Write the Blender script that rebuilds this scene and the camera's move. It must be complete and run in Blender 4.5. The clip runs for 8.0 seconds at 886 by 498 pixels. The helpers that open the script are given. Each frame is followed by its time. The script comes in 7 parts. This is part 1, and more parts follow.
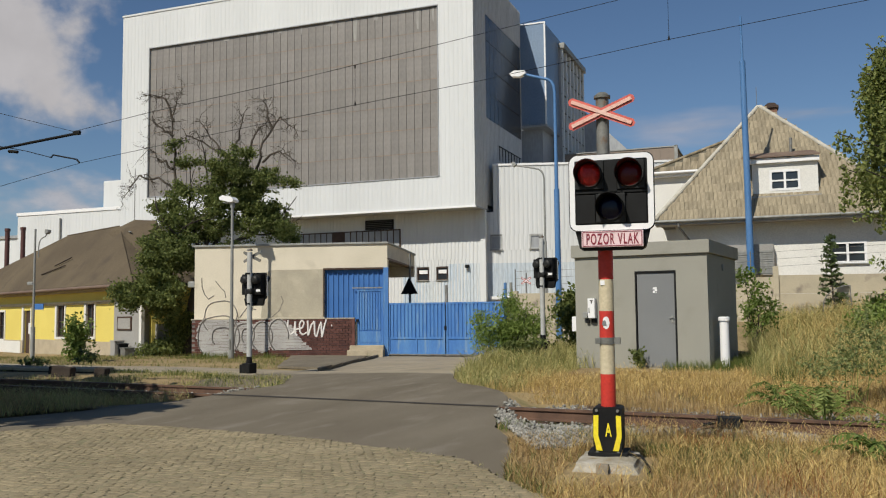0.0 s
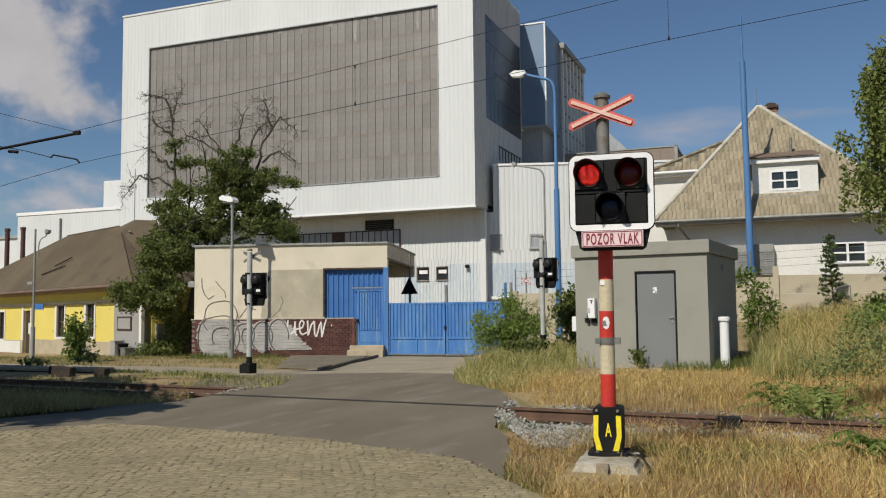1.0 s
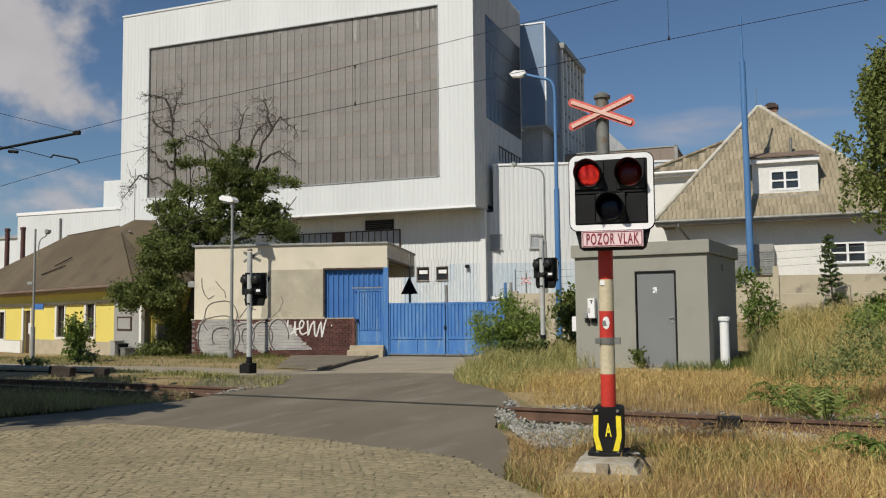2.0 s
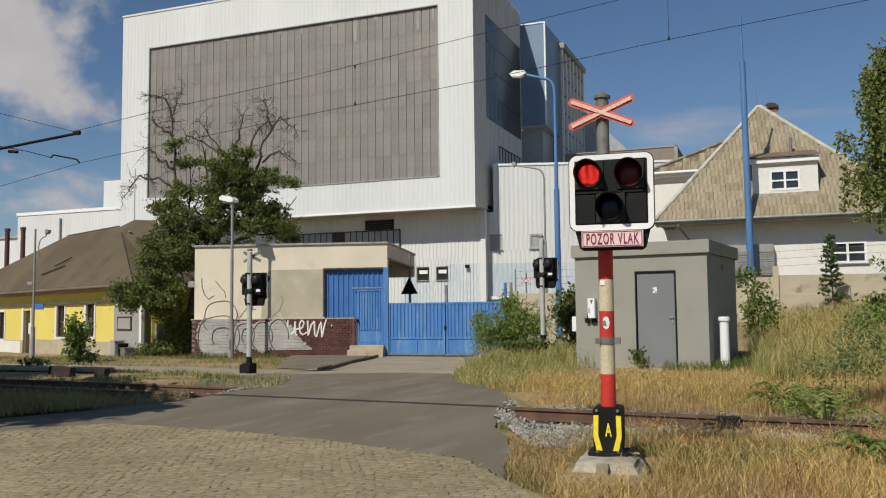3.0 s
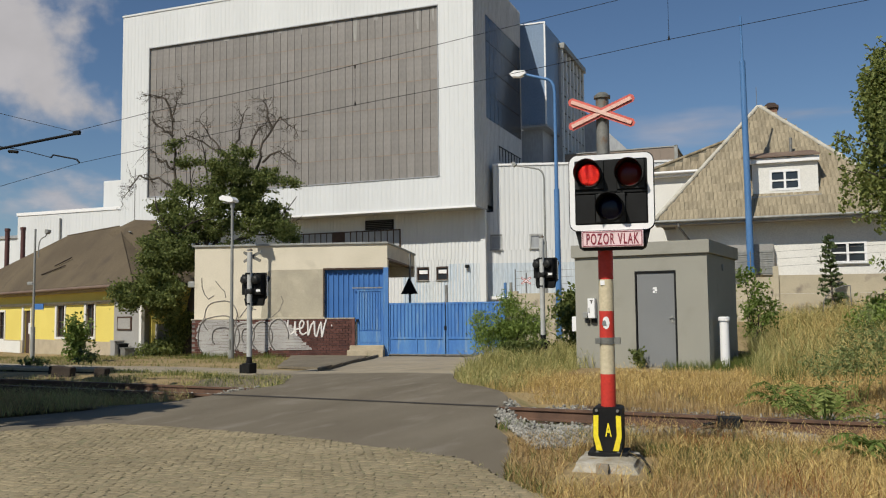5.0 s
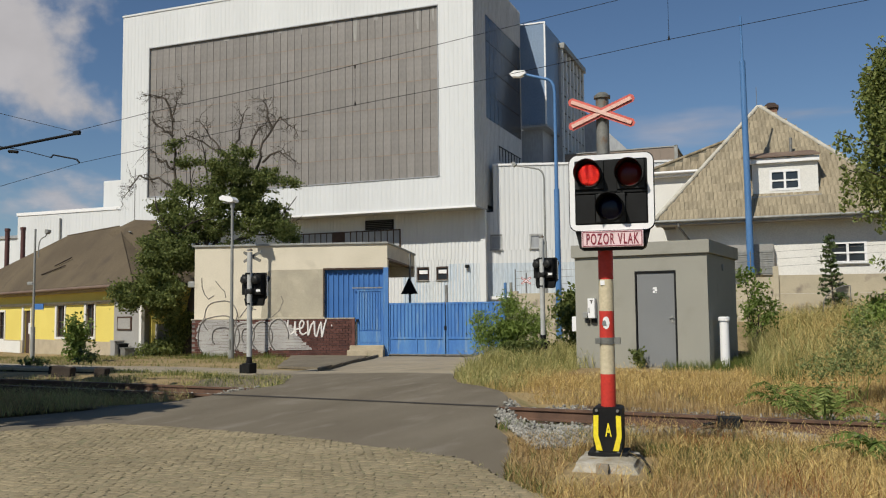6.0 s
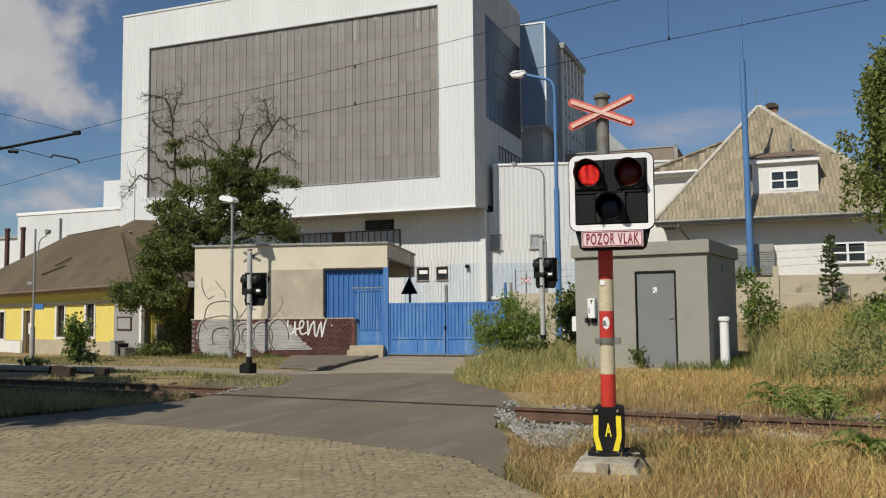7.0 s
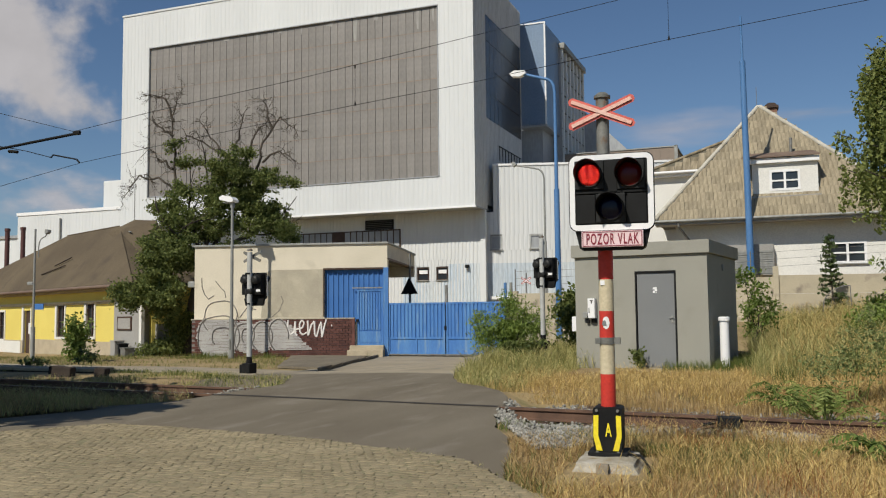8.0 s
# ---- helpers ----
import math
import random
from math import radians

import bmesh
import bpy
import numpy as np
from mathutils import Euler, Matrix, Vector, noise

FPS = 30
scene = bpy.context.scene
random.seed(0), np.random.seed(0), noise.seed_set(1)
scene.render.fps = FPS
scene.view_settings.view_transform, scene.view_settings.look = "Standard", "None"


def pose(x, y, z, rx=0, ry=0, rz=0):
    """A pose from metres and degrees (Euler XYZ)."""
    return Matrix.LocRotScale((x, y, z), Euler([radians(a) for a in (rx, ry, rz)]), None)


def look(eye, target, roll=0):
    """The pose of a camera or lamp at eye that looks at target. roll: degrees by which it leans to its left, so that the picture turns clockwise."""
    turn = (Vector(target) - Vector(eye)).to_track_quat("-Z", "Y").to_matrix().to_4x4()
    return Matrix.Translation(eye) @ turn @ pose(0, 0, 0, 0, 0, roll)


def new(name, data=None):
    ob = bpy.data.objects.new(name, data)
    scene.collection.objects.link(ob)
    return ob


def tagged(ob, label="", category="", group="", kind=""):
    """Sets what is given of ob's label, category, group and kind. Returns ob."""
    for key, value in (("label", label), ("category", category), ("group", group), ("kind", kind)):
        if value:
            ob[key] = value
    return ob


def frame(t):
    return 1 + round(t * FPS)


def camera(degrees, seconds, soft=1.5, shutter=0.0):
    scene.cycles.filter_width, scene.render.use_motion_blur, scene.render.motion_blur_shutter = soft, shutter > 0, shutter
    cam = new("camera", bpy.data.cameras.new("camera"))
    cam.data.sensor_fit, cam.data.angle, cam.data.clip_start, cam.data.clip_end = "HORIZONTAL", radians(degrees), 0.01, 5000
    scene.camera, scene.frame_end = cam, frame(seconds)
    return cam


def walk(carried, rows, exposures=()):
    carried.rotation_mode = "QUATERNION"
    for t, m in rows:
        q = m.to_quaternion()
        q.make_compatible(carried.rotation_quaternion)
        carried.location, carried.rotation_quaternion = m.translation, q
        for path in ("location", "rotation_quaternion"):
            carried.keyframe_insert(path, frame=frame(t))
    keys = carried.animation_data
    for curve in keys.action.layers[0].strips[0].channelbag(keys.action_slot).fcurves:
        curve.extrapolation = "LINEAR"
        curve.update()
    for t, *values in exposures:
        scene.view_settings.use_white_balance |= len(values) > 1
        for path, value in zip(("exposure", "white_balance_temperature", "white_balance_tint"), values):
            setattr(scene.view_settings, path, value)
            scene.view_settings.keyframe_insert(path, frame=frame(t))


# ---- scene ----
import itertools

# ------------------------------------------------------------------ camera
cam = camera(54.5, 8.0, soft=1.15)
CAM_POSE = pose(0, 0, 1.3, 94.3, 0, 20) @ pose(0, 0, 0, 0, 0, -0.6)
walk(cam, [(0, CAM_POSE), (8, CAM_POSE)])

# ------------------------------------------------------------------ light
SUN_WAY = Vector((0.30, 1.0, -1.05)).normalized()
scene.view_settings.exposure = 0.0
world = bpy.data.worlds.new("sky")
scene.world = world
world.use_nodes = True
wn = world.node_tree.nodes
sky = wn.new("ShaderNodeTexSky")
sky.sky_type = 'NISHITA'
sky.sun_disc = False
sky.sun_elevation = math.asin(-SUN_WAY.z)
sky.sun_rotation = math.atan2(-SUN_WAY.x, -SUN_WAY.y)
sky.air_density, sky.dust_density, sky.ozone_density = 1.05, 0.0, 6.0
wn["Background"].inputs["Strength"].default_value = 0.067
world.node_tree.links.new(sky.outputs[0], wn["Background"].inputs["Color"])
sun = new("sun", bpy.data.lights.new("sun", 'SUN'))
sun.data.energy, sun.data.angle, sun.data.color = 4.3, radians(0.5), (1.0, 0.955, 0.85)
sun.matrix_world = look((-20, -60, 60), Vector((-20, -60, 60)) + SUN_WAY)


# ------------------------------------------------------------------ materials
def lin(r, g, b):
    return tuple((c / 255 / 12.92 if c <= 10 else ((c / 255 + 0.055) / 1.055) ** 2.4) for c in (r, g, b)) + (1.0,)


def surf(name, a, b, scale=3.0, fine=40.0, rough=0.8, bump=0.2, metal=0.0, island=0.0, rand=0.0, dist=0.01, spec=0.3, stretch=(1, 1, 1), contrast=(0.35, 0.65), c=None, var=0.11):
    """Two base colours mixed by coarse and fine noise, with relief; island or rand: how much pieces differ in tone."""
    m = bpy.data.materials.new(name)
    m.use_nodes = True
    n, l = m.node_tree.nodes, m.node_tree.links
    p = n["Principled BSDF"]
    p.inputs["Roughness"].default_value = rough
    p.inputs["Metallic"].default_value = metal
    p.inputs["Specular IOR Level"].default_value = spec
    co = n.new("ShaderNodeTexCoord")
    mp = n.new("ShaderNodeMapping")
    mp.inputs["Scale"].default_value = stretch
    l.new(co.outputs["Object"], mp.inputs[0])
    n1, n2 = n.new("ShaderNodeTexNoise"), n.new("ShaderNodeTexNoise")
    for t, s, d in ((n1, scale, 5.0), (n2, fine, 4.0)):
        t.inputs["Scale"].default_value = s
        t.inputs["Detail"].default_value = d
        l.new(mp.outputs[0], t.inputs["Vector"])
    r1 = n.new("ShaderNodeMapRange")
    r1.inputs[1].default_value, r1.inputs[2].default_value = contrast
    l.new(n1.outputs[0], r1.inputs[0])
    mix = n.new("ShaderNodeMix")
    mix.data_type = 'RGBA'
    mix.inputs["A"].default_value, mix.inputs["B"].default_value = a, b
    l.new(r1.outputs[0], mix.inputs["Factor"])
    out = mix.outputs["Result"]
    if c is not None:
        r3 = n.new("ShaderNodeMapRange")
        r3.inputs[1].default_value, r3.inputs[2].default_value = 0.56, 0.72
        n3 = n.new("ShaderNodeTexNoise")
        n3.inputs["Scale"].default_value, n3.inputs["Detail"].default_value = scale * 2.3, 8.0
        l.new(mp.outputs[0], n3.inputs["Vector"])
        l.new(n3.outputs[0], r3.inputs[0])
        m3 = n.new("ShaderNodeMix")
        m3.data_type = 'RGBA'
        m3.inputs["B"].default_value = c
        l.new(out, m3.inputs["A"])
        l.new(r3.outputs[0], m3.inputs["Factor"])
        out = m3.outputs["Result"]
    hsv = n.new("ShaderNodeHueSaturation")
    l.new(out, hsv.inputs["Color"])
    v = n.new("ShaderNodeMapRange")
    v.inputs[1].default_value, v.inputs[2].default_value = 0.3, 0.7
    v.inputs[3].default_value, v.inputs[4].default_value = 1 - var, 1 + var
    l.new(n2.outputs[0], v.inputs[0])
    val = v.outputs[0]
    if island or rand:
        src = n.new("ShaderNodeNewGeometry").outputs["Random Per Island"] if island else n.new("ShaderNodeObjectInfo").outputs["Random"]
        k = n.new("ShaderNodeMapRange")
        amt = island or rand
        k.inputs[3].default_value, k.inputs[4].default_value = 1 - amt, 1 + amt
        l.new(src, k.inputs[0])
        mu = n.new("ShaderNodeMath")
        mu.operation = 'MULTIPLY'
        l.new(val, mu.inputs[0]), l.new(k.outputs[0], mu.inputs[1])
        val = mu.outputs[0]
    l.new(val, hsv.inputs["Value"])
    l.new(hsv.outputs[0], p.inputs["Base Color"])
    if bump:
        bp = n.new("ShaderNodeBump")
        bp.inputs["Strength"].default_value, bp.inputs["Distance"].default_value = bump, dist
        l.new(n2.outputs[0], bp.inputs["Height"])
        l.new(bp.outputs[0], p.inputs["Normal"])
    return m


def leafy(name, a, b, trans=0.35, island=0.35):
    """Leaf or blade: two tones by island, some light passing through."""
    m = bpy.data.materials.new(name)
    m.use_nodes = True
    n, l = m.node_tree.nodes, m.node_tree.links
    p = n["Principled BSDF"]
    p.inputs["Roughness"].default_value = 0.55
    p.inputs["Specular IOR Level"].default_value = 0.25
    g = n.new("ShaderNodeNewGeometry")
    mix = n.new("ShaderNodeMix")
    mix.data_type = 'RGBA'
    mix.inputs["A"].default_value, mix.inputs["B"].default_value = a, b
    l.new(g.outputs["Random Per Island"], mix.inputs["Factor"])
    l.new(mix.outputs["Result"], p.inputs["Base Color"])
    tr = n.new("ShaderNodeBsdfTranslucent")
    l.new(mix.outputs["Result"], tr.inputs["Color"])
    ms = n.new("ShaderNodeMixShader")
    ms.inputs[0].default_value = trans
    l.new(p.outputs[0], ms.inputs[1]), l.new(tr.outputs[0], ms.inputs[2])
    l.new(ms.outputs[0], n["Material Output"].inputs["Surface"])
    return m


def glass(name, tint=(0.02, 0.025, 0.03, 1), rough=0.05):
    m = bpy.data.materials.new(name)
    m.use_nodes = True
    p = m.node_tree.nodes["Principled BSDF"]
    p.inputs["Base Color"].default_value = tint
    p.inputs["Roughness"].default_value = rough
    p.inputs["Specular IOR Level"].default_value = 0.6
    return m


def glow(name, colour, strength):
    m = bpy.data.materials.new(name)
    m.use_nodes = True
    p = m.node_tree.nodes["Principled BSDF"]
    p.inputs["Base Color"].default_value = colour
    p.inputs["Emission Color"].default_value = colour
    p.inputs["Emission Strength"].default_value = strength
    return m


WHITE_CLAD = surf("white_cladding", (0.66, 0.665, 0.655, 1), (0.605, 0.61, 0.60, 1), 0.3, 6, 0.5, 0.02, stretch=(1, 1, 0.12), var=0.025)
GREY_CLAD = surf("grey_cladding", (0.36, 0.37, 0.38, 1), (0.30, 0.31, 0.32, 1), 0.3, 6, 0.55, 0.05, stretch=(1, 1, 0.3))
PALE_BLUE = surf("faded_blue_paint", (0.42, 0.50, 0.58, 1), (0.56, 0.59, 0.60, 1), 0.5, 9, 0.6, 0.05, stretch=(1, 1, 0.2))
PROFILE_GLASS = surf("profile_glass", (0.25, 0.228, 0.205, 1), (0.195, 0.18, 0.163, 1), 0.3, 10, 0.4, 0.05, rand=0.09, spec=0.4, stretch=(1, 1, 0.3), c=(0.265, 0.205, 0.17, 1))
DARK_JOINT = surf("dark_joint", (0.085, 0.08, 0.073, 1), (0.12, 0.112, 0.10, 1), 1, 20, 0.8, 0)
PALE_JOINT = surf("pale_joint", (0.31, 0.225, 0.165, 1), (0.21, 0.18, 0.155, 1), 1, 20, 0.8, 0)
TINTED = glass("tinted_glazing", (0.075, 0.07, 0.066, 1), 0.22)
TINTED.node_tree.nodes["Principled BSDF"].inputs["Specular IOR Level"].default_value = 0.3
DARK_PANE = glass("window_glass", (0.03, 0.035, 0.04, 1), 0.06)
BLUE_PANEL = surf("steel_blue_panel", (0.16, 0.23, 0.34, 1), (0.20, 0.27, 0.37, 1), 0.4, 8, 0.35, 0.03)
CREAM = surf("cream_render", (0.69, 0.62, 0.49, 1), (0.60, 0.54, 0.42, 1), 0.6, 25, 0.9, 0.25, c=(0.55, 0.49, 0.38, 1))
CREAM_PATCH = surf("darker_render", (0.46, 0.41, 0.31, 1), (0.38, 0.34, 0.26, 1), 1.2, 25, 0.95, 0.35, c=(0.5, 0.45, 0.34, 1))
BRICK = surf("dark_red_brick", (0.125, 0.052, 0.040, 1), (0.085, 0.038, 0.031, 1), 3, 60, 0.8, 0.4, rand=0.3)
MORTAR = surf("mortar", (0.22, 0.20, 0.18, 1), (0.16, 0.14, 0.13, 1), 3, 60, 0.95, 0.4)
BLUE_GATE = surf("blue_gate_paint", (0.055, 0.165, 0.43, 1), (0.095, 0.23, 0.47, 1), 1.6, 30, 0.55, 0.05, stretch=(1.6, 1, 0.22), c=(0.17, 0.28, 0.42, 1))
BLUE_DARK = surf("blue_door_paint", (0.045, 0.145, 0.39, 1), (0.06, 0.17, 0.42, 1), 1.1, 30, 0.5, 0.05)
BLUE_POLE = surf("blue_pole_paint", (0.055, 0.16, 0.36, 1), (0.10, 0.21, 0.40, 1), 1.5, 30, 0.5, 0.05, stretch=(1, 1, 0.3))
ASPHALT = surf("asphalt", (0.140, 0.115, 0.080, 1), (0.185, 0.156, 0.112, 1), 0.8, 110, 0.9, 0.9, stretch=(1.6, 0.45, 1), var=0.32, dist=0.005, c=(0.215, 0.185, 0.14, 1))
CONCRETE = surf("worn_concrete", (0.345, 0.29, 0.205, 1), (0.265, 0.222, 0.157, 1), 0.9, 45, 0.92, 0.35, dist=0.006, c=(0.2, 0.18, 0.155, 1))
PLINTH_CONC = surf("patched_concrete", (0.45, 0.41, 0.34, 1), (0.30, 0.265, 0.195, 1), 6, 70, 0.95, 0.9, dist=0.012, c=(0.29, 0.20, 0.085, 1))
FENCE_CONC = surf("fence_concrete", (0.50, 0.435, 0.315, 1), (0.42, 0.365, 0.265, 1), 0.8, 30, 0.95, 0.4, c=(0.27, 0.23, 0.18, 1))
SOIL = surf("dry_soil", (0.24, 0.17, 0.085, 1), (0.33, 0.245, 0.12, 1), 0.8, 18, 0.98, 0.8, dist=0.03, c=(0.14, 0.135, 0.05, 1))
COBBLE = surf("granite_cobble", (0.29, 0.236, 0.143, 1), (0.225, 0.182, 0.108, 1), 1.0, 70, 0.88, 0.8, dist=0.006, rand=0.15)
COBBLE_I = surf("granite_cobble_field", (0.29, 0.236, 0.143, 1), (0.225, 0.182, 0.108, 1), 1.0, 70, 0.88, 0.8, dist=0.006, island=0.15)
JOINT_SAND = surf("joint_sand", (0.27, 0.228, 0.14, 1), (0.21, 0.185, 0.105, 1), 2.5, 60, 0.98, 0.6, c=(0.12, 0.125, 0.05, 1))
BALLAST = surf("ballast_stone", (0.33, 0.315, 0.275, 1), (0.235, 0.222, 0.19, 1), 4, 90, 0.9, 0.4, island=0.35, dist=0.004)
RUST = surf("rusty_rail", (0.15, 0.085, 0.055, 1), (0.095, 0.055, 0.038, 1), 4, 80, 0.8, 0.4, dist=0.003)
RAIL_TOP = surf("worn_rail_head", (0.22, 0.15, 0.11, 1), (0.15, 0.10, 0.075, 1), 4, 60, 0.45, 0.1, metal=0.5)
GROOVE = surf("groove_dark", (0.035, 0.030, 0.026, 1), (0.05, 0.042, 0.036, 1), 4, 60, 0.95, 0.3)
CAB_WALL = surf("grey_beige_coating", (0.305, 0.295, 0.25, 1), (0.285, 0.275, 0.235, 1), 0.7, 60, 0.85, 0.25, dist=0.003, c=(0.26, 0.25, 0.21, 1))
CAB_DOOR = surf("grey_door_paint", (0.20, 0.205, 0.205, 1), (0.18, 0.185, 0.187, 1), 0.9, 50, 0.5, 0.05)
GALV = surf("galvanised_steel", (0.33, 0.33, 0.31, 1), (0.24, 0.24, 0.22, 1), 4, 50, 0.6, 0.2, metal=0.35, stretch=(1, 1, 0.4))
OLD_STEEL = surf("weathered_steel", (0.24, 0.235, 0.215, 1), (0.15, 0.15, 0.135, 1), 5, 60, 0.7, 0.3, metal=0.3, c=(0.20, 0.13, 0.085, 1))
BLACK = surf("matt_black", (0.010, 0.010, 0.010, 1), (0.016, 0.016, 0.0155, 1), 4, 60, 0.6, 0.1, spec=0.15)
WHITE_PAINT = surf("white_paint", (0.80, 0.79, 0.78, 1), (0.77, 0.76, 0.745, 1), 2, 40, 0.5, 0.03, var=0.03)
RED_PAINT = surf("red_paint", (0.56, 0.045, 0.03, 1), (0.48, 0.04, 0.03, 1), 2, 40, 0.45, 0.05)
RED_FADED = surf("faded_red", (0.60, 0.13, 0.10, 1), (0.52, 0.11, 0.09, 1), 4, 40, 0.55, 0.05)
PINK_FADED = surf("faded_white_red", (0.72, 0.40, 0.32, 1), (0.70, 0.46, 0.38, 1), 4, 40, 0.6, 0.05)
OFFWHITE = surf("dirty_white_paint", (0.60, 0.52, 0.36, 1), (0.50, 0.43, 0.29, 1), 4, 40, 0.55, 0.1)
YELLOW = surf("signal_yellow", (0.82, 0.66, 0.03, 1), (0.76, 0.60, 0.03, 1), 3, 40, 0.5, 0.05)
ROOF_BROWN = surf("brown_felt_roof", (0.092, 0.070, 0.045, 1), (0.125, 0.096, 0.06, 1), 0.35, 14, 0.95, 0.4, c=(0.08, 0.062, 0.043, 1), dist=0.02)
YELLOW_WALL = surf("yellow_render", (0.72, 0.59, 0.15, 1), (0.67, 0.54, 0.13, 1), 0.6, 25, 0.9, 0.2)
GREY_WALL = surf("grey_render", (0.34, 0.325, 0.30, 1), (0.29, 0.28, 0.26, 1), 0.8, 25, 0.9, 0.2)
SANDSTONE = surf("sandstone_plinth", (0.46, 0.385, 0.27, 1), (0.38, 0.32, 0.225, 1), 1.8, 30, 0.9, 0.3)
WALL_WHITE = surf("white_render", (0.72, 0.70, 0.65, 1), (0.66, 0.64, 0.59, 1), 0.5, 25, 0.9, 0.15)
SLATE = surf("fibre_cement_slate", (0.34, 0.285, 0.195, 1), (0.17, 0.14, 0.09, 1), 2.6, 30, 0.92, 0.4, rand=0.15, c=(0.12, 0.095, 0.062, 1), stretch=(3.2, 0.35, 0.35))
SLATE_BED = surf("slate_bed", (0.13, 0.115, 0.085, 1), (0.10, 0.09, 0.066, 1), 1.4, 30, 0.95, 0.3)
CHIMNEY = surf("chimney_brick", (0.23, 0.125, 0.085, 1), (0.16, 0.085, 0.06, 1), 4, 30, 0.9, 0.4)
BROWN_WOOD = surf("brown_joinery", (0.075, 0.042, 0.028, 1), (0.055, 0.034, 0.024, 1), 4, 40, 0.6, 0.2)
# nearly black brown for stubs, platform edge wall and roof strips
OLD_TIMBER = surf("dark_timber", (0.035, 0.026, 0.02, 1), (0.055, 0.042, 0.032, 1), 4, 40, 0.9, 0.5)
PLANT_BROWN = surf("weathered_brown_cladding", (0.27, 0.215, 0.17, 1), (0.22, 0.175, 0.14, 1), 0.6, 20, 0.7, 0.2)
# greyer copy of the white cladding, with shade put into the colour
END_CLAD = surf("white_sheet_shaded", (0.56, 0.55, 0.53, 1), (0.50, 0.49, 0.47, 1), 0.3, 6, 0.55, 0.05, stretch=(1, 1, 0.3))
BROWN_METAL = surf("brown_sheet", (0.15, 0.10, 0.075, 1), (0.19, 0.135, 0.10, 1), 0.6, 20, 0.7, 0.2)
PALE_STEEL = surf("pale_grey_steel", (0.46, 0.46, 0.44, 1), (0.38, 0.38, 0.36, 1), 4, 40, 0.6, 0.1)
BARK = surf("bark", (0.085, 0.07, 0.055, 1), (0.05, 0.042, 0.035, 1), 6, 40, 0.95, 0.8, dist=0.02)
DEADWOOD = surf("dead_wood", (0.11, 0.09, 0.072, 1), (0.075, 0.063, 0.05, 1), 6, 40, 0.95, 0.5)
CHIMNEY_RED = surf("maroon_steel", (0.11, 0.05, 0.045, 1), (0.09, 0.045, 0.04, 1), 2, 20, 0.8, 0.1)
LEAF_TREE = leafy("tree_leaf", (0.07, 0.10, 0.028, 1), (0.25, 0.28, 0.085, 1), 0.44)
LEAF_BUSH = leafy("bush_leaf", (0.08, 0.13, 0.025, 1), (0.25, 0.32, 0.08, 1), 0.42)
LEAF_GATE = leafy("feathery_leaf", (0.10, 0.16, 0.03, 1), (0.32, 0.40, 0.10, 1), 0.42)
LEAF_WEED = leafy("weed_leaf", (0.12, 0.17, 0.035, 1), (0.34, 0.38, 0.11, 1), 0.4)
LEAF_GREY = leafy("mugwort_leaf", (0.14, 0.18, 0.055, 1), (0.34, 0.37, 0.15, 1), 0.4)
LEAF_DARK = leafy("conifer_needle", (0.045, 0.07, 0.025, 1), (0.12, 0.155, 0.055, 1), 0.3)
RIDGE_PALE = surf("mortared_ridge_tile", (0.52, 0.49, 0.42, 1), (0.38, 0.345, 0.27, 1), 2.5, 30, 0.92, 0.4)
LEAF_BIRCH = leafy("birch_leaf", (0.13, 0.165, 0.045, 1), (0.34, 0.37, 0.12, 1), 0.5)
STRAW = leafy("dry_grass", (0.40, 0.27, 0.09, 1), (0.78, 0.59, 0.24, 1), 0.3)
GREEN_GRASS = leafy("green_grass", (0.06, 0.10, 0.018, 1), (0.20, 0.22, 0.06, 1), 0.35)
MIXED_GRASS = leafy("mixed_grass", (0.18, 0.21, 0.055, 1), (0.60, 0.51, 0.22, 1), 0.32)
GRAFFITI = surf("silver_spray_paint", (0.44, 0.42, 0.39, 1), (0.38, 0.36, 0.34, 1), 2, 30, 0.6, 0.05)
GRAFFITI_W = surf("white_spray_paint", (0.72, 0.69, 0.65, 1), (0.64, 0.60, 0.56, 1), 3, 30, 0.6, 0.05)
GRAFFITI_K = surf("grey_spray_line", (0.12, 0.11, 0.10, 1), (0.22, 0.20, 0.18, 1), 3, 30, 0.7, 0.05)


# ------------------------------------------------------------------ mesh helpers
def mesh_of(bm, name, material, smooth=False):
    me = bpy.data.meshes.new(name)
    bm.to_mesh(me)
    bm.free()
    for m in (material if isinstance(material, (list, tuple)) else (material,)):
        me.materials.append(m)
    if smooth:
        me.polygons.foreach_set("use_smooth", [True] * len(me.polygons))
    return me


def part(name, bm, material, parent, label="", smooth=False):
    ob = new(name, bm if isinstance(bm, bpy.types.Mesh) else mesh_of(bm, name, material, smooth))
    ob.parent = parent
    return tagged(ob, label)


def thing(name, label, category, m=None, group="", kind=""):
    ob = tagged(new(name), label, category, group, kind)
    ob.matrix_basis = m or Matrix()
    return ob


def solo(name, bm, material, label, category, m=None, group="", kind="", smooth=False):
    ob = tagged(new(name, mesh_of(bm, name, material, smooth)), label, category, group, kind)
    ob.matrix_basis = m or Matrix()
    return ob


def B():
    return bmesh.new()


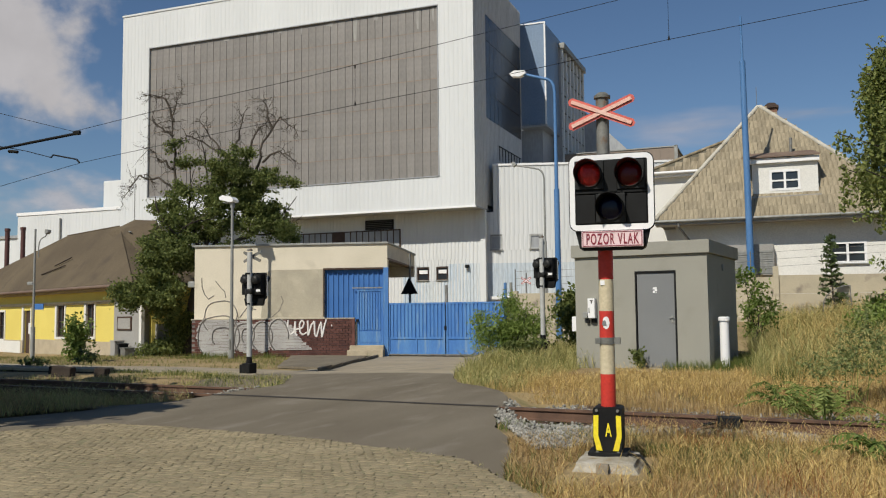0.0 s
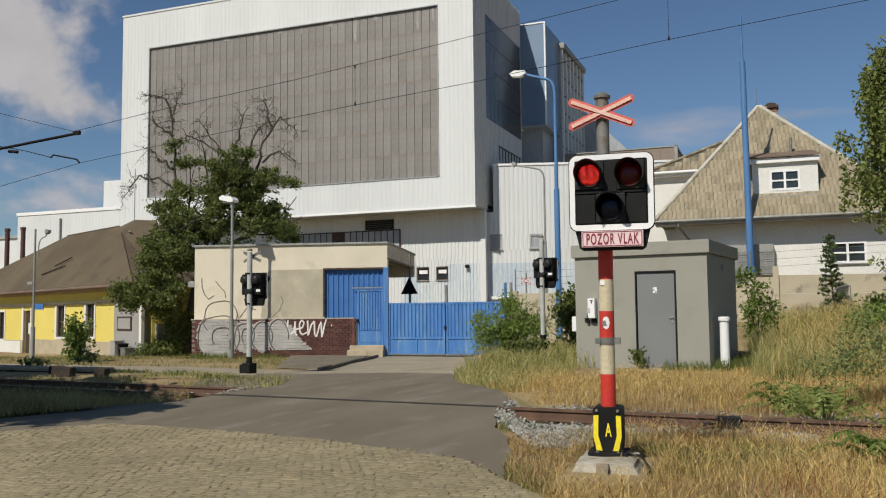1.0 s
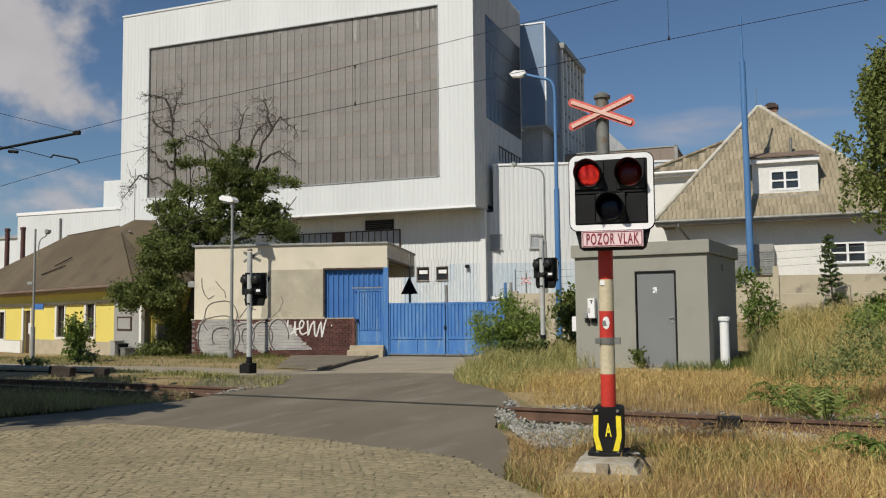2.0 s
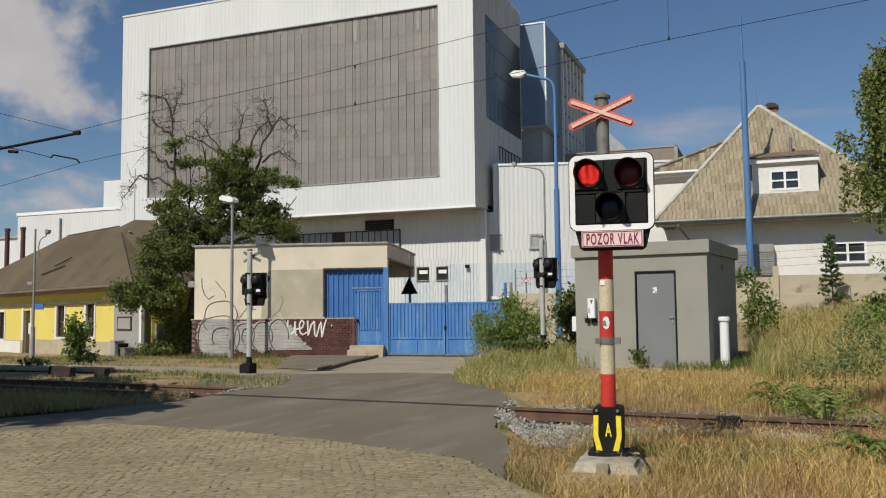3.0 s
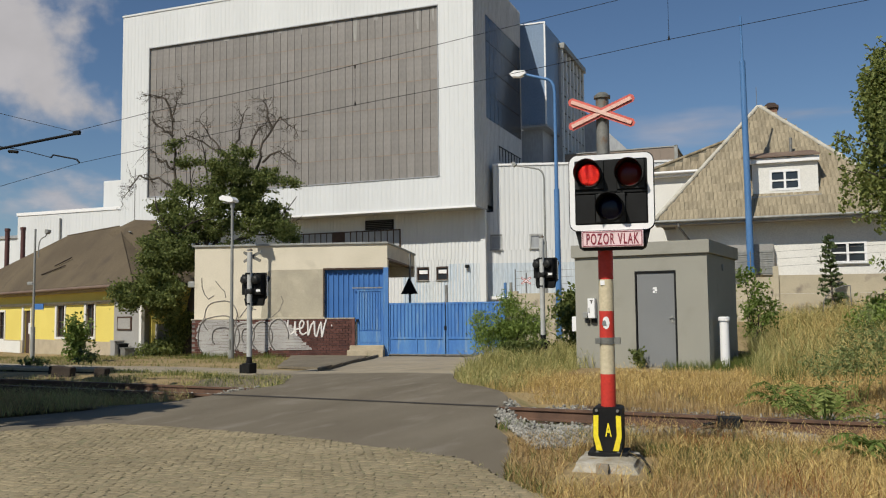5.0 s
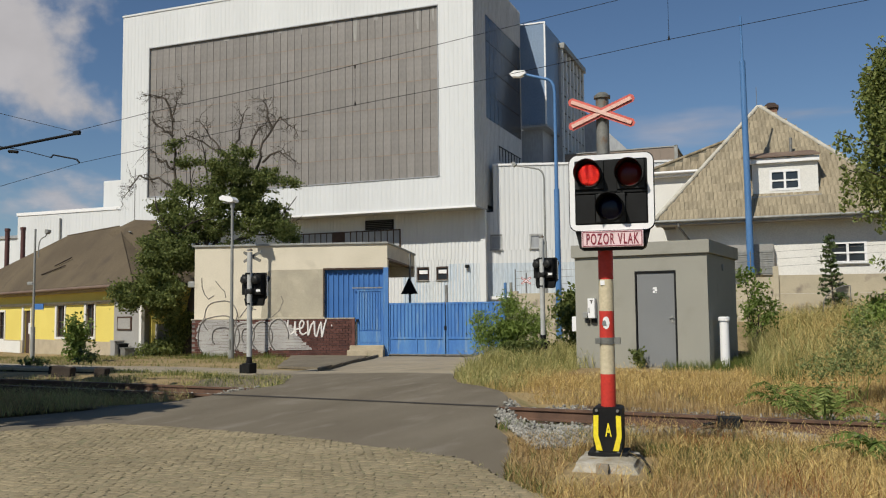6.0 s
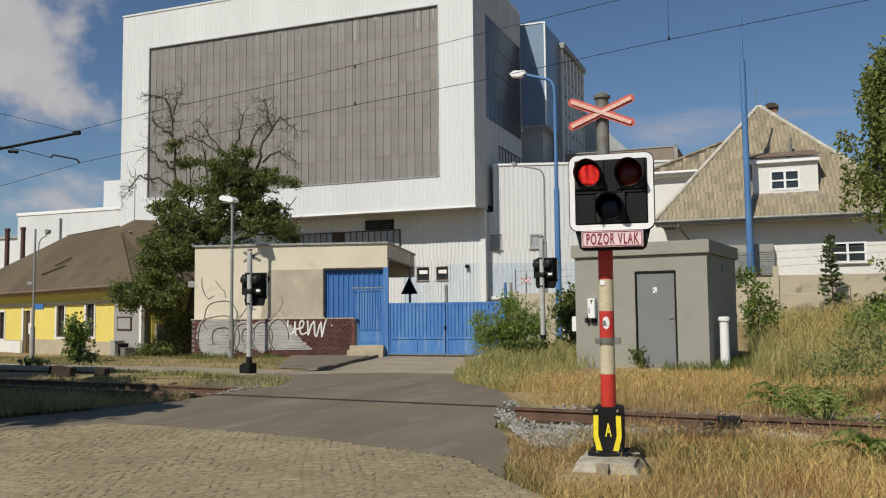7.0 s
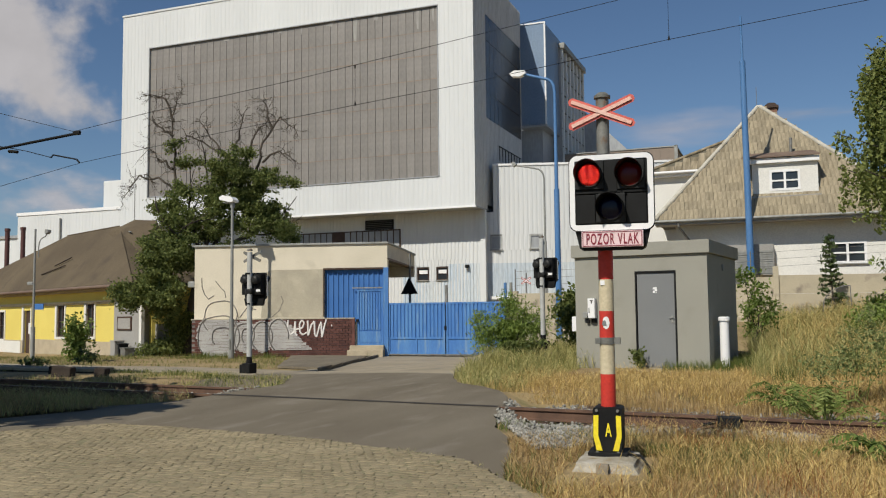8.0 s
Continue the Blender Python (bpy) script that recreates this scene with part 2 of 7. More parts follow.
def box(bm, x0, x1, y0, y1, z0, z1, bev=0.0, mi=0):
    v = [bm.verts.new(p) for p in itertools.product((x0, x1), (y0, y1), (z0, z1))]
    fs = [bm.faces.new([v[i] for i in f]) for f in ((0, 1, 3, 2), (4, 6, 7, 5), (0, 4, 5, 1), (2, 3, 7, 6), (0, 2, 6, 4), (1, 5, 7, 3))]
    for f in fs:
        f.material_index = mi
    if bev:
        es = list({e for f in fs for e in f.edges})
        bmesh.ops.bevel(bm, geom=es, offset=bev, segments=2, affect='EDGES', profile=0.6)
    return bm


def rod(bm, a, b, ra, rb=None, n=10, mi=0, caps=True):
    a, b = Vector(a), Vector(b)
    rb = ra if rb is None else rb
    q = (b - a).to_track_quat('Z', 'Y')
    ring = lambda c, r: [bm.verts.new(c + q @ Vector((r * math.cos(2 * math.pi * i / n), r * math.sin(2 * math.pi * i / n), 0))) for i in range(n)]
    p, s = ring(a, ra), ring(b, rb)
    for i in range(n):
        f = bm.faces.new((p[i], p[(i + 1) % n], s[(i + 1) % n], s[i]))
        f.smooth, f.material_index = True, mi
    if caps:
        for c, r, flip in ((a, ra, True), (b, rb, False)):
            v = ring(c, r)
            bm.faces.new(list(reversed(v)) if flip else v).material_index = mi
    return bm


def tube(bm, pts, r, n=8, r_end=None):
    for i in range(len(pts) - 1):
        f0, f1 = i / (len(pts) - 1), (i + 1) / (len(pts) - 1)
        re = r if r_end is None else r_end
        rod(bm, pts[i], pts[i + 1], r + (re - r) * f0, r + (re - r) * f1, n)
    return bm


def plate(bm, outline, y0, y1, mi=0):
    """Prism of an outline in x, z between y0 (front) and y1."""
    a = [bm.verts.new((x, y0, z)) for x, z in outline]
    b = [bm.verts.new((x, y1, z)) for x, z in outline]
    bm.faces.new(a).material_index = mi
    bm.faces.new(list(reversed(b))).material_index = mi
    for i in range(len(a)):
        j = (i + 1) % len(a)
        bm.faces.new((a[j], a[i], b[i], b[j])).material_index = mi
    return bm


def slab(bm, outline, z0, z1):
    a = [bm.verts.new((x, y, z0)) for x, y in outline]
    b = [bm.verts.new((x, y, z1)) for x, y in outline]
    bm.faces.new(list(reversed(a))), bm.faces.new(b)
    for i in range(len(a)):
        j = (i + 1) % len(a)
        bm.faces.new((a[i], a[j], b[j], b[i]))
    return bm


def rounded(x0, x1, z0, z1, r, n=5):
    pts = []
    for cx, cz, a0 in ((x1 - r, z0 + r, -90), (x1 - r, z1 - r, 0), (x0 + r, z1 - r, 90), (x0 + r, z0 + r, 180)):
        pts += [(cx + r * math.cos(radians(a0 + 90 * i / n)), cz + r * math.sin(radians(a0 + 90 * i / n))) for i in range(n + 1)]
    return pts


def ribs(bm, x0, x1, z0, z1, y, pitch=0.3, deep=0.04, flat=0.55):
    """Trapezoid sheet standing in x, z that faces -y."""
    n = max(1, round((x1 - x0) / pitch))
    p = (x1 - x0) / n
    prof = []
    for i in range(n):
        a = x0 + i * p
        prof += [(a, y), (a + p * flat, y), (a + p * (flat + 0.08), y + deep), (a + p * 0.92, y + deep)]
    prof.append((x1, y))
    lo = [bm.verts.new((a, b, z0)) for a, b in prof]
    hi = [bm.verts.new((a, b, z1)) for a, b in prof]
    for i in range(len(prof) - 1):
        bm.faces.new((lo[i], lo[i + 1], hi[i + 1], hi[i]))
    return bm


def side_ribs(bm, y0, y1, z0, z1, x, pitch=0.3, deep=0.04):
    """The same sheet standing in y, z that faces +x."""
    t = B()
    ribs(t, y0, y1, z0, z1, 0, pitch, deep)
    for f in t.faces:
        bm.faces.new([bm.verts.new((x - v.co.y, v.co.x, v.co.z)) for v in f.verts])
    t.free()
    return bm


def smooth(a, b, v):
    t = min(1.0, max(0.0, (v - a) / (b - a)))
    return t * t * (3 - 2 * t)


# ------------------------------------------------------------------ ground
TRACK_A = radians(-7.0)
TU, TV = Vector((math.cos(TRACK_A), math.sin(TRACK_A), 0)), Vector((-math.sin(TRACK_A), math.cos(TRACK_A), 0))
RAIL_0 = Vector((-3.3, 11.62, 0))          # a point on the near rail


def track(u, v, z=0.0):
    p = RAIL_0 + TU * u + TV * v
    return Vector((p.x, p.y, z))


def across(x, y):
    """Distance behind the near rail."""
    return (Vector((x, y, 0)) - RAIL_0).dot(TV)


def terrain(x, y):
    left = 1 - smooth(-11, -6.5, x)
    z = -0.26 * smooth(13.5, 24, y) * left - 0.12 * smooth(24, 31, y) * left
    z -= 0.25 * smooth(22, 40, -x) * smooth(20, 34, y)
    z += 0.85 * smooth(-7.5, -1.0, x) * smooth(21.5, 38, y)
    z += 0.06 * smooth(-6.5, -1.0, x) * smooth(15, 21, y) * (1 - smooth(21.5, 30, y) * 0.5)
    z += 0.45 * smooth(0.5, 5.5, x) * smooth(6, 12, y)
    a = across(x, y)
    off_road = smooth(-3.2, -2.85, x + 0.27 * (y - 11)) + (1 - smooth(-9.6, -8.4, x))
    z -= 0.19 * smooth(-2.0, -0.7, a) * (1 - smooth(2.2, 3.2, a)) * min(1, off_road)
    return z


def sheet(name, xs, ys, lift, material, label, wobble=0.0):
    """A sheet that lies on the terrain."""
    bm = B()
    grid = {}
    for i, x in enumerate(xs):
        for j, y in enumerate(ys):
            w = wobble * noise.noise((x * 0.9, y * 0.9, 3.1)) if wobble else 0
            grid[i, j] = bm.verts.new((x, y, terrain(x, y) + lift + w))
    for i in range(len(xs) - 1):
        for j in range(len(ys) - 1):
            bm.faces.new((grid[i, j], grid[i + 1, j], grid[i + 1, j + 1], grid[i, j + 1]))
    return solo(name, bm, material, label, "ground", kind="structure", smooth=True)


def paved(name, outline, lift, material, label, ragged=0.05, cell=0.4):
    """A paved patch with a ragged outline that lies on the terrain and has a rim."""
    pts = []
    for i in range(len(outline)):
        a, b = Vector((*outline[i - 1], 0)), Vector((*outline[i], 0))
        n = max(1, int((b - a).length / 0.22))
        for k in range(n):
            p = a.lerp(b, (k + 1) / n)
            w = noise.noise_vector(p * 1.7) * ragged + noise.noise_vector(p * 5.0) * ragged * 0.5
            pts.append((p.x + w.x, p.y + w.y))
    bm = B()
    f = bm.faces.new([bm.verts.new((x, y, 0)) for x, y in pts])
    if f.normal.z < 0 or sum(a[0] * b[1] - b[0] * a[1] for a, b in zip(pts, pts[1:] + pts[:1])) < 0:
        f.normal_flip()
    bmesh.ops.triangulate(bm, faces=bm.faces[:])
    for axis in (0, 1):
        lo, hi = min(p[axis] for p in pts), max(p[axis] for p in pts)
        for c in steps(lo, hi, cell)[1:-1]:
            bmesh.ops.bisect_plane(bm, geom=bm.verts[:] + bm.edges[:] + bm.faces[:], plane_co=(c, c, 0), plane_no=(1, 0, 0) if axis == 0 else (0, 1, 0))
    rim = [e for e in bm.edges if e.is_boundary]
    for v in bm.verts:
        v.co.z = terrain(v.co.x, v.co.y) + lift
    ex = bmesh.ops.extrude_edge_only(bm, edges=rim)
    for v in [g for g in ex["geom"] if isinstance(g, bmesh.types.BMVert)]:
        v.co.z -= 0.06
    return solo(name, bm, material, label, "paving", kind="structure", smooth=False)


def steps(a, b, d):
    n = max(1, round((b - a) / d))
    return [a + (b - a) * i / n for i in range(n + 1)]


def within(poly, x, y):
    c = False
    for i in range(len(poly)):
        (x0, y0), (x1, y1) = poly[i - 1], poly[i]
        if (y0 > y) != (y1 > y) and x < (x1 - x0) * (y - y0) / (y1 - y0) + x0:
            c = not c
    return c


ROAD = [(-7.0, -14.0), (-10.6, 0.0), (-10.2, 5.5), (-9.6, 8.0), (-8.9, 9.6), (-8.7, 12.2), (-8.5, 14.2), (-9.4, 16.4), (-11.3, 18.8), (-6.2, 17.7), (-5.85, 16.6), (-5.3, 15.4), (-4.65, 14.8), (-4.15, 14.1), (-3.68, 13.1), (-3.5, 12.4), (-3.36, 11.5), (-3.16, 10.5), (-2.85, 9.6), (-2.5, 8.8), (-2.2, 7.9), (-2.1, 7.3), (-1.3, 4.5), (0.6, 0.0), (2.5, -14.0)]
APRON = [(-11.3, 18.8), (-14.6, 31.95), (-8.7, 31.95), (-7.9, 28.0), (-6.75, 21.5), (-6.2, 17.7)]
PATH = [(-9.4, 16.6), (-13.6, 18.4), (-20, 19.3), (-45, 24.0), (-45, 26.0), (-20, 22.3), (-16.5, 22.4), (-10.9, 20.6), (-11.3, 18.8)]
FORECOURT = [(-14.75, 31.8), (-14.25, 30.0), (-11.55, 21.8), (-13.4, 22.4), (-16.6, 28.6), (-18.4, 31.8)]
COBBLES = [(-6.5, -12.0), (-10.2, 0.0), (-9.6, 5.6), (-8.2, 7.45), (-7.5, 8.55), (-6.6, 8.5), (-5.65, 8.35), (-4.6, 8.15), (-3.34, 7.7), (-2.5, 7.35), (-1.95, 6.6), (-1.45, 6.0), (-1.1, 4.4), (0.8, 0.0), (2.6, -12.0)]


def ground_cover():
    far = [-900, -300, -120, -70]
    xs = far + steps(-50, 20, 0.5) + [40, 90, 250, 900]
    ys = [-200, -50, -10] + steps(-2, 45, 0.5) + [60, 80, 120, 300, 1200]
    sheet("ground", xs, ys, -0.03, SOIL, "dry soil ground with sparse grass beside the tracks", wobble=0.02)
    paved("road", ROAD, 0.0, ASPHALT, "patched grey asphalt road over the level crossing")
    paved("driveway", APRON, -0.004, CONCRETE, "pale worn concrete driveway to the gate")
    paved("forecourt", FORECOURT, 0.05, ASPHALT, "cracked dark asphalt patch before the gatehouse")
    paved("pavement", PATH, -0.008, CONCRETE, "pale dusty footpath beside the road", 0.12, 0.8)


ground_cover()


# ------------------------------------------------------------------ factory
def window_part(parent, x0, x1, z0, z1, y, frame_mat, cols=1, rows=1, fw=0.06, depth=0.10, pane_mat=None, name="window", sill=True, reveal=0.0):
    """A window in a wall that faces -y: frame, each pane, sill. y: the wall's face."""
    w = part(name, box(box(box(box(B(), x0, x0 + fw, y - 0.02, y + depth, z0, z1), x1 - fw, x1, y - 0.02, y + depth, z0, z1), x0 + fw, x1 - fw, y - 0.02, y + depth, z0, z0 + fw), x0 + fw, x1 - fw, y - 0.02, y + depth, z1 - fw, z1), frame_mat, parent)
    cw, ch = (x1 - x0 - fw) / cols, (z1 - z0 - fw) / rows
    bars = B()
    for i in range(1, cols):
        box(bars, x0 + i * cw, x0 + i * cw + fw, y - 0.01, y + depth * 0.8, z0 + fw, z1 - fw)
    for j in range(1, rows):
        box(bars, x0 + fw, x1 - fw, y - 0.005, y + depth * 0.7, z0 + j * ch, z0 + j * ch + fw * 0.7)
    if cols > 1 or rows > 1:
        part("window_frame", bars, frame_mat, w)
    else:
        bars.free()
    for i in range(cols):
        for j in range(rows):
            part("pane", box(B(), x0 + i * cw + fw * 0.9, x0 + (i + 1) * cw + fw * 0.1, y + depth * 0.4, y + depth * 0.5, z0 + j * ch + fw * 0.6, z0 + (j + 1) * ch + fw * 0.2), pane_mat or DARK_PANE, w)
    if sill:
        part("sill", box(B(), x0 - 0.06, x1 + 0.06, y - 0.10, y - 0.02, z0 - 0.06, z0, 0.01), GALV, w)
    return w


def holed_wall(bm, x0, x1, z0, z1, y0, y1, holes):
    """Wall between y0 and y1 with openings (x0, x1, z0, z1) cut through it."""
    xs = sorted({x0, x1, *[h[0] for h in holes], *[h[1] for h in holes]})
    zs = sorted({z0, z1, *[h[2] for h in holes], *[h[3] for h in holes]})
    for a, b in zip(xs, xs[1:]):
        for c, d in zip(zs, zs[1:]):
            if not any(h[0] <= (a + b) / 2 <= h[1] and h[2] <= (c + d) / 2 <= h[3] for h in holes):
                box(bm, a, b, y0, y1, c, d)
    bmesh.ops.remove_doubles(bm, verts=bm.verts, dist=0.0005)
    return bm


def factory():
    f = thing("factory_building", "tall white corrugated factory block with a huge grey profiled-glass front", "building", pose(-16.7, 52.0, 0, 0, 0, -1.4))
    top, low = 24.4, 8.2
    gx0, gx1, gz0, gz1 = -26.0, -2.5, 10.27, 21.62
    w = B()
    ribs(w, -28.6, gx0, low, top, 0, 0.33, 0.012)
    ribs(w, gx1, 0, low, top, 0, 0.33, 0.012)
    ribs(w, gx0, gx1, gz1, top, 0, 0.33, 0.012)
    ribs(w, gx0, gx1, low, gz0, 0, 0.33, 0.012)
    part("front_cladding", w, WHITE_CLAD, f, "white trapezoid sheet frame round the glazing")
    part("parapet_trim", box(B(), -28.65, 0.04, -0.05, 0.4, top - 0.02, top + 0.12), WHITE_CLAD, f)
    part("bottom_trim", box(B(), -28.65, 0.04, -0.06, 0.1, low - 0.12, low), WHITE_PAINT, f)
    rv = B()
    box(rv, gx0 - 0.06, gx0, -0.05, 0.3, gz0 - 0.06, gz1 + 0.06)
    box(rv, gx1, gx1 + 0.06, -0.05, 0.3, gz0 - 0.06, gz1 + 0.06)
    box(rv, gx0, gx1, -0.05, 0.3, gz1, gz1 + 0.06)
    box(rv, gx0, gx1, -0.05, 0.3, gz0 - 0.06, gz0)
    part("glazing_reveal", rv, GREY_CLAD, f)
    gl = part("glazing", box(B(), gx0, gx1, 0.16, 0.2, gz0, gz1), DARK_JOINT, f, "dirty grey-brown profiled glass wall")
    nc, nr = 41, 7
    pw, ph = (gx1 - gx0) / nc, (gz1 - gz0) / nr
    bm = B()
    box(bm, 0.014, pw - 0.014, 0, 0.06, 0.012, ph - 0.012)
    pm = mesh_of(bm, "pane", PROFILE_GLASS)
    for i in range(nc):
        for j in range(nr):
            p = part("pane", pm, None, gl)
            p.location = (gx0 + i * pw, 0.10 + random.uniform(-0.006, 0.006), gz0 + j * ph)
    for j in range(1, nr):
        part("transom", box(B(), gx0, gx1, 0.092, 0.16, gz0 + j * ph - 0.025, gz0 + j * ph + 0.02), PALE_JOINT, f)
    for x, w, z in ((-8.75, 0.34, 19.95), (-4.05, 0.26, 20.2), (-12.9, 0.16, 21.0), (-16.6, 0.2, 20.9), (-2.9, 0.18, 20.6), (-14.8, 0.5, 21.3), (-10.9, 0.7, 21.25), (-19.4, 0.6, 21.3), (-7.2, 0.4, 21.2), (-22.3, 0.5, 21.35)):
        part("lime_streak", plate(B(), [(x, 21.6), (x + w, 21.6), (x + w * 0.85, (z + 21.6) / 2), (x + w * 0.7, z), (x + w * 0.25, z + 0.1), (x + w * 0.1, (z + 21.2) / 2)], 0.088, 0.092), LIME, f, "pale lime streak running down the glass")
    # body, roof and shaded end wall
    part("roof", box(B(), -28.6, -0.05, 0.3, 10.8, top - 0.3, top), GREY_CLAD, f)
    part("soffit", box(B(), -28.6, -0.05, 0.05, 6, low - 0.08, low + 0.1), GREY_CLAD, f)
    sw = B()
    side_ribs(sw, 0, 2.5, low, top, 0, 0.3)
    side_ribs(sw, 2.5, 10.8, 21.55, top, 0, 0.3)
    side_ribs(sw, 2.5, 10.8, low + 0.3, 14.4, 0, 0.3)
    side_ribs(sw, 10.8, 11.0, low, top, 0, 0.3)
    part("end_cladding", sw, END_CLAD, f, "white sheet end wall greyed to suit its shade")
    part("back_wall", box(B(), -28.6, -0.06, 10.8, 11.0, 0, top - 0.3), GREY_CLAD, f)
    part("left_wall", box(B(), -28.6, -28.4, 0.05, 10.8, low, top - 0.3), WHITE_CLAD, f)
    eg = part("end_glazing", box(B(), -0.12, -0.06, 2.5, 10.8, 14.4, 21.55), DARK_JOINT, f, "dark glazed strip in the end wall")
    for i in range(9):
        y0 = 2.5 + i * 8.3 / 9
        for j in range(4):
            z0 = 14.4 + j * 7.15 / 4
            part("pane", box(B(), -0.06, -0.02, y0 + 0.03, y0 + 8.3 / 9 - 0.03, z0 + 0.03, z0 + 7.15 / 4 - 0.03), TINTED, eg)
    # recessed ground storey
    yw = 1.9
    holes = [(-4.85, -4.05, 3.55, 4.4), (-3.45, -2.68, 3.55, 4.4)]
    part("lower_wall", holed_wall(B(), -28.4, -0.2, -0.8, low - 0.08, yw + 0.06, yw + 0.3, holes), GREY_WALL, f)
    cl = B()
    for a, b, c, d in ((-28.4, -0.2, 4.9, low - 0.08), (-28.4, -0.2, -0.6, 3.5), (-28.4, -4.9, 3.5, 4.9), (-4.0, -3.5, 3.5, 4.9), (-2.63, -0.2, 3.5, 4.9), (-4.9, -4.0, 4.45, 4.9), (-3.5, -2.63, 4.45, 4.9)):
        ribs(cl, a, b, c, d, yw, 0.26, 0.025)
    part("lower_cladding", cl, WHITE_CLAD, f, "weathered pale corrugated sheet")
    bl = B()
    ribs(bl, -2.6, -0.3, -0.6, 4.6, yw - 0.02, 0.22, 0.04)
    ribs(bl, -5.9, -4.95, -0.6, 4.6, yw - 0.02, 0.22, 0.04)
    ribs(bl, -4.95, -2.6, -0.6, 3.45, yw - 0.02, 0.22, 0.04)
    part("painted_band", bl, PALE_BLUE, f, "faded pale blue painted sheet")
    for a, b, c, d in holes:
        window_part(f, a, b, c, d, yw, BROWN_WOOD, 1, 2, 0.05)
        part("blind", box(B(), a + 0.12, b - 0.08, yw + 0.005, yw + 0.03, c + 0.42, c + 0.68), WHITE_PAINT, f)
    # clerestory strip and dark opening under the overhang
    part("dark_vent", box(B(), -8.75, -6.6, yw - 0.08, yw + 0.02, 7.12, 7.8, 0.01), BLACK, f, "dark louvred opening")
    for i in range(5):
        part("vent_slat", box(B(), -8.68, -6.68, yw - 0.11, yw - 0.06, 7.18 + i * 0.125, 7.21 + i * 0.125), DARK_JOINT, f)
    st = part("clerestory", box(B(), -14.2, -6.08, yw - 0.06, yw, 5.85, 7.1), BROWN_WOOD, f, "dark framed strip of grey panes")
    for i in range(17):
        x0 = -14.15 + i * 0.472
        if 6 <= i <= 7:
            continue
        part("pane", box(B(), x0 + 0.05, x0 + 0.43, yw - 0.09, yw - 0.05, 5.95, 7.02), GREY_CLAD, st)
    part("corner_post", box(B(), -0.28, 0.05, yw - 0.12, yw + 0.2, -0.6, low - 0.1), WHITE_CLAD, f)
    part("wall_lamp", box(B(), -1.35, -1.12, yw - 0.3, yw, 4.3, 4.5, 0.02), BLACK, f)
    rl = B()
    for i in range(8):
        rod(rl, (0.0 + 0.05, 5.2 + i * 0.7, 11.9), (0.05, 5.2 + i * 0.7, 12.9), 0.03, n=6)
    rod(rl, (0.05, 5.0, 12.9), (0.05, 10.4, 12.9), 0.035, n=6)
    part("railing", rl, BLACK, f)

    # blue stair boxes behind
    t = thing("stair_tower", "steel-blue panelled stair boxes beside the factory block", "building", pose(-16.4, 63.6, 0, 0, 0, -1.4))
    part("front_panel", box(B(), -0.3, 1.75, 0, 0.1, 15.65, 23.55), BLUE_PANEL, t)
    part("side_panel", box(B(), 1.7, 1.78, 0.1, 5.0, 15.65, 23.55), BLUE_PANEL, t)
    part("edge_trim", box(box(B(), 1.70, 1.82, -0.05, 0.06, 15.65, 23.55), -0.3, 1.82, -0.05, 0.1, 23.55, 23.66), WHITE_PAINT, t)
    part("soffit", box(B(), -0.3, 1.78, 0, 5.0, 15.5, 15.75), GREY_CLAD, t)
    part("core", box(B(), -0.6, 1.2, 1.0, 5.5, 0, 15.5), GREY_CLAD, t)
    part("rear_box", box(B(), 0.0, 1.9, 4.5, 12.5, 10.0, 22.7), GREY_CLAD, t)
    rg = part("lattice_window", box(B(), 1.3, 1.95, 4.3, 4.5, 12.5, 22.8), GREY_CLAD, t)
    for i in range(7):
        part("fin", box(B(), 1.90, 2.10, 4.4 + i * 1.3, 4.75 + i * 1.3, 12.5, 22.8), WHITE_CLAD, rg)
    for j in range(7):
        part("rail", box(B(), 1.96, 2.04, 4.4, 12.4, 13.2 + j * 1.45, 13.27 + j * 1.45), OLD_STEEL, rg)
    part("coping", box(B(), 1.4, 2.3, 4.2, 12.5, 22.75, 23.2, 0.03), GALV, t)

    # lower white hall
    h = thing("factory_hall", "lower white corrugated hall with small windows and faded blue base", "building", pose(-16.275, 54.6, 0, 0, 0, 15.8))
    holes = [(-0.21, 0.54, 5.5, 6.4), (2.38, 3.21, 5.53, 6.47)]
    w = B()
    for a, b, c, d in ((0.0, 12.6, 6.5, 11.1), (-0.5, 12.6, -0.5, 5.47), (-0.5, -0.23, 5.47, 6.5), (0.56, 2.36, 5.47, 6.5), (3.23, 12.6, 5.47, 6.5), (-0.5, 0.0, 6.5, 8.0)):
        ribs(w, a, b, c, d, 0, 0.3, 0.016)
    part("front_cladding", w, WHITE_CLAD, h, "white corrugated sheet")
    part("wall", holed_wall(B(), -0.5, 12.6, -0.5, 8.0, 0.06, 0.3, holes), GREY_WALL, h)
    part("upper_wall", box(B(), 0.02, 12.6, 0.06, 0.3, 8.0, 11.1), GREY_WALL, h)
    part("roof", box(B(), 0.05, 12.7, 0.2, 9, 11.05, 11.2), GREY_CLAD, h)
    part("coping", box(B(), -0.02, 12.7, -0.06, 0.2, 11.1, 11.24), WHITE_PAINT, h)
    part("left_wall", box(B(), 0.0, 0.1, 0.3, 8, 8.0, 11.1), WHITE_CLAD, h)
    part("end_wall", box(B(), 12.55, 12.65, 0.3, 9, -0.5, 11.1), WHITE_CLAD, h)
    bl = B()
    ribs(bl, -0.5, 12.6, -0.5, 4.6, -0.02, 0.3, 0.016)
    part("painted_band", bl, PALE_BLUE, h, "faded pale blue painted sheet")
    for a, b, c, d in holes:
        window_part(h, a, b, c, d, 0, PALE_STEEL, 1, 1, 0.08, pane_mat=GREY_CLAD)
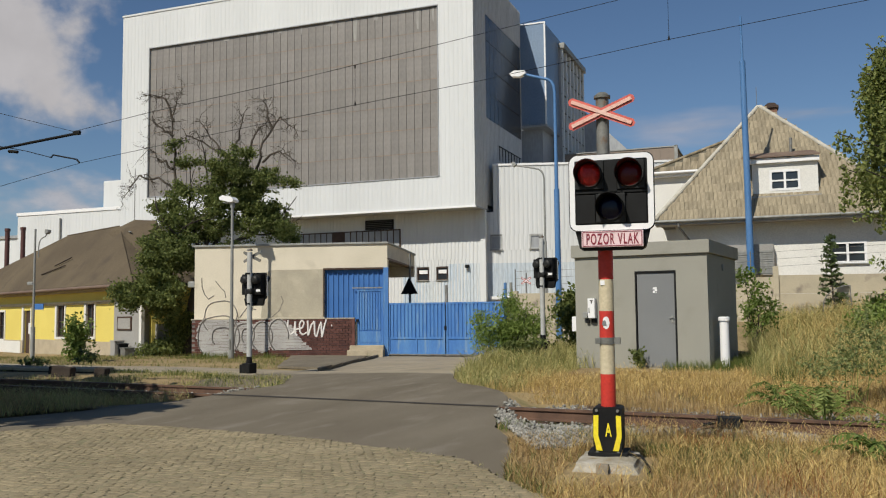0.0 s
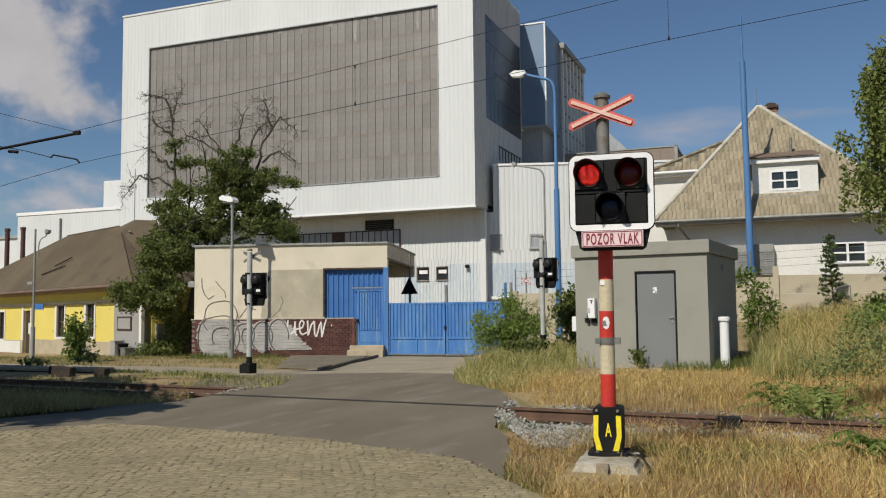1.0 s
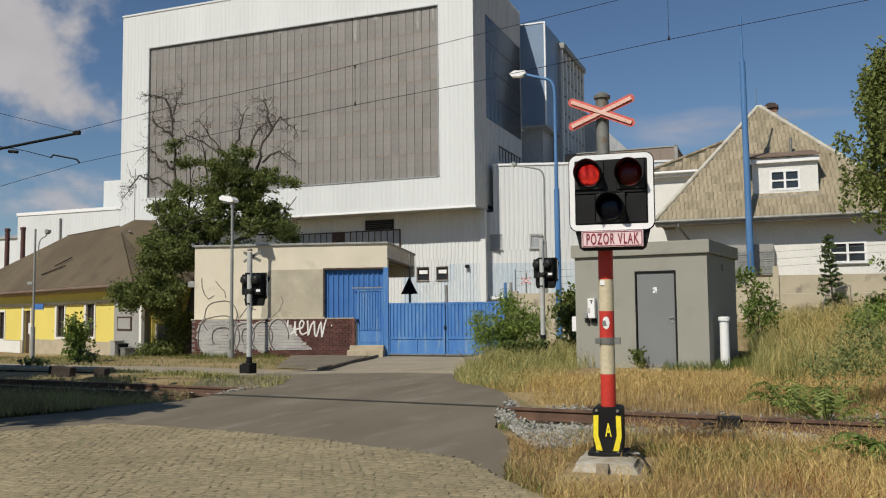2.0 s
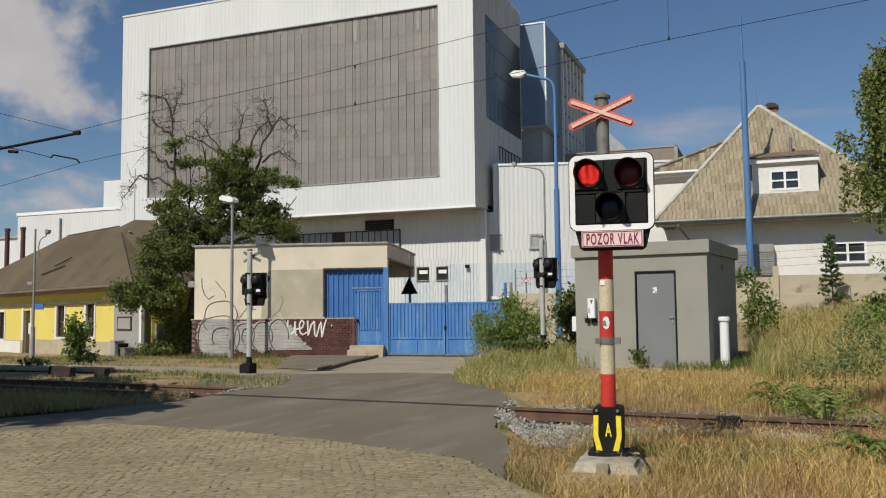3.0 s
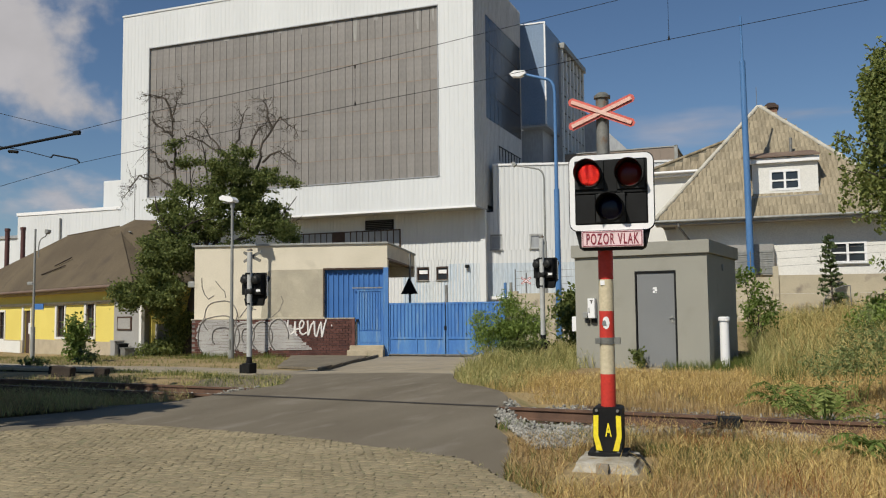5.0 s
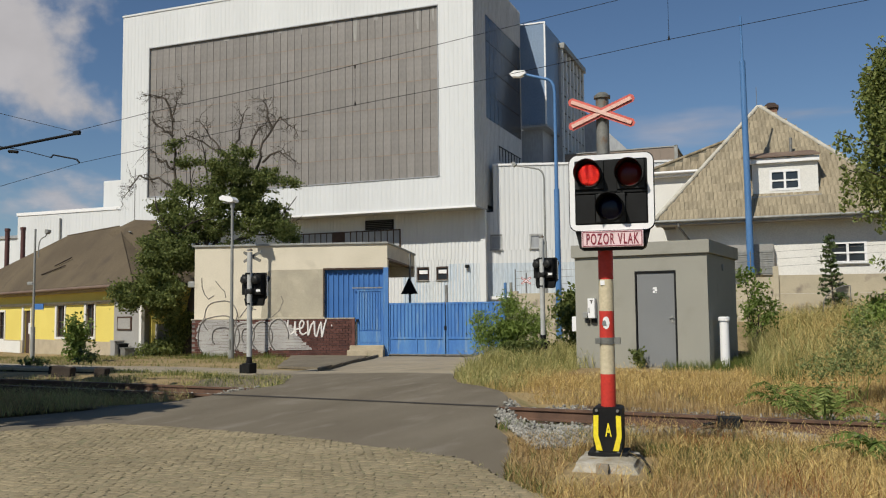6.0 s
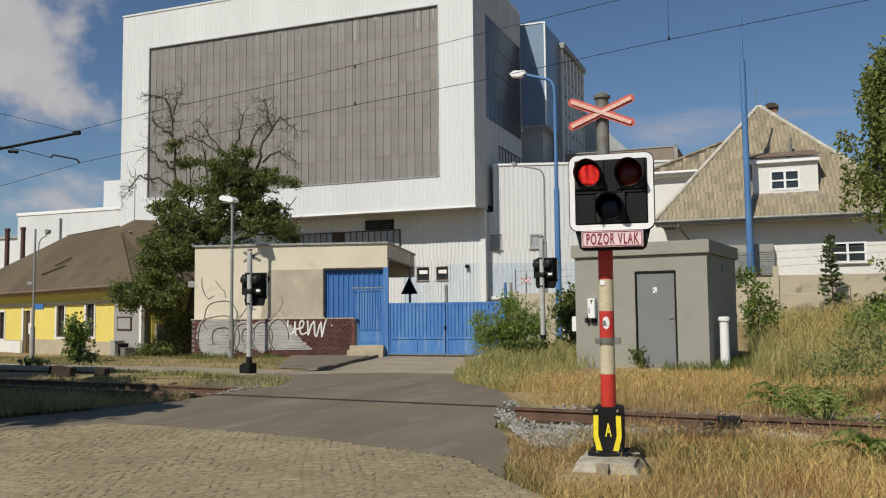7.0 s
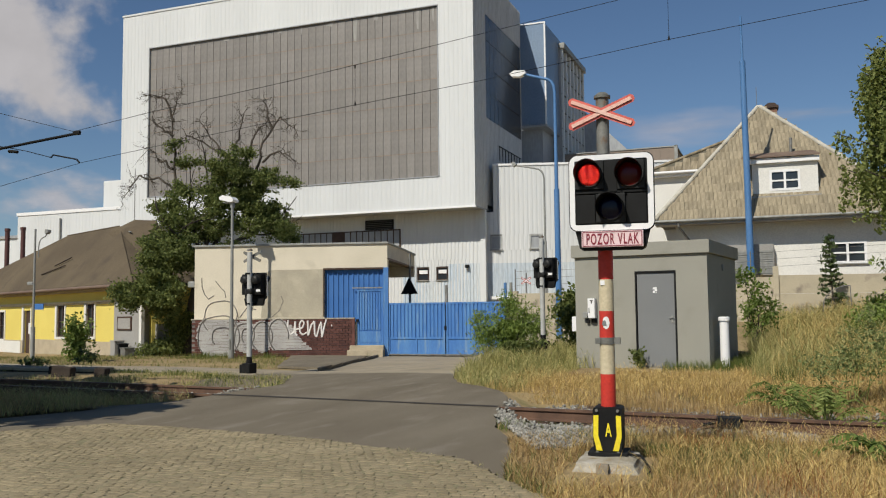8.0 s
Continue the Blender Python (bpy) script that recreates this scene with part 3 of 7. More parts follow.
    part("annex_door", box(B(), 0.1, 1.4, -0.1, -0.03, 0.5, 2.2), BROWN_METAL, h)
    part("annex_lintel", box(B(), -0.3, 1.6, -0.16, -0.03, 2.2, 2.4), WHITE_PAINT, h)
    r = thing("roof_plant_house", "brown sheet-metal plant house on the hall roof", "building", pose(-12.3, 68, 0, 0, 0, -1.4))
    part("body", box(B(), -3, 6.75, 0, 6, 11.0, 13.98, 0.05), PLANT_BROWN, r)
    part("corner_trim", box(B(), 6.7, 6.95, -0.06, 0.2, 11.0, 14.1), GALV, r)
    part("roof", box(B(), -3.1, 6.9, -0.06, 6.1, 13.98, 14.06), GALV, r)
    for i in range(16):
        part("seam", box(B(), -2.8 + i * 0.6, -2.76 + i * 0.6, -0.03, 0.0, 11.0, 13.95), PLANT_BROWN, r)
    q = thing("rear_hall", "grey sheet-clad hall with a sloping roof behind the works", "building", pose(-14.9, 76, 0, 0, 0, -1.4))
    part("gable", plate(B(), [(-6, 0), (5.2, 0), (5.2, 15.2), (4.6, 15.6), (0.6, 19.6), (-6, 19.6)], 0, 0.3), GREY_CLAD, q)
    part("body", box(B(), -6, 5.1, 0.3, 9, 0, 15.2), GREY_CLAD, q)

    # low white wing and chimneys at the far end
    g = thing("factory_wing", "long low white factory wing with a small roof house", "building", pose(-45.0, 53.5, 0, 0, 0, -1.4))
    w = B()
    ribs(w, -11.5, 0.4, -0.8, 9.7, 0, 0.33, 0.012)
    part("front_cladding", w, WHITE_CLAD, g)
    part("body", box(B(), -11.5, 0.4, 0.06, 12, -0.8, 9.6), GREY_WALL, g)
    part("parapet", box(B(), -11.6, 0.4, -0.06, 0.3, 9.6, 9.85), WHITE_PAINT, g)
    part("roof_house", box(B(), -3.6, 0.0, 1.0, 6, 9.6, 12.1, 0.05), WHITE_CLAD, g)
    part("downpipe", tube(B(), [(-6.9, -0.1, -0.5), (-6.9, -0.1, 9.2)], 0.08), GALV, g)
    g2 = thing("distant_hall", "distant low white works hall", "building", pose(-75, 72, 0, 0, 0, -1.4))
    part("body", box(B(), -20, 14, 0, 10, -1, 10.0), WHITE_CLAD, g2)
    part("roof", box(B(), -20.2, 14.2, -0.2, 10, 10.0, 10.3), GREY_CLAD, g2)
    for x in (0, 1):
        c = thing("works_chimney", "slim maroon steel chimney with a dark rim", "chimney", pose(-47.85 + 1.0 * x, 44.7 + 0.37 * x, -1), group="works chimneys")
        part("shaft", rod(B(), (0, 0, 0), (0, 0, 8.3 + 0.08 * x), 0.17, 0.15, 14), CHIMNEY_RED, c)
        part("rim", rod(B(), (0, 0, 8.2 + 0.08 * x), (0, 0, 8.4 + 0.08 * x), 0.185, n=14), CHIMNEY_RED, c)


LIME = surf("lime_wash_streak", (0.34, 0.33, 0.30, 1), (0.27, 0.255, 0.235, 1), 2, 12, 0.7, 0.05, stretch=(1, 1, 0.2))
factory()


# ------------------------------------------------------------------ gatehouse and gate
def gatehouse():
    g = thing("gatehouse", "cream rendered flat-roofed gatehouse with dark brick base and graffiti", "building", pose(-14.08, 32.04, 0, 0, 0, 13.3))
    L, deep = -8.16, 7.4
    ox0, ox1, oz1 = -2.62, -0.1, 3.14
    part("wall", holed_wall(B(), L, 0.0, -0.6, 4.17, 0, 0.3, [(ox0, ox1, -0.6, oz1)]), CREAM, g, "cream render with grey smudges")
    part("left_wall", box(B(), L, L + 0.3, 0.3, deep, -0.6, 4.17), CREAM, g)
    part("inner_wall", box(B(), ox0 - 0.3, ox0, 0.3, deep - 0.3, -0.5, 3.1), CREAM, g)
    part("back_wall", box(B(), L + 0.3, ox0, deep - 0.3, deep, -0.5, 4.17), CREAM, g)
    part("rear_beam", box(B(), ox0, 0.0, deep - 0.3, deep, 3.1, 4.17), CREAM, g)
    part("canopy_beam", box(B(), -0.30, 0.0, 0.3, deep - 0.3, 3.6, 4.17), CREAM, g)
    part("canopy_ledge", box(B(), -0.28, 0.03, 0.02, deep - 0.3, 3.52, 3.6), BROWN_METAL, g)
    part("roof", box(B(), L - 0.07, 0.06, -0.07, deep + 0.06, 4.17, 4.25, 0.01), GALV, g, "flat roof with grey metal edge")
    # soffit and ceiling get a darker cream than the walls
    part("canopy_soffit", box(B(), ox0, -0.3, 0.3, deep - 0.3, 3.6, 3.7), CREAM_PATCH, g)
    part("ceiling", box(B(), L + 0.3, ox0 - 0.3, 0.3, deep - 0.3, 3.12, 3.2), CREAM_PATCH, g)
    part("render_patch", plate(B(), [(-5.2, 3.02), (-4.86, 3.17), (-2.67, 3.17), (-2.67, 1.2), (-3.5, 1.2), (-4.6, 1.22), (-5.3, 1.2), (-5.22, 2.0)], -0.008, 0.0), CREAM_PATCH, g, "darker bare render patch")
    # brick base: each brick
    bx1 = -1.45
    base = part("brick_base", box(B(), L - 0.05, bx1, -0.10, -0.004, -0.65, 1.14), MORTAR, g, "dark red brick base partly sprayed over")
    bw, bh = 0.26, 0.098
    bm = B()
    box(bm, 0.008, bw - 0.008, -0.022, 0, 0.008, bh - 0.008)
    me = mesh_of(bm, "brick", BRICK)
    count = 0
    rest = B()
    for j in range(18):
        x = L - 0.05 + (bw / 2 if j % 2 else 0)
        while x + bw <= bx1 + 0.01:
            if count < 300 and x > -5.4:
                ob = part("brick", me, None, base)
                ob.location = (x, -0.10 - random.uniform(0, 0.006), -0.63 + j * bh)
                count += 1
            else:
                box(rest, x + 0.008, x + bw - 0.008, -0.122 - random.uniform(0, 0.006), -0.1, -0.622 + j * bh, -0.638 + (j + 1) * bh)
            x += bw
        if bx1 - x > 0.03:
            box(rest, x + 0.008, bx1 - 0.004, -0.124, -0.1, -0.622 + j * bh, -0.638 + (j + 1) * bh)
    tagged(part("brickwork", rest, BRICK_I, base), kind="stuff")
    part("brick_end", box(B(), bx1, bx1 + 0.12, -0.135, 0.0, -0.5, 1.16), BRICK, base)
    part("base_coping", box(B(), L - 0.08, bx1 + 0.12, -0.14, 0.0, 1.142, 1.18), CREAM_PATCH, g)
    # blue sliding door behind the opening and the wicket
    d = part("sliding_door", box(B(), ox0, ox1, 0.16, 0.22, 1.0, oz1), BLUE_DARK, g, "dark blue ribbed metal door")
    for i in range(12):
        x = ox0 + 0.08 + i * 0.21
        part("rib", box(B(), x, x + 0.06, 0.12, 0.16, 0.0, oz1 - 0.08), BLUE_DARK, d)
    part("door_frame", box(box(B(), ox0 - 0.05, ox0, -0.03, 0.25, 1.25, oz1 + 0.06), ox0, ox1, -0.03, 0.25, oz1, oz1 + 0.07), BROWN_WOOD, g)
    w = part("wicket_door", box(box(box(box(B(), -1.26, -1.18, 0.02, 0.10, 0.05, 2.34), -0.26, -0.18, 0.02, 0.10, 0.05, 2.34), -1.18, -0.26, 0.02, 0.10, 2.24, 2.34), -1.18, -0.26, 0.02, 0.10, 0.05, 0.14), BLUE_GATE, g, "blue metal wicket door")
    part("door_panel", box(B(), -1.18, -0.26, 0.05, 0.08, 0.14, 2.24), BLUE_DARK, w)
    part("kick_plate", box(B(), -1.17, -0.27, 0.03, 0.05, 0.16, 0.62), BLUE_GATE, w)
    for i in range(8):
        part("slat", box(B(), -1.14 + i * 0.112, -1.075 + i * 0.112, 0.025, 0.05, 0.68, 2.2), BLUE_GATE, w)
    part("door_handle", box(B(), -1.29, -1.2, -0.05, 0.02, 1.0, 1.12, 0.01), BLACK, w)
    part("step", box(box(B(), -1.55, -0.1, -0.55, 0.1, -0.5, -0.12, 0.01), -1.5, -0.12, -0.3, 0.1, -0.12, 0.06, 0.01), SANDSTONE, g, "two worn concrete steps")
    part("door_stop", box(B(), -1.45, -0.2, -0.02, 0.02, 2.36, 2.41), GALV, w)
    part("gate_post", box(B(), -0.16, 0.04, -0.06, 0.1, -0.5, 3.2), BLUE_GATE, g)
    part("wall_lamp", box(B(), L - 0.3, L, 0.0, 0.2, 2.5, 2.75, 0.03), GALV, g)
    # sprayed writing: soft ring shapes and fill
    fl = B()
    gr = random.Random(3)
    shapes = ((-7.05, 0.45, 0.95, 0.98), (-5.95, 0.42, 0.5, 0.66), (-5.2, 0.42, 0.5, 0.66), (-4.55, 0.5, 0.5, 0.66), (-4.2, 0.42, 0.45, 0.5))
    z = -0.35
    while z < 1.12:
        spans = []
        for cx, cz, rx, rz in shapes:
            q = 1 - ((z - cz) / rz) ** 2
            if q > 0:
                spans.append((cx - rx * math.sqrt(q), cx + rx * math.sqrt(q)))
        if -0.12 < z < 0.75:
            spans.append((-4.5, -4.1 + 1.0 * (0.75 - z) / 0.87))
        for x0, x1 in spans:
            x = x0 + gr.uniform(-0.05, 0.05)
            while x < x1:
                e = min(x1 + gr.uniform(-0.05, 0.06), x + gr.uniform(0.3, 1.1))
                if e - x > 0.05:
                    y = -0.133 - gr.uniform(0, 0.006)
                    plate(fl, [(x, z + 0.004), (e, z + gr.uniform(0, 0.012)), (e, z + gr.uniform(0.05, 0.066)), (x, z + gr.uniform(0.045, 0.066))], y, -0.128)
                x = e + gr.uniform(-0.02, 0.03)
        z += 0.06
    part("graffiti_fill", fl, GRAFFITI, g, "silver spray-paint lettering shapes")
    rg = B()
    for cx, cz, rx, rz in ((-7.0, 1.25, 0.72, 0.72), (-7.05, 0.45, 0.9, 0.92), (-6.9, 0.45, 0.42, 0.4), (-5.95, 0.42, 0.42, 0.6), (-5.85, 0.5, 0.2, 0.3), (-5.2, 0.42, 0.44, 0.6), (-4.5, 0.5, 0.44, 0.62)):
        pts = []
        for i in range(23):
            a = radians(30 + 10 * cx + 265 * i / 22)
            k = 1 + 0.16 * noise.noise((cx, a * 0.9, 0.0))
            x, z = cx + rx * k * math.cos(a), cz + rz * k * math.sin(a)
            pts.append((x, -0.15 if z < 1.22 else -0.006, z))
        tube(rg, pts, 0.022, 4)
    for pts in ([(-7.85, 2.9), (-7.83, 2.5), (-7.72, 2.2), (-7.55, 2.0), (-7.3, 2.15)], [(-7.25, 2.75), (-7.0, 2.45), (-6.85, 2.3), (-6.8, 2.05)], [(-5.75, 1.22), (-5.6, 1.8), (-5.5, 2.0)], [(-6.2, 1.22), (-5.9, 1.62), (-5.5, 1.55)], [(-4.85, 1.22), (-4.5, 1.5), (-4.35, 1.9), (-4.45, 2.1)]):
        tube(rg, [(x, -0.004, z) for x, z in pts], 0.018, 4)
    part("graffiti_line", rg, GRAFFITI_K, g, "thin grey spray-paint lines")
    wl = B()
    for pts in ([(-4.1, 1.1), (-4.12, 0.75), (-4.0, 0.5), (-3.85, 0.62), (-3.8, 1.05), (-3.8, 0.55), (-3.72, 0.48)], [(-3.78, 0.72), (-3.5, 0.78), (-3.42, 0.98), (-3.52, 1.1), (-3.62, 0.95), (-3.6, 0.6), (-3.48, 0.5), (-3.3, 0.6)], [(-3.28, 1.08), (-3.25, 0.48), (-3.12, 0.9), (-3.0, 1.05), (-2.98, 0.5), (-2.9, 0.42), (-2.8, 0.8), (-2.72, 1.02), (-2.68, 0.4), (-2.58, 0.85), (-2.5, 1.12)], [(-2.3, 0.84), (-2.26, 0.88)]):
        tube(wl, [(x, -0.14, z) for x, z in pts], 0.042, 6)
    for v in wl.verts:
        v.co.y = -0.136 + (v.co.y + 0.14) * 0.12
    part("graffiti_tag", wl, GRAFFITI_W, g, "white sprayed scribble")

    # sliding gate
    gt = thing("sliding_gate", "blue ribbed steel double gate with solid lower panels", "gate", pose(-13.9, 32.05, -0.32))
    for k, (a, b) in enumerate(((-0.14, 2.28), (2.33, 4.72))):
        lf = part("gate_leaf", box(box(box(box(box(B(), a, a + 0.07, 0, 0.07, 0.03, 2.07), b - 0.07, b, 0, 0.07, 0.03, 2.07), a + 0.07, b - 0.07, 0, 0.07, 2.0, 2.07), a + 0.07, b - 0.07, 0, 0.07, 0.03, 0.1), a + 0.07, b - 0.07, 0, 0.07, 0.62, 0.69), BLUE_GATE, gt)
        part("lower_panel", box(B(), a + 0.07, b - 0.07, 0.03, 0.05, 0.1, 0.62), BLUE_GATE, lf)
        part("upper_panel", box(B(), a + 0.07, b - 0.07, 0.04, 0.05, 0.69, 2.0), BLUE_DARK, lf)
        n = 14
        for i in range(n):
            x = a + 0.1 + i * (b - a - 0.2) / n
            part("slat", box(B(), x, x + 0.10, 0.012, 0.04, 0.69, 2.0), BLUE_GATE, lf)
        part("brace", box(B(), (a + b) / 2 - 0.03, (a + b) / 2 + 0.03, 0.0, 0.03, 0.1, 0.62), BLUE_GATE, lf)
    part("lock", box(B(), 2.26, 2.35, -0.04, 0.02, 0.98, 1.14, 0.01), BLACK, gt)
    part("guide_post", box(B(), 2.26, 2.34, 0.12, 0.22, 0, 2.75), OLD_STEEL, gt)
    for x in (4.72, 4.95):
        part("end_post", rod(B(), (x, 0.2, 0), (x, 0.2, 2.8), 0.06, n=12), BLUE_POLE if x < 4.8 else GALV, gt)
    part("ground_rail", box(B(), -0.1, 6.2, -0.05, 0.1, -0.02, 0.03), OLD_STEEL, gt)
    # triangle sign seen from behind
    s = thing("triangular_sign", "dark back of a triangular road sign on a post", "road sign", pose(-14.28, 34.95, -0.35))
    part("post", rod(B(), (0, 0, 0), (0, 0, 4.3), 0.05, n=10), OLD_STEEL, s)
    part("sign_plate", plate(B(), [(-0.40, 2.52), (0.40, 2.52), (0.03, 3.2), (-0.03, 3.2)], -0.09, -0.07), BLACK, s, "dark grey sign back")
    c = thing("distant_crossing_sign", "small red and white crossed sign far behind the gate", "road sign", pose(-10.07, 38.95, -0.04, 0, 0, 12))
    part("post", rod(B(), (0, 0, 0), (0, 0, 3.2), 0.04, n=8), GALV, c)
    for k, q in enumerate((1, -1)):
        pts = [(-0.26, -0.045), (0.26, -0.045), (0.26, 0.045), (-0.26, 0.045)]
        w, h = math.cos(radians(33 * q)), math.sin(radians(33 * q))
        part("cross_arm", plate(B(), [(a * w - b * h, 2.83 + a * h + b * w) for a, b in pts], -0.06 - 0.008 * k, -0.055 - 0.008 * k), RED_PAINT, c)
        part("arm_inset", plate(B(), [(a * 0.88 * w - b * 0.45 * h, 2.83 + a * 0.88 * h + b * 0.45 * w) for a, b in pts], -0.075 - 0.004 * k, -0.0685), WHITE_PAINT, c)
    k = thing("kerb", "low dark kerb beside the driveway ramp", "kerb", pose(0, 0, 0), kind="structure")
    for i in range(7):
        a, b = Vector((-11.15, 20.8, 0)).lerp(Vector((-14.25, 31.4, 0)), i / 7), Vector((-11.15, 20.8, 0)).lerp(Vector((-14.25, 31.4, 0)), (i + 0.96) / 7)
        bm = box(B(), -0.06, 0.06, 0, (b - a).length, -0.3, 0.085, 0.015)
        ob = part("kerb_stone", bm, ASPHALT, k)
        ob.matrix_basis = Matrix.Translation((a.x, a.y, terrain(a.x, a.y))) @ pose(0, 0, 0, 0, 0, math.degrees(math.atan2(-(b - a).x, (b - a).y)))


BRICK_I = surf("dark_red_brick_field", (0.125, 0.052, 0.040, 1), (0.085, 0.038, 0.031, 1), 3, 60, 0.8, 0.4, island=0.3)
gatehouse()


# ------------------------------------------------------------------ signal kiosk
def kiosk():
    k = thing("relay_kiosk", "grey-beige concrete relay kiosk with a flat capped roof", "kiosk", pose(-1.015, 19.79, 0.0, 0, 0, -9))
    W, Dp = 3.07, 3.3
    hole = (-1.63, -0.69, 0.04, 2.22)
    part("wall", holed_wall(B(), -W, 0, -0.3, 2.58, 0, 0.12, [hole]), CAB_WALL, k)
    part("side_wall", box(B(), -0.12, 0, 0.12, Dp, -0.3, 2.58), CAB_WALL, k)
    part("side_wall", box(B(), -W, -W + 0.12, 0.12, Dp, -0.3, 2.58), CAB_WALL, k)
    part("back_wall", box(B(), -W + 0.12, -0.12, Dp - 0.12, Dp, -0.3, 2.58), CAB_WALL, k)
    part("roof", box(B(), -W - 0.07, 0.07, -0.07, Dp + 0.07, 2.585, 2.88, 0.012), CAB_WALL, k, "thick flat roof slab")
    fr = B()
    box(fr, hole[0], hole[0] + 0.03, -0.006, 0.1, 0.04, 2.22)
    box(fr, hole[1] - 0.04, hole[1], -0.012, 0.1, 0.04, 2.22)
    box(fr, hole[0] + 0.04, hole[1] - 0.04, -0.012, 0.1, 2.18, 2.22)
    part("door_frame", fr, BLACK, k)
    d = part("door", box(B(), hole[0] + 0.045, hole[1] - 0.045, 0.02, 0.06, 0.05, 2.175, 0.005), CAB_DOOR, k, "plain grey steel door")
    part("door_handle", box(box(B(), -0.82, -0.77, 0.0, 0.02, 1.05, 1.2, 0.003), -0.86, -0.76, -0.03, -0.01, 1.15, 1.17), GALV, d)
    part("notice", box(B(), -1.22, -1.13, 0.012, 0.019, 1.72, 1.85), WHITE_PAINT, d, "small white notice with grey bars")
    part("notice_bar", box(box(B(), -1.215, -1.18, 0.008, 0.012, 1.77, 1.80), -1.17, -1.135, 0.008, 0.012, 1.73, 1.76), CAB_DOOR, d)
    part("threshold", box(B(), -1.4, -0.75, -0.15, 0.0, -0.1, 0.02, 0.01), CONCRETE, k)
    b = part("telephone_box", box(B(), -2.72, -2.55, -0.16, 0.0, 1.16, 1.62, 0.012), WHITE_PAINT, k, "white trackside telephone box marked T")
    part("letter_bar", box(box(B(), -2.655, -2.585, -0.166, -0.16, 1.555, 1.575), -2.63, -2.61, -0.166, -0.16, 1.50, 1.555), BLACK, b)
    part("slot", box(B(), -2.695, -2.675, -0.166, -0.16, 1.28, 1.40), BLACK, b)
    part("junction_box", box(B(), -2.86, -2.75, -0.12, 0.0, 1.16, 1.3, 0.01), GALV, k)
    part("cable_duct", box(box(B(), -2.79, -2.72, -0.07, 0.0, 1.04, 1.15), -2.66, -2.55, -0.07, 0.0, 1.05, 1.15), BLACK, k)
    part("meter_box", box(B(), -W - 0.12, -W, 0.05, 0.4, 0.85, 1.2, 0.01), WHITE_PAINT, k)
    part("vent", box(B(), 0.0, 0.02, 1.6, 1.75, 2.25, 2.4, 0.005), CAB_DOOR, k)
    p = thing("vent_pipe", "white capped plastic pipe beside the kiosk", "pipe", pose(-0.71, 20.2, 0.12, 0, 0, -9))
    part("shaft", rod(B(), (0, 0, -0.3), (0, 0, 0.98), 0.105, 0.10, 16), WHITE_PAINT, p)
    part("cap", rod(rod(B(), (0, 0, 0.96), (0, 0, 1.03), 0.13, n=16), (0, 0, 1.03), (0, 0, 1.05), 0.13, 0.09, 16), WHITE_PAINT, p)


kiosk()


# ------------------------------------------------------------------ crossing signals
def lens_glass(name, colour):
    m = bpy.data.materials.new(name)
    m.use_nodes = True
    n, l = m.node_tree.nodes, m.node_tree.links
    tr, gl, mx = n.new("ShaderNodeBsdfTransparent"), n.new("ShaderNodeBsdfGlossy"), n.new("ShaderNodeMixShader")
    tr.inputs["Color"].default_value = colour
    gl.inputs["Color"].default_value = (0.8, 0.8, 0.85, 1)
    gl.inputs["Roughness"].default_value = 0.2
    mx.inputs[0].default_value = 0.025
    l.new(tr.outputs[0], mx.inputs[1]), l.new(gl.outputs[0], mx.inputs[2])
    l.new(mx.outputs[0], n["Material Output"].inputs["Surface"])
    return m


RED_GLASS = lens_glass("red_lens", (0.75, 0.17, 0.13, 1))
BLUE_GLASS = lens_glass("blue_lens", (0.10, 0.10, 0.30, 1))
LAMP_GLOW = glow("lamp_glow", (1.0, 0.10, 0.10, 1), 0.85)
LAMP_HOT = glow("lamp_filament_glow", (1.0, 0.30, 0.24, 1), 3.4)
LAMP_CUP = surf("red_lamp_cup", (0.11, 0.012, 0.012, 1), (0.08, 0.008, 0.008, 1), 6, 50, 0.6, 0.1)
BLUE_CUP = surf("blue_lamp_cup", (0.06, 0.06, 0.16, 1), (0.04, 0.04, 0.10, 1), 6, 50, 0.6, 0.1)
PINK_PLATE = surf("faded_pink_plate", (0.78, 0.60, 0.60, 1), (0.72, 0.54, 0.54, 1), 6, 50, 0.5, 0.03)
PLATE_RED = surf("plate_red", (0.25, 0.03, 0.05, 1), (0.20, 0.025, 0.04, 1), 6, 50, 0.5, 0.03)


def disc(bm, cx, y, cz, r, n=24, y1=None):
    return plate(bm, [(cx + r * math.cos(2 * math.pi * i / n), cz + r * math.sin(2 * math.pi * i / n)) for i in range(n)], y, y + 0.004 if y1 is None else y1)


def hood(bm, cx, cz, r, y_back, y_front, a0, a1, n=18):
    """Half-round visor over a lamp."""
    prev = None
    for i in range(n + 1):
        a = radians(a0 + (a1 - a0) * i / n)
        k = math.sin(math.pi * i / n) ** 0.6
        yf = y_back + (y_front - y_back) * k
        c, s = math.cos(a), math.sin(a)
        ring = [bm.verts.new((cx + q * c, y, cz + q * s)) for q, y in ((r, y_back), (r, yf), (r - 0.004, yf), (r - 0.004, y_back))]
        if prev:
            for j in range(4):
                bm.faces.new((prev[j], prev[(j + 1) % 4], ring[(j + 1) % 4], ring[j]))
        prev = ring
    return bm


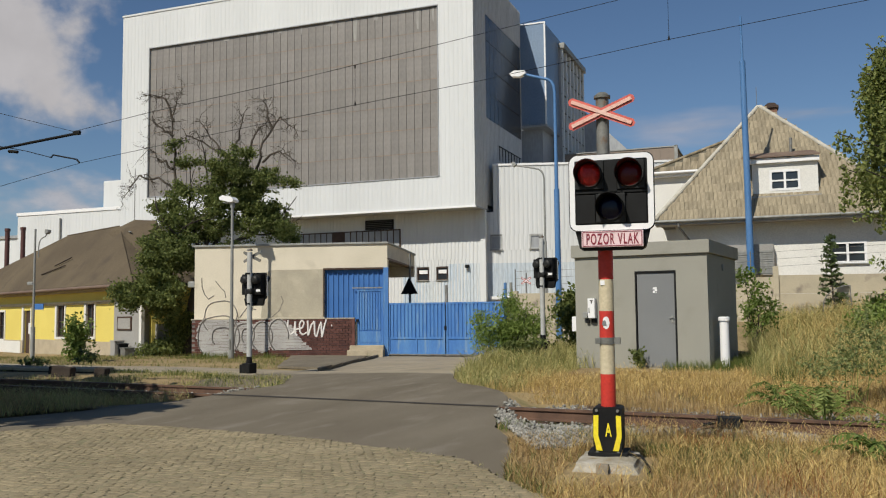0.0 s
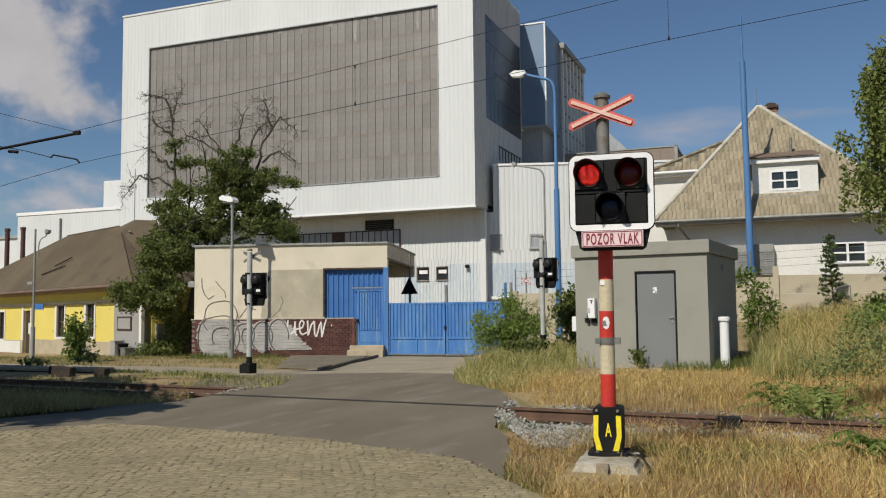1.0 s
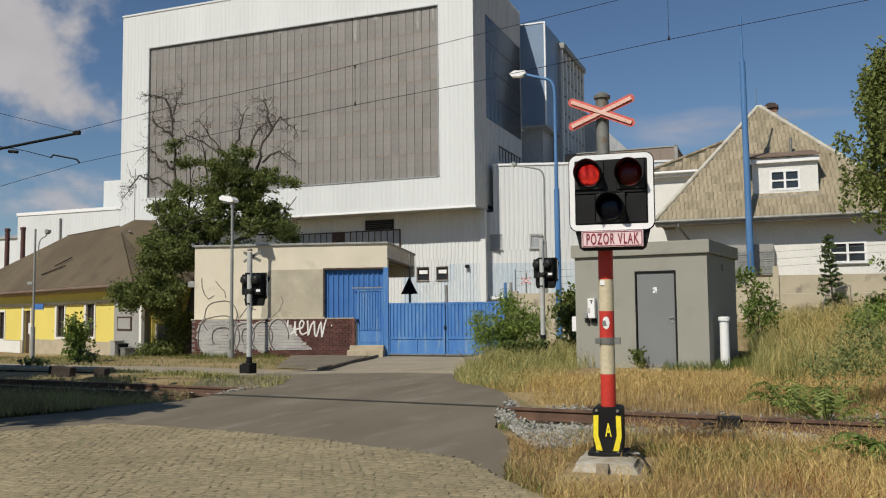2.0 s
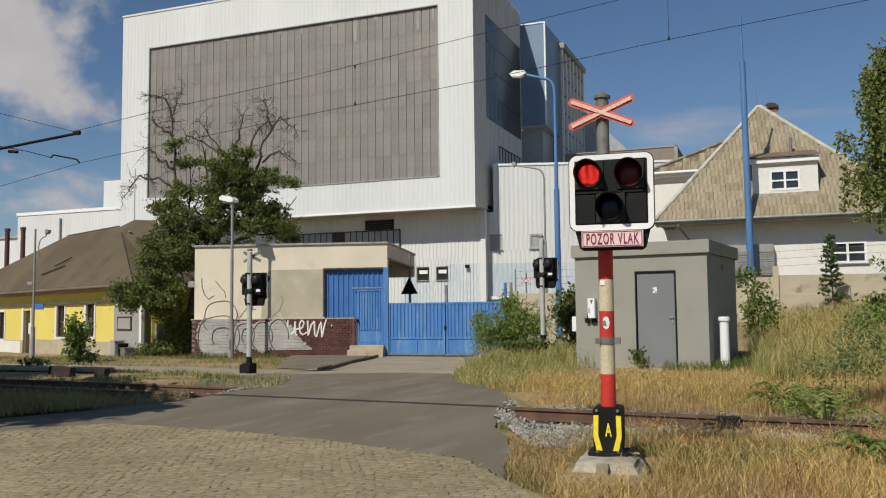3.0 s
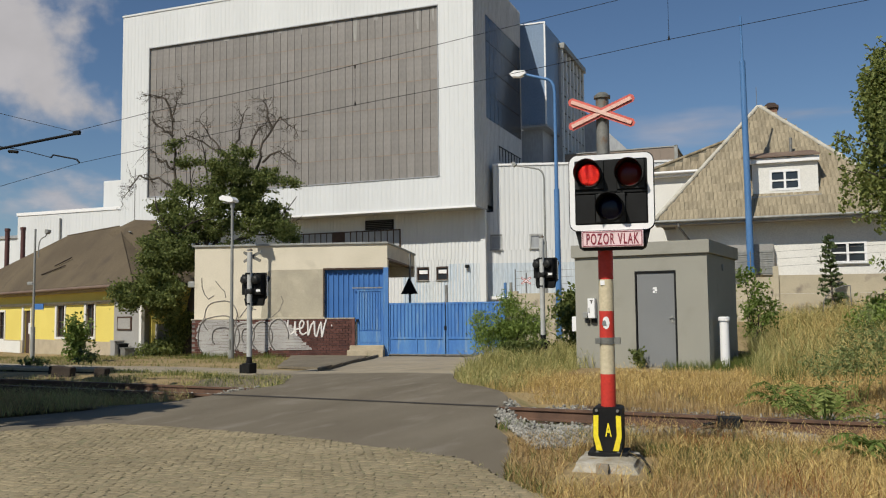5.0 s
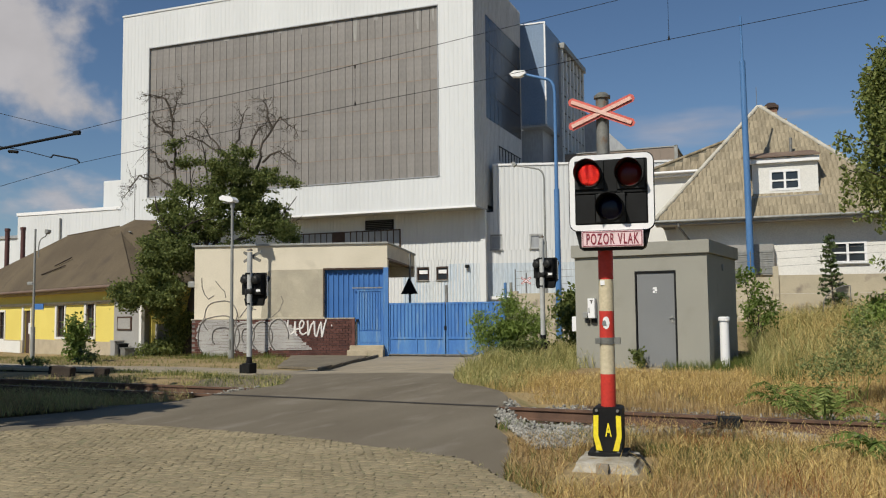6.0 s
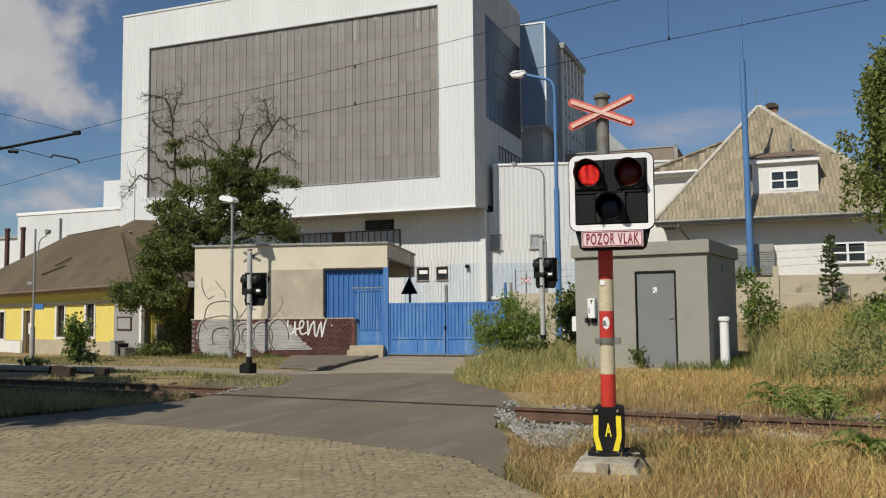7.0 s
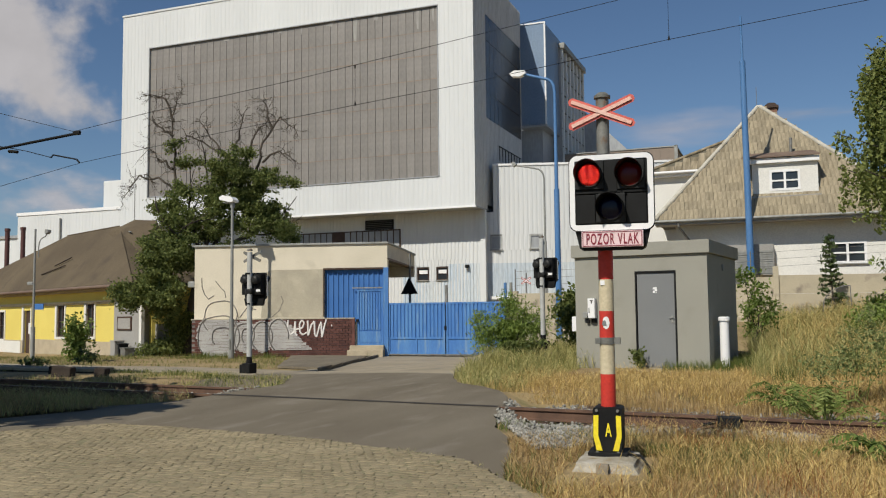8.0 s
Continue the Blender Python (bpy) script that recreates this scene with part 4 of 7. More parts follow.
def saltire(parent, cz, half, ang, wide, y, mats, inner=True):
    x = part("warning_cross", B(), mats[0], parent, "red and white crossed warning boards")
    for k, s in enumerate((1, -1)):
        c, sn = math.cos(radians(ang * s)), math.sin(radians(ang * s))
        turn = lambda pts: [(px * c - pz * sn, cz + px * sn + pz * c) for px, pz in pts]
        h, w = half, wide
        yo = y - 0.006 * k
        part("cross_arm", plate(B(), turn([(-h + w * 0.6, -w), (h - w * 0.6, -w), (h, -w * 0.4), (h, w * 0.4), (h - w * 0.6, w), (-h + w * 0.6, w), (-h, w * 0.4), (-h, -w * 0.4)]), yo, yo + 0.005), mats[0], x)
        if inner:
            h, w = half - wide * 0.75, wide * 0.42
            part("arm_inset", plate(B(), turn([(-h, -w), (h, -w), (h, w), (-h, w)]), yo - 0.014, yo - 0.001), mats[1], x)
    return x


def letters(parent, text, x, y, z, size, material, name="letter"):
    """Raised letters that face -y, one mesh for each."""
    cu = bpy.data.curves.new("writing", 'FONT')
    cu.body, cu.size, cu.align_x, cu.extrude = text, size, 'CENTER', 0.002
    cu.space_character, cu.offset = 1.22, size * 0.02
    tmp = new("writing", cu)
    me = bpy.data.meshes.new_from_object(tmp.evaluated_get(bpy.context.evaluated_depsgraph_get()))
    bpy.data.objects.remove(tmp)
    me.transform(Matrix.Translation((x, y, z)) @ Matrix.Rotation(radians(90), 4, 'X') @ Matrix.Diagonal((0.64, 1.34, 1, 1)))
    me.materials.clear()
    me.materials.append(material)
    ob = new(name, me)
    ob.parent = parent
    return ob


SHUTTERS = []


def crossing_signal(m, cross=True, lit=True, label="", banded=True):
    s = thing("crossing_signal", label, "railway signal", m, group="level crossing signals")
    # pole
    if banded:
        bands = ((0.40, 0.683, RED_PAINT), (0.683, 1.0, OFFWHITE), (1.0, 1.24, RED_PAINT), (1.24, 1.52, OFFWHITE), (1.52, 1.90, RED_PAINT), (1.90, 3.165, OLD_STEEL))
    else:
        bands = ((0.0, 3.12, PALE_STEEL),)
    for a, b, mt in bands:
        part("pole_band" if banded else "pole", rod(B(), (0, 0, a), (0, 0, b), 0.066 if mt is not OLD_STEEL else 0.058, n=24), mt, s)
    part("pole_cap", rod(rod(B(), (0, 0, 3.155), (0, 0, 3.18), 0.074, n=20), (0, 0, 3.18), (0, 0, 3.207), 0.072, 0.04, 20), OLD_STEEL, s)
    if cross:
        saltire(s, 3.011, 0.315, 23, 0.038, -0.085, (RED_FADED, PINK_FADED) if banded else (OLD_STEEL, OLD_STEEL), banded)
    part("cross_clamp", box(B(), -0.045, 0.045, -0.085, -0.03, 2.97, 3.03), OLD_STEEL, s)
    # signal head
    cx = 0.091 if banded else 0.02
    x0, x1, z0, z1 = cx - 0.358, cx + 0.358, 1.939, 2.599
    yb = -0.28
    h = part("signal_head", plate(B(), rounded(x0 - 0.008, x1 + 0.008, z0 - 0.008, z1 + 0.008, 0.075), yb + 0.012, yb + 0.03), BLACK, s, "black signal head with white border")
    # border ring
    ring = B()
    o, i = rounded(x0, x1, z0, z1, 0.07), rounded(x0 + 0.046, x1 - 0.048, z0 + 0.050, z1 - 0.046, 0.012)
    vo = [[ring.verts.new((x, y, z)) for x, z in o] for y in (yb, yb + 0.012)]
    vi = [[ring.verts.new((x, y, z)) for x, z in i] for y in (yb, yb + 0.012)]
    for k in range(len(o)):
        j = (k + 1) % len(o)
        ring.faces.new((vo[0][k], vo[0][j], vi[0][j], vi[0][k]))
        ring.faces.new((vo[0][j], vo[0][k], vo[1][k], vo[1][j]))
        ring.faces.new((vi[0][k], vi[0][j], vi[1][j], vi[1][k]))
    part("border", ring, WHITE_PAINT, h, "white rounded border")
    part("housing", plate(B(), [(x0 + 0.06, z0 + 0.04), (x1 - 0.06, z0 + 0.04), (x1 - 0.06, z1 - 0.05), (x0 + 0.06, z1 - 0.05)], yb + 0.031, yb + 0.05), BLACK, h)
    part("lamp_box", box(B(), x0 + 0.05, x1 - 0.05, yb + 0.05, -0.075, 2.05, 2.57, 0.01), BLACK, h)
    part("skirt", plate(B(), [(x0 + 0.035, z0 + 0.02), (x0 + 0.075, 1.79), (x0 + 0.105, 1.768), (x1 - 0.105, 1.768), (x1 - 0.075, 1.79), (x1 - 0.035, z0 + 0.02)], yb + 0.034, yb + 0.10), BLACK, h)
    part("centre_rib", box(B(), cx - 0.055, cx + 0.055, yb - 0.02, yb + 0.012, 2.27, 2.545, 0.005), BLACK, h)
    part("cross_rib", box(B(), x0 + 0.055, x1 - 0.055, yb - 0.015, yb + 0.012, 2.262, 2.277), BLACK, h)
    for px in (x0 + 0.06, x1 - 0.22):
        part("blank_cover", box(B(), px, px + 0.16, yb - 0.005, yb + 0.012, 2.0, 2.25, 0.004), BLACK, h)
    for px, pz, gl, cup in ((cx - 0.186, 2.424, RED_GLASS, LAMP_CUP), (cx + 0.160, 2.416, RED_GLASS, LAMP_CUP), (cx - 0.006, 2.132, BLUE_GLASS, BLUE_CUP)):
        part("lamp_plate", box(B(), px - 0.125, px + 0.125, yb - 0.012, yb + 0.006, pz - 0.125, pz + 0.125, 0.004), BLACK_PLATE, h)
        lamp = part("lamp", hood(B(), px, pz, 0.118, yb - 0.012, yb - 0.20, -60, 240), BLACK, h)
        part("lens_ring", tube(B(), [(px + 0.106 * math.cos(a), yb - 0.02, pz + 0.106 * math.sin(a)) for a in [2 * math.pi * i / 24 for i in range(25)]], 0.008, 6), BLACK, lamp)
        cupm = B()
        disc(cupm, px, yb - 0.013, pz, 0.102)
        part("lamp_cup", cupm, cup, lamp)
        lens = B()
        for q in range(6):
            r0, r1 = 0.1 * q / 6, 0.1 * (q + 1) / 6
            for k in range(24):
                a, b = 2 * math.pi * k / 24, 2 * math.pi * (k + 1) / 24
                dome = lambda r: yb - 0.045 - 0.03 * math.sqrt(max(0, 1 - (r / 0.11) ** 2))
                lens.faces.new([lens.verts.new((px + r * math.cos(t), dome(r), pz + r * math.sin(t))) for r, t in ((r0, a), (r1, a), (r1, b), (r0, b)) if r > 0 or t == a])
        bmesh.ops.remove_doubles(lens, verts=lens.verts, dist=0.0002)
        part("lens", lens, gl, lamp, "red signal lens" if gl is RED_GLASS else "dark blue signal lens", smooth=True).visible_shadow = False
        if lit and gl is RED_GLASS:
            rf = B()
            disc(rf, px, yb - 0.018, pz, 0.092, 24, yb - 0.014)
            c, sn = math.cos(radians(31)), math.sin(radians(31))
            for k in range(-6, 7):
                zc = k * 0.0135
                hw = math.sqrt(max(0.0, 0.088 ** 2 - zc ** 2))
                x = -hw + random.uniform(0, 0.02)
                while x < hw - 0.012:
                    e = min(hw, x + random.uniform(0.025, 0.08))
                    j = random.uniform(0.003, 0.0068)
                    o = zc + random.uniform(-0.003, 0.003)
                    pts = [(x, o - 0.001), ((x + e) / 2, o - j), (e, o - 0.001), (e, o + 0.001), ((x + e) / 2, o + j), (x, o + 0.001)]
                    plate(rf, [(px + p * c - q * sn, pz + p * sn + q * c) for p, q in pts], yb - 0.020, yb - 0.018, 1)
                    x = e + random.uniform(0.006, 0.03)
            part("reflector", rf, (LAMP_GLOW, LAMP_HOT), lamp, "glowing streaked lamp reflector")
            # fixed and sliding slats are added to dim the glow, in place of switching
            added_grille, slats = B(), B()
            for k in range(-17, 18):
                hw = math.sqrt(max(0.0004, 0.103 ** 2 - (k * 0.006) ** 2))
                box(added_grille, px - hw, px + hw, yb - 0.0235, yb - 0.0225, pz + k * 0.006 - 0.003, pz + k * 0.006)
                box(slats, -hw, hw, -0.0005, 0.0005, k * 0.006 - 0.0034, k * 0.006 + 0.0004)
            part("added_grille", added_grille, LAMP_CUP, lamp)
            SHUTTERS.append((part("shutter", slats, LAMP_CUP, lamp, "sliding slatted shutter added to switch the lamp glow"), Vector((px, yb - 0.0255, pz))))
    # name plate
    np_ = part("name_plate", plate(B(), rounded(cx - 0.258, cx + 0.264, 1.794, 1.932, 0.006, 2), yb - 0.02, yb + 0.03), PINK_PLATE, s, "faded pink plate lettered POZOR VLAK")
    if lit:
        fr = B()
        for a, b, c, d in ((-0.250, 0.256, 1.920, 1.926), (-0.250, 0.256, 1.800, 1.806), (-0.250, -0.244, 1.806, 1.920), (0.250, 0.256, 1.806, 1.920)):
            box(fr, cx + a, cx + b, yb - 0.024, yb - 0.02, c, d)
        part("plate_line", fr, PLATE_RED, np_)
        letters(np_, "POZOR VLAK", cx + 0.003, yb - 0.022, 1.818, 0.098, PLATE_RED, "lettering")
    for z in (2.56, 1.80):
        part("head_bracket", box(B(), -0.05, 0.09, yb + 0.04, 0.07, z, z + 0.04), BLACK, s)
    if not banded:
        for px, pz in ((cx - 0.186, 2.42), (cx + 0.16, 2.42), (cx - 0.006, 2.13)):
            part("lamp_housing", rod(rod(B(), (px, -0.08, pz), (px, 0.04, pz), 0.115, 0.105, 18), (px, 0.04, pz), (px, 0.07, pz), 0.105, 0.06, 18), BLACK_PLATE, h)
        part("border_edge", box(box(B(), x0 - 0.012, x0 - 0.008, yb, yb + 0.03, z0 + 0.07, z1 - 0.07), x1 + 0.008, x1 + 0.012, yb, yb + 0.03, z0 + 0.07, z1 - 0.07), WHITE_PAINT, h)
    if banded:
        part("clamp", rod(B(), (0, 0, 0.945), (0, 0, 1.005), 0.072, n=20), OLD_STEEL, s)
        part("clamp_lug", box(B(), 0.05, 0.115, -0.03, 0.03, 0.945, 1.005, 0.004), OLD_STEEL, s)
        part("clamp_lug", box(B(), -0.10, -0.05, -0.06, 0.0, 0.95, 1.0, 0.004), OLD_STEEL, s)
        st = B()
        for i in range(8):
            a, b = radians(-118 + i * 7), radians(-118 + (i + 1) * 7)
            pa, pb = (i / 8) * 2 - 1, ((i + 1) / 8) * 2 - 1
            ha, hb = 0.055 * math.sqrt(max(0.0, 1 - pa * pa)), 0.055 * math.sqrt(max(0.0, 1 - pb * pb))
            v = [(0.068 * math.cos(a), 0.068 * math.sin(a), 1.135 - ha), (0.068 * math.cos(b), 0.068 * math.sin(b), 1.135 - hb), (0.068 * math.cos(b), 0.068 * math.sin(b), 1.135 + hb), (0.068 * math.cos(a), 0.068 * math.sin(a), 1.135 + ha)]
            st.faces.new([st.verts.new(p) for p in v])
        part("sticker", st, WHITE_PAINT, s, "round white sticker with a dark mark")
        part("sticker_mark", plate(B(), [(-0.035, 1.115), (0.005, 1.11), (0.0, 1.15), (-0.012, 1.16), (-0.03, 1.148)], -0.0725, -0.066), CAB_DOOR, s)
        part("sticker", box(B(), -0.042, -0.005, -0.069, -0.06, 1.47, 1.51), WHITE_PAINT, s)
        # foot guard
        g = part("foot_guard", plate(B(), [(-0.115, 0.0), (0.115, 0.0), (0.125, 0.1), (0.125, 0.385), (0.10, 0.40), (-0.10, 0.40), (-0.125, 0.385), (-0.125, 0.1)], -0.13, 0.13), BLACK, s, "black foot guard with yellow bent stripes")
        for q in (1, -1):
            part("yellow_stripe", plate(B(), [(q * a, b) for a, b in ((0.075, 0.335), (0.118, 0.33), (0.122, 0.15), (0.095, 0.03), (0.045, 0.03), (0.08, 0.16))][::q], -0.136, -0.13), YELLOW, g)
        letters(g, "A", 0.008, -0.132, 0.155, 0.12, YELLOW, "letter")
        for q in (-0.09, 0.09):
            for z in (0.015, 0.375):
                part("bolt", rod(B(), (q, -0.13, z), (q, -0.15, z), 0.013, n=8), OLD_STEEL, g)
        part("base_flange", box(B(), -0.17, 0.17, -0.16, 0.16, -0.02, 0.015, 0.004), BLACK, s)
    else:
        part("foot", box(B(), -0.13, 0.13, -0.14, 0.14, 0.0, 0.34, 0.03), BLACK, s, "black steel foot")
        part("cable_head", rod(B(), (0.2, 0, 0.0), (0.2, 0, 0.3), 0.09, n=12), BLACK, s)
        part("foot_collar", rod(B(), (0.0, 0, 0.34), (0, 0, 0.5), 0.08, 0.07, 12), BLACK, s)
        part("base_slab", box(B(), -0.3, 0.3, -0.25, 0.25, -0.1, 0.02, 0.01), PLINTH_CONC, s)
        part("data_plate", box(B(), -0.28, -0.15, -0.074, -0.066, 2.12, 2.18), WHITE_PAINT, s)
    return s


BLACK_PLATE = surf("sunlit_black_plate", (0.024, 0.024, 0.023, 1), (0.018, 0.018, 0.017, 1), 4, 60, 0.5, 0.1, spec=0.2)
crossing_signal(pose(-1.272, 7.74, 0.07, 0.8, 0.27, 2.9), label="red and white banded crossing signal with flashing lamps on concrete")
crossing_signal(pose(-12.0, 18.7, -0.22, 0, 0, 171), lit=False, banded=False, label="grey level crossing signal seen from behind beside the footpath")
crossing_signal(pose(-5.5, 23.0, 0.2, 0, 0, 160), cross=False, lit=False, banded=False, label="grey level crossing signal seen from behind among weeds")


def signal_plinth():
    p = thing("signal_plinth", "crumbling patched concrete block under the crossing signal", "plinth", pose(-1.272, 7.6, -0.02, 0, 0, 3))
    bm = box(B(), -0.27, 0.32, -0.40, 0.36, -0.3, 0.075, 0.04)
    bmesh.ops.subdivide_edges(bm, edges=bm.edges[:], cuts=3, use_grid_fill=True)
    for v in bm.verts:
        if v.co.z > 0:
            v.co.x *= 0.84
            v.co.y *= 0.9
        v.co += Vector(noise.noise_vector(v.co * 6)) * 0.018
    part("block", bm, PLINTH_CONC, p)
    part("strip", box(B(), -0.045, 0.055, -0.43, -0.36, -0.25, 0.072, 0.01), CONCRETE, p)
    part("ledge", box(B(), -0.29, 0.29, -0.56, -0.40, -0.3, -0.03, 0.02), PLINTH_CONC, p)
    part("cable", tube(B(), [(0.17, 0.05, 0.09), (0.3, -0.1, 0.10), (0.38, -0.25, 0.02), (0.36, -0.4, -0.03)], 0.012, 6), BLACK, p)


signal_plinth()


# ------------------------------------------------------------------ track
def rail_line(v, u0, u1, label, z_top=0.0):
    r = thing("rail", label, "rail", kind="structure", group="rails of the line")
    prof = [(-0.062, -0.165), (0.062, -0.165), (0.062, -0.15), (0.012, -0.135), (0.010, -0.045), (0.035, -0.035), (0.035, -0.006), (0.028, 0.0), (-0.028, 0.0), (-0.035, -0.006), (-0.035, -0.035), (-0.010, -0.045), (-0.012, -0.135), (-0.062, -0.15)]
    bm = B()
    a = [bm.verts.new(track(u0, v + p, z_top + z)) for p, z in prof]
    b = [bm.verts.new(track(u1, v + p, z_top + z)) for p, z in prof]
    for i in range(len(prof)):
        j = (i + 1) % len(prof)
        bm.faces.new((a[i], b[i], b[j], a[j]))
    part("rail_profile", bm, RUST, r)
    bm = B()
    bm.faces.new([bm.verts.new(track(u, v + w, z_top + 0.002)) for u, w in ((u0, -0.026), (u1, -0.026), (u1, 0.026), (u0, 0.026))])
    part("running_face", bm, RAIL_TOP, r)
    return r


rail_line(0.0, -0.12, 30, "rusty near rail of the single track", 0.005)
rail_line(0.0, -45, -5.3, "rusty near rail of the single track", 0.005)
rail_line(1.5, 0.4, 30, "rusty far rail sunk in weeds", -0.15)
rail_line(1.5, -45, -5.3, "rusty far rail sunk in weeds", -0.03)
# the groove is a flat dark strip just above the asphalt
g = B()
for i in range(24):
    u0, u1 = -5.35 + i * 5.4 / 24, -5.35 + (i + 1) * 5.4 / 24
    g.faces.new([g.verts.new(Vector((p.x, p.y, terrain(p.x, p.y) + 0.006))) for p in (track(u0, -0.07), track(u1, -0.07), track(u1, 0.08), track(u0, 0.08))])
solo("rail_groove", g, GROOVE, "flat dark strip along the rail groove across the asphalt", "rail groove", kind="structure")


def rail_fittings():
    at = Matrix.Translation(track(2.95, 0, -0.06)) @ pose(0, 0, 0, 0, 0, -7)
    c = thing("rail_clamp", "dark steel clamp box bolted to the near rail", "rail clamp", at)
    part("body", box(B(), -0.13, 0.15, -0.16, -0.02, -0.07, 0.075, 0.012), BLACK, c)
    part("lever", rod(B(), (-0.12, -0.1, 0.0), (-0.3, -0.12, -0.04), 0.02, n=8), BLACK, c)
    s = solo("concrete_slab", box(B(), -0.28, 0.28, -0.11, 0.11, -0.1, 0.02, 0.012), PLINTH_CONC, "pale broken concrete slab beside the rail", "slab", Matrix.Translation(track(2.85, -0.42, -0.16)) @ pose(0, 0, 0, 0, 0, -5))


rail_fittings()


def sleepers():
    for i in range(40):
        u = 0.6 + i * 0.65
        if u > 7:
            break
        s = solo("sleeper", box(B(), -0.13, 0.13, -0.6, 2.1, -0.16, 0.0, 0.015), BROWN_WOOD, "dark old timber sleeper under the rails", "sleeper", Matrix.Translation(track(u, 0, -0.165)) @ pose(0, 0, 0, 0, 0, -7), group="sleepers of the track")
    b = B()
    rng = random.Random(4)
    wedge = [(-3.25, 10.9), (-2.75, 9.6), (-2.05, 8.1), (-1.75, 8.2), (-1.3, 9.2), (-0.2, 10.2), (0.6, 10.7), (0.6, 11.2)]
    back = [(-3.75, 12.9), (-3.4, 11.75), (-0.4, 11.4), (-0.4, 12.3), (-2.4, 13.0)]
    for k in range(11200):
        if k >= 5200:
            while True:
                x, y = rng.uniform(-3.8, 0.8), rng.uniform(7.9, 11.3)
                y += 2.0 if k >= 9700 else 0.0
                if within(wedge if k < 9700 else back, x, y):
                    break
            q = Vector((x, y, 0)) - RAIL_0
            u, v = q.dot(TU), q.dot(TV)
        elif k < 3900:
            u = rng.uniform(0.0, 7.6) ** 1.0
            v = rng.uniform(-1.9 + 0.07 * u, 2.0)
        else:
            u, v = rng.uniform(-14, -5.2), rng.uniform(0.25, 1.5)
        p = track(u, v)
        if within(ROAD, p.x, p.y):
            continue
        r = rng.uniform(0.017, 0.035)
        c = Vector((p.x, p.y, terrain(p.x, p.y) + 0.0 + 0.02 + rng.uniform(-0.02, 0.02)))
        q = Euler((rng.uniform(0, 6), rng.uniform(0, 6), 0)).to_matrix()
        vs = [b.verts.new(c + q @ Vector((x * r * rng.uniform(0.7, 1.2), y * r * rng.uniform(0.7, 1.2), z * r * 0.8))) for x, y, z in ((1, 0, 0), (-1, 0, 0), (0, 1, 0), (0, -1, 0), (0, 0, 1), (0, 0, -1))]
        for f in ((0, 2, 4), (2, 1, 4), (1, 3, 4), (3, 0, 4), (2, 0, 5), (1, 2, 5), (3, 1, 5), (0, 3, 5)):
            b.faces.new([vs[i] for i in f])
    solo("ballast", b, BALLAST, "pale grey crushed stone ballast along the rails", "ballast", kind="stuff")


sleepers()


# ------------------------------------------------------------------ white house
def hip_roof(bm, x0, x1, y0, y1, z0, rx0, rx1, ry, rz):
    """Hip roof with ridge from rx0 to rx1 at ry, rz."""
    e = [bm.verts.new(p) for p in ((x0, y0, z0), (x1, y0, z0), (x1, y1, z0), (x0, y1, z0))]
    r = [bm.verts.new((rx0, ry, rz)), bm.verts.new((rx1, ry, rz))]
    for f in ((e[0], e[1], r[1], r[0]), (e[2], e[3], r[0], r[1]), (e[3], e[0], r[0]), (e[1], e[2], r[1]), (e[3], e[2], e[1], e[0])):
        bm.faces.new(f)
    return bm


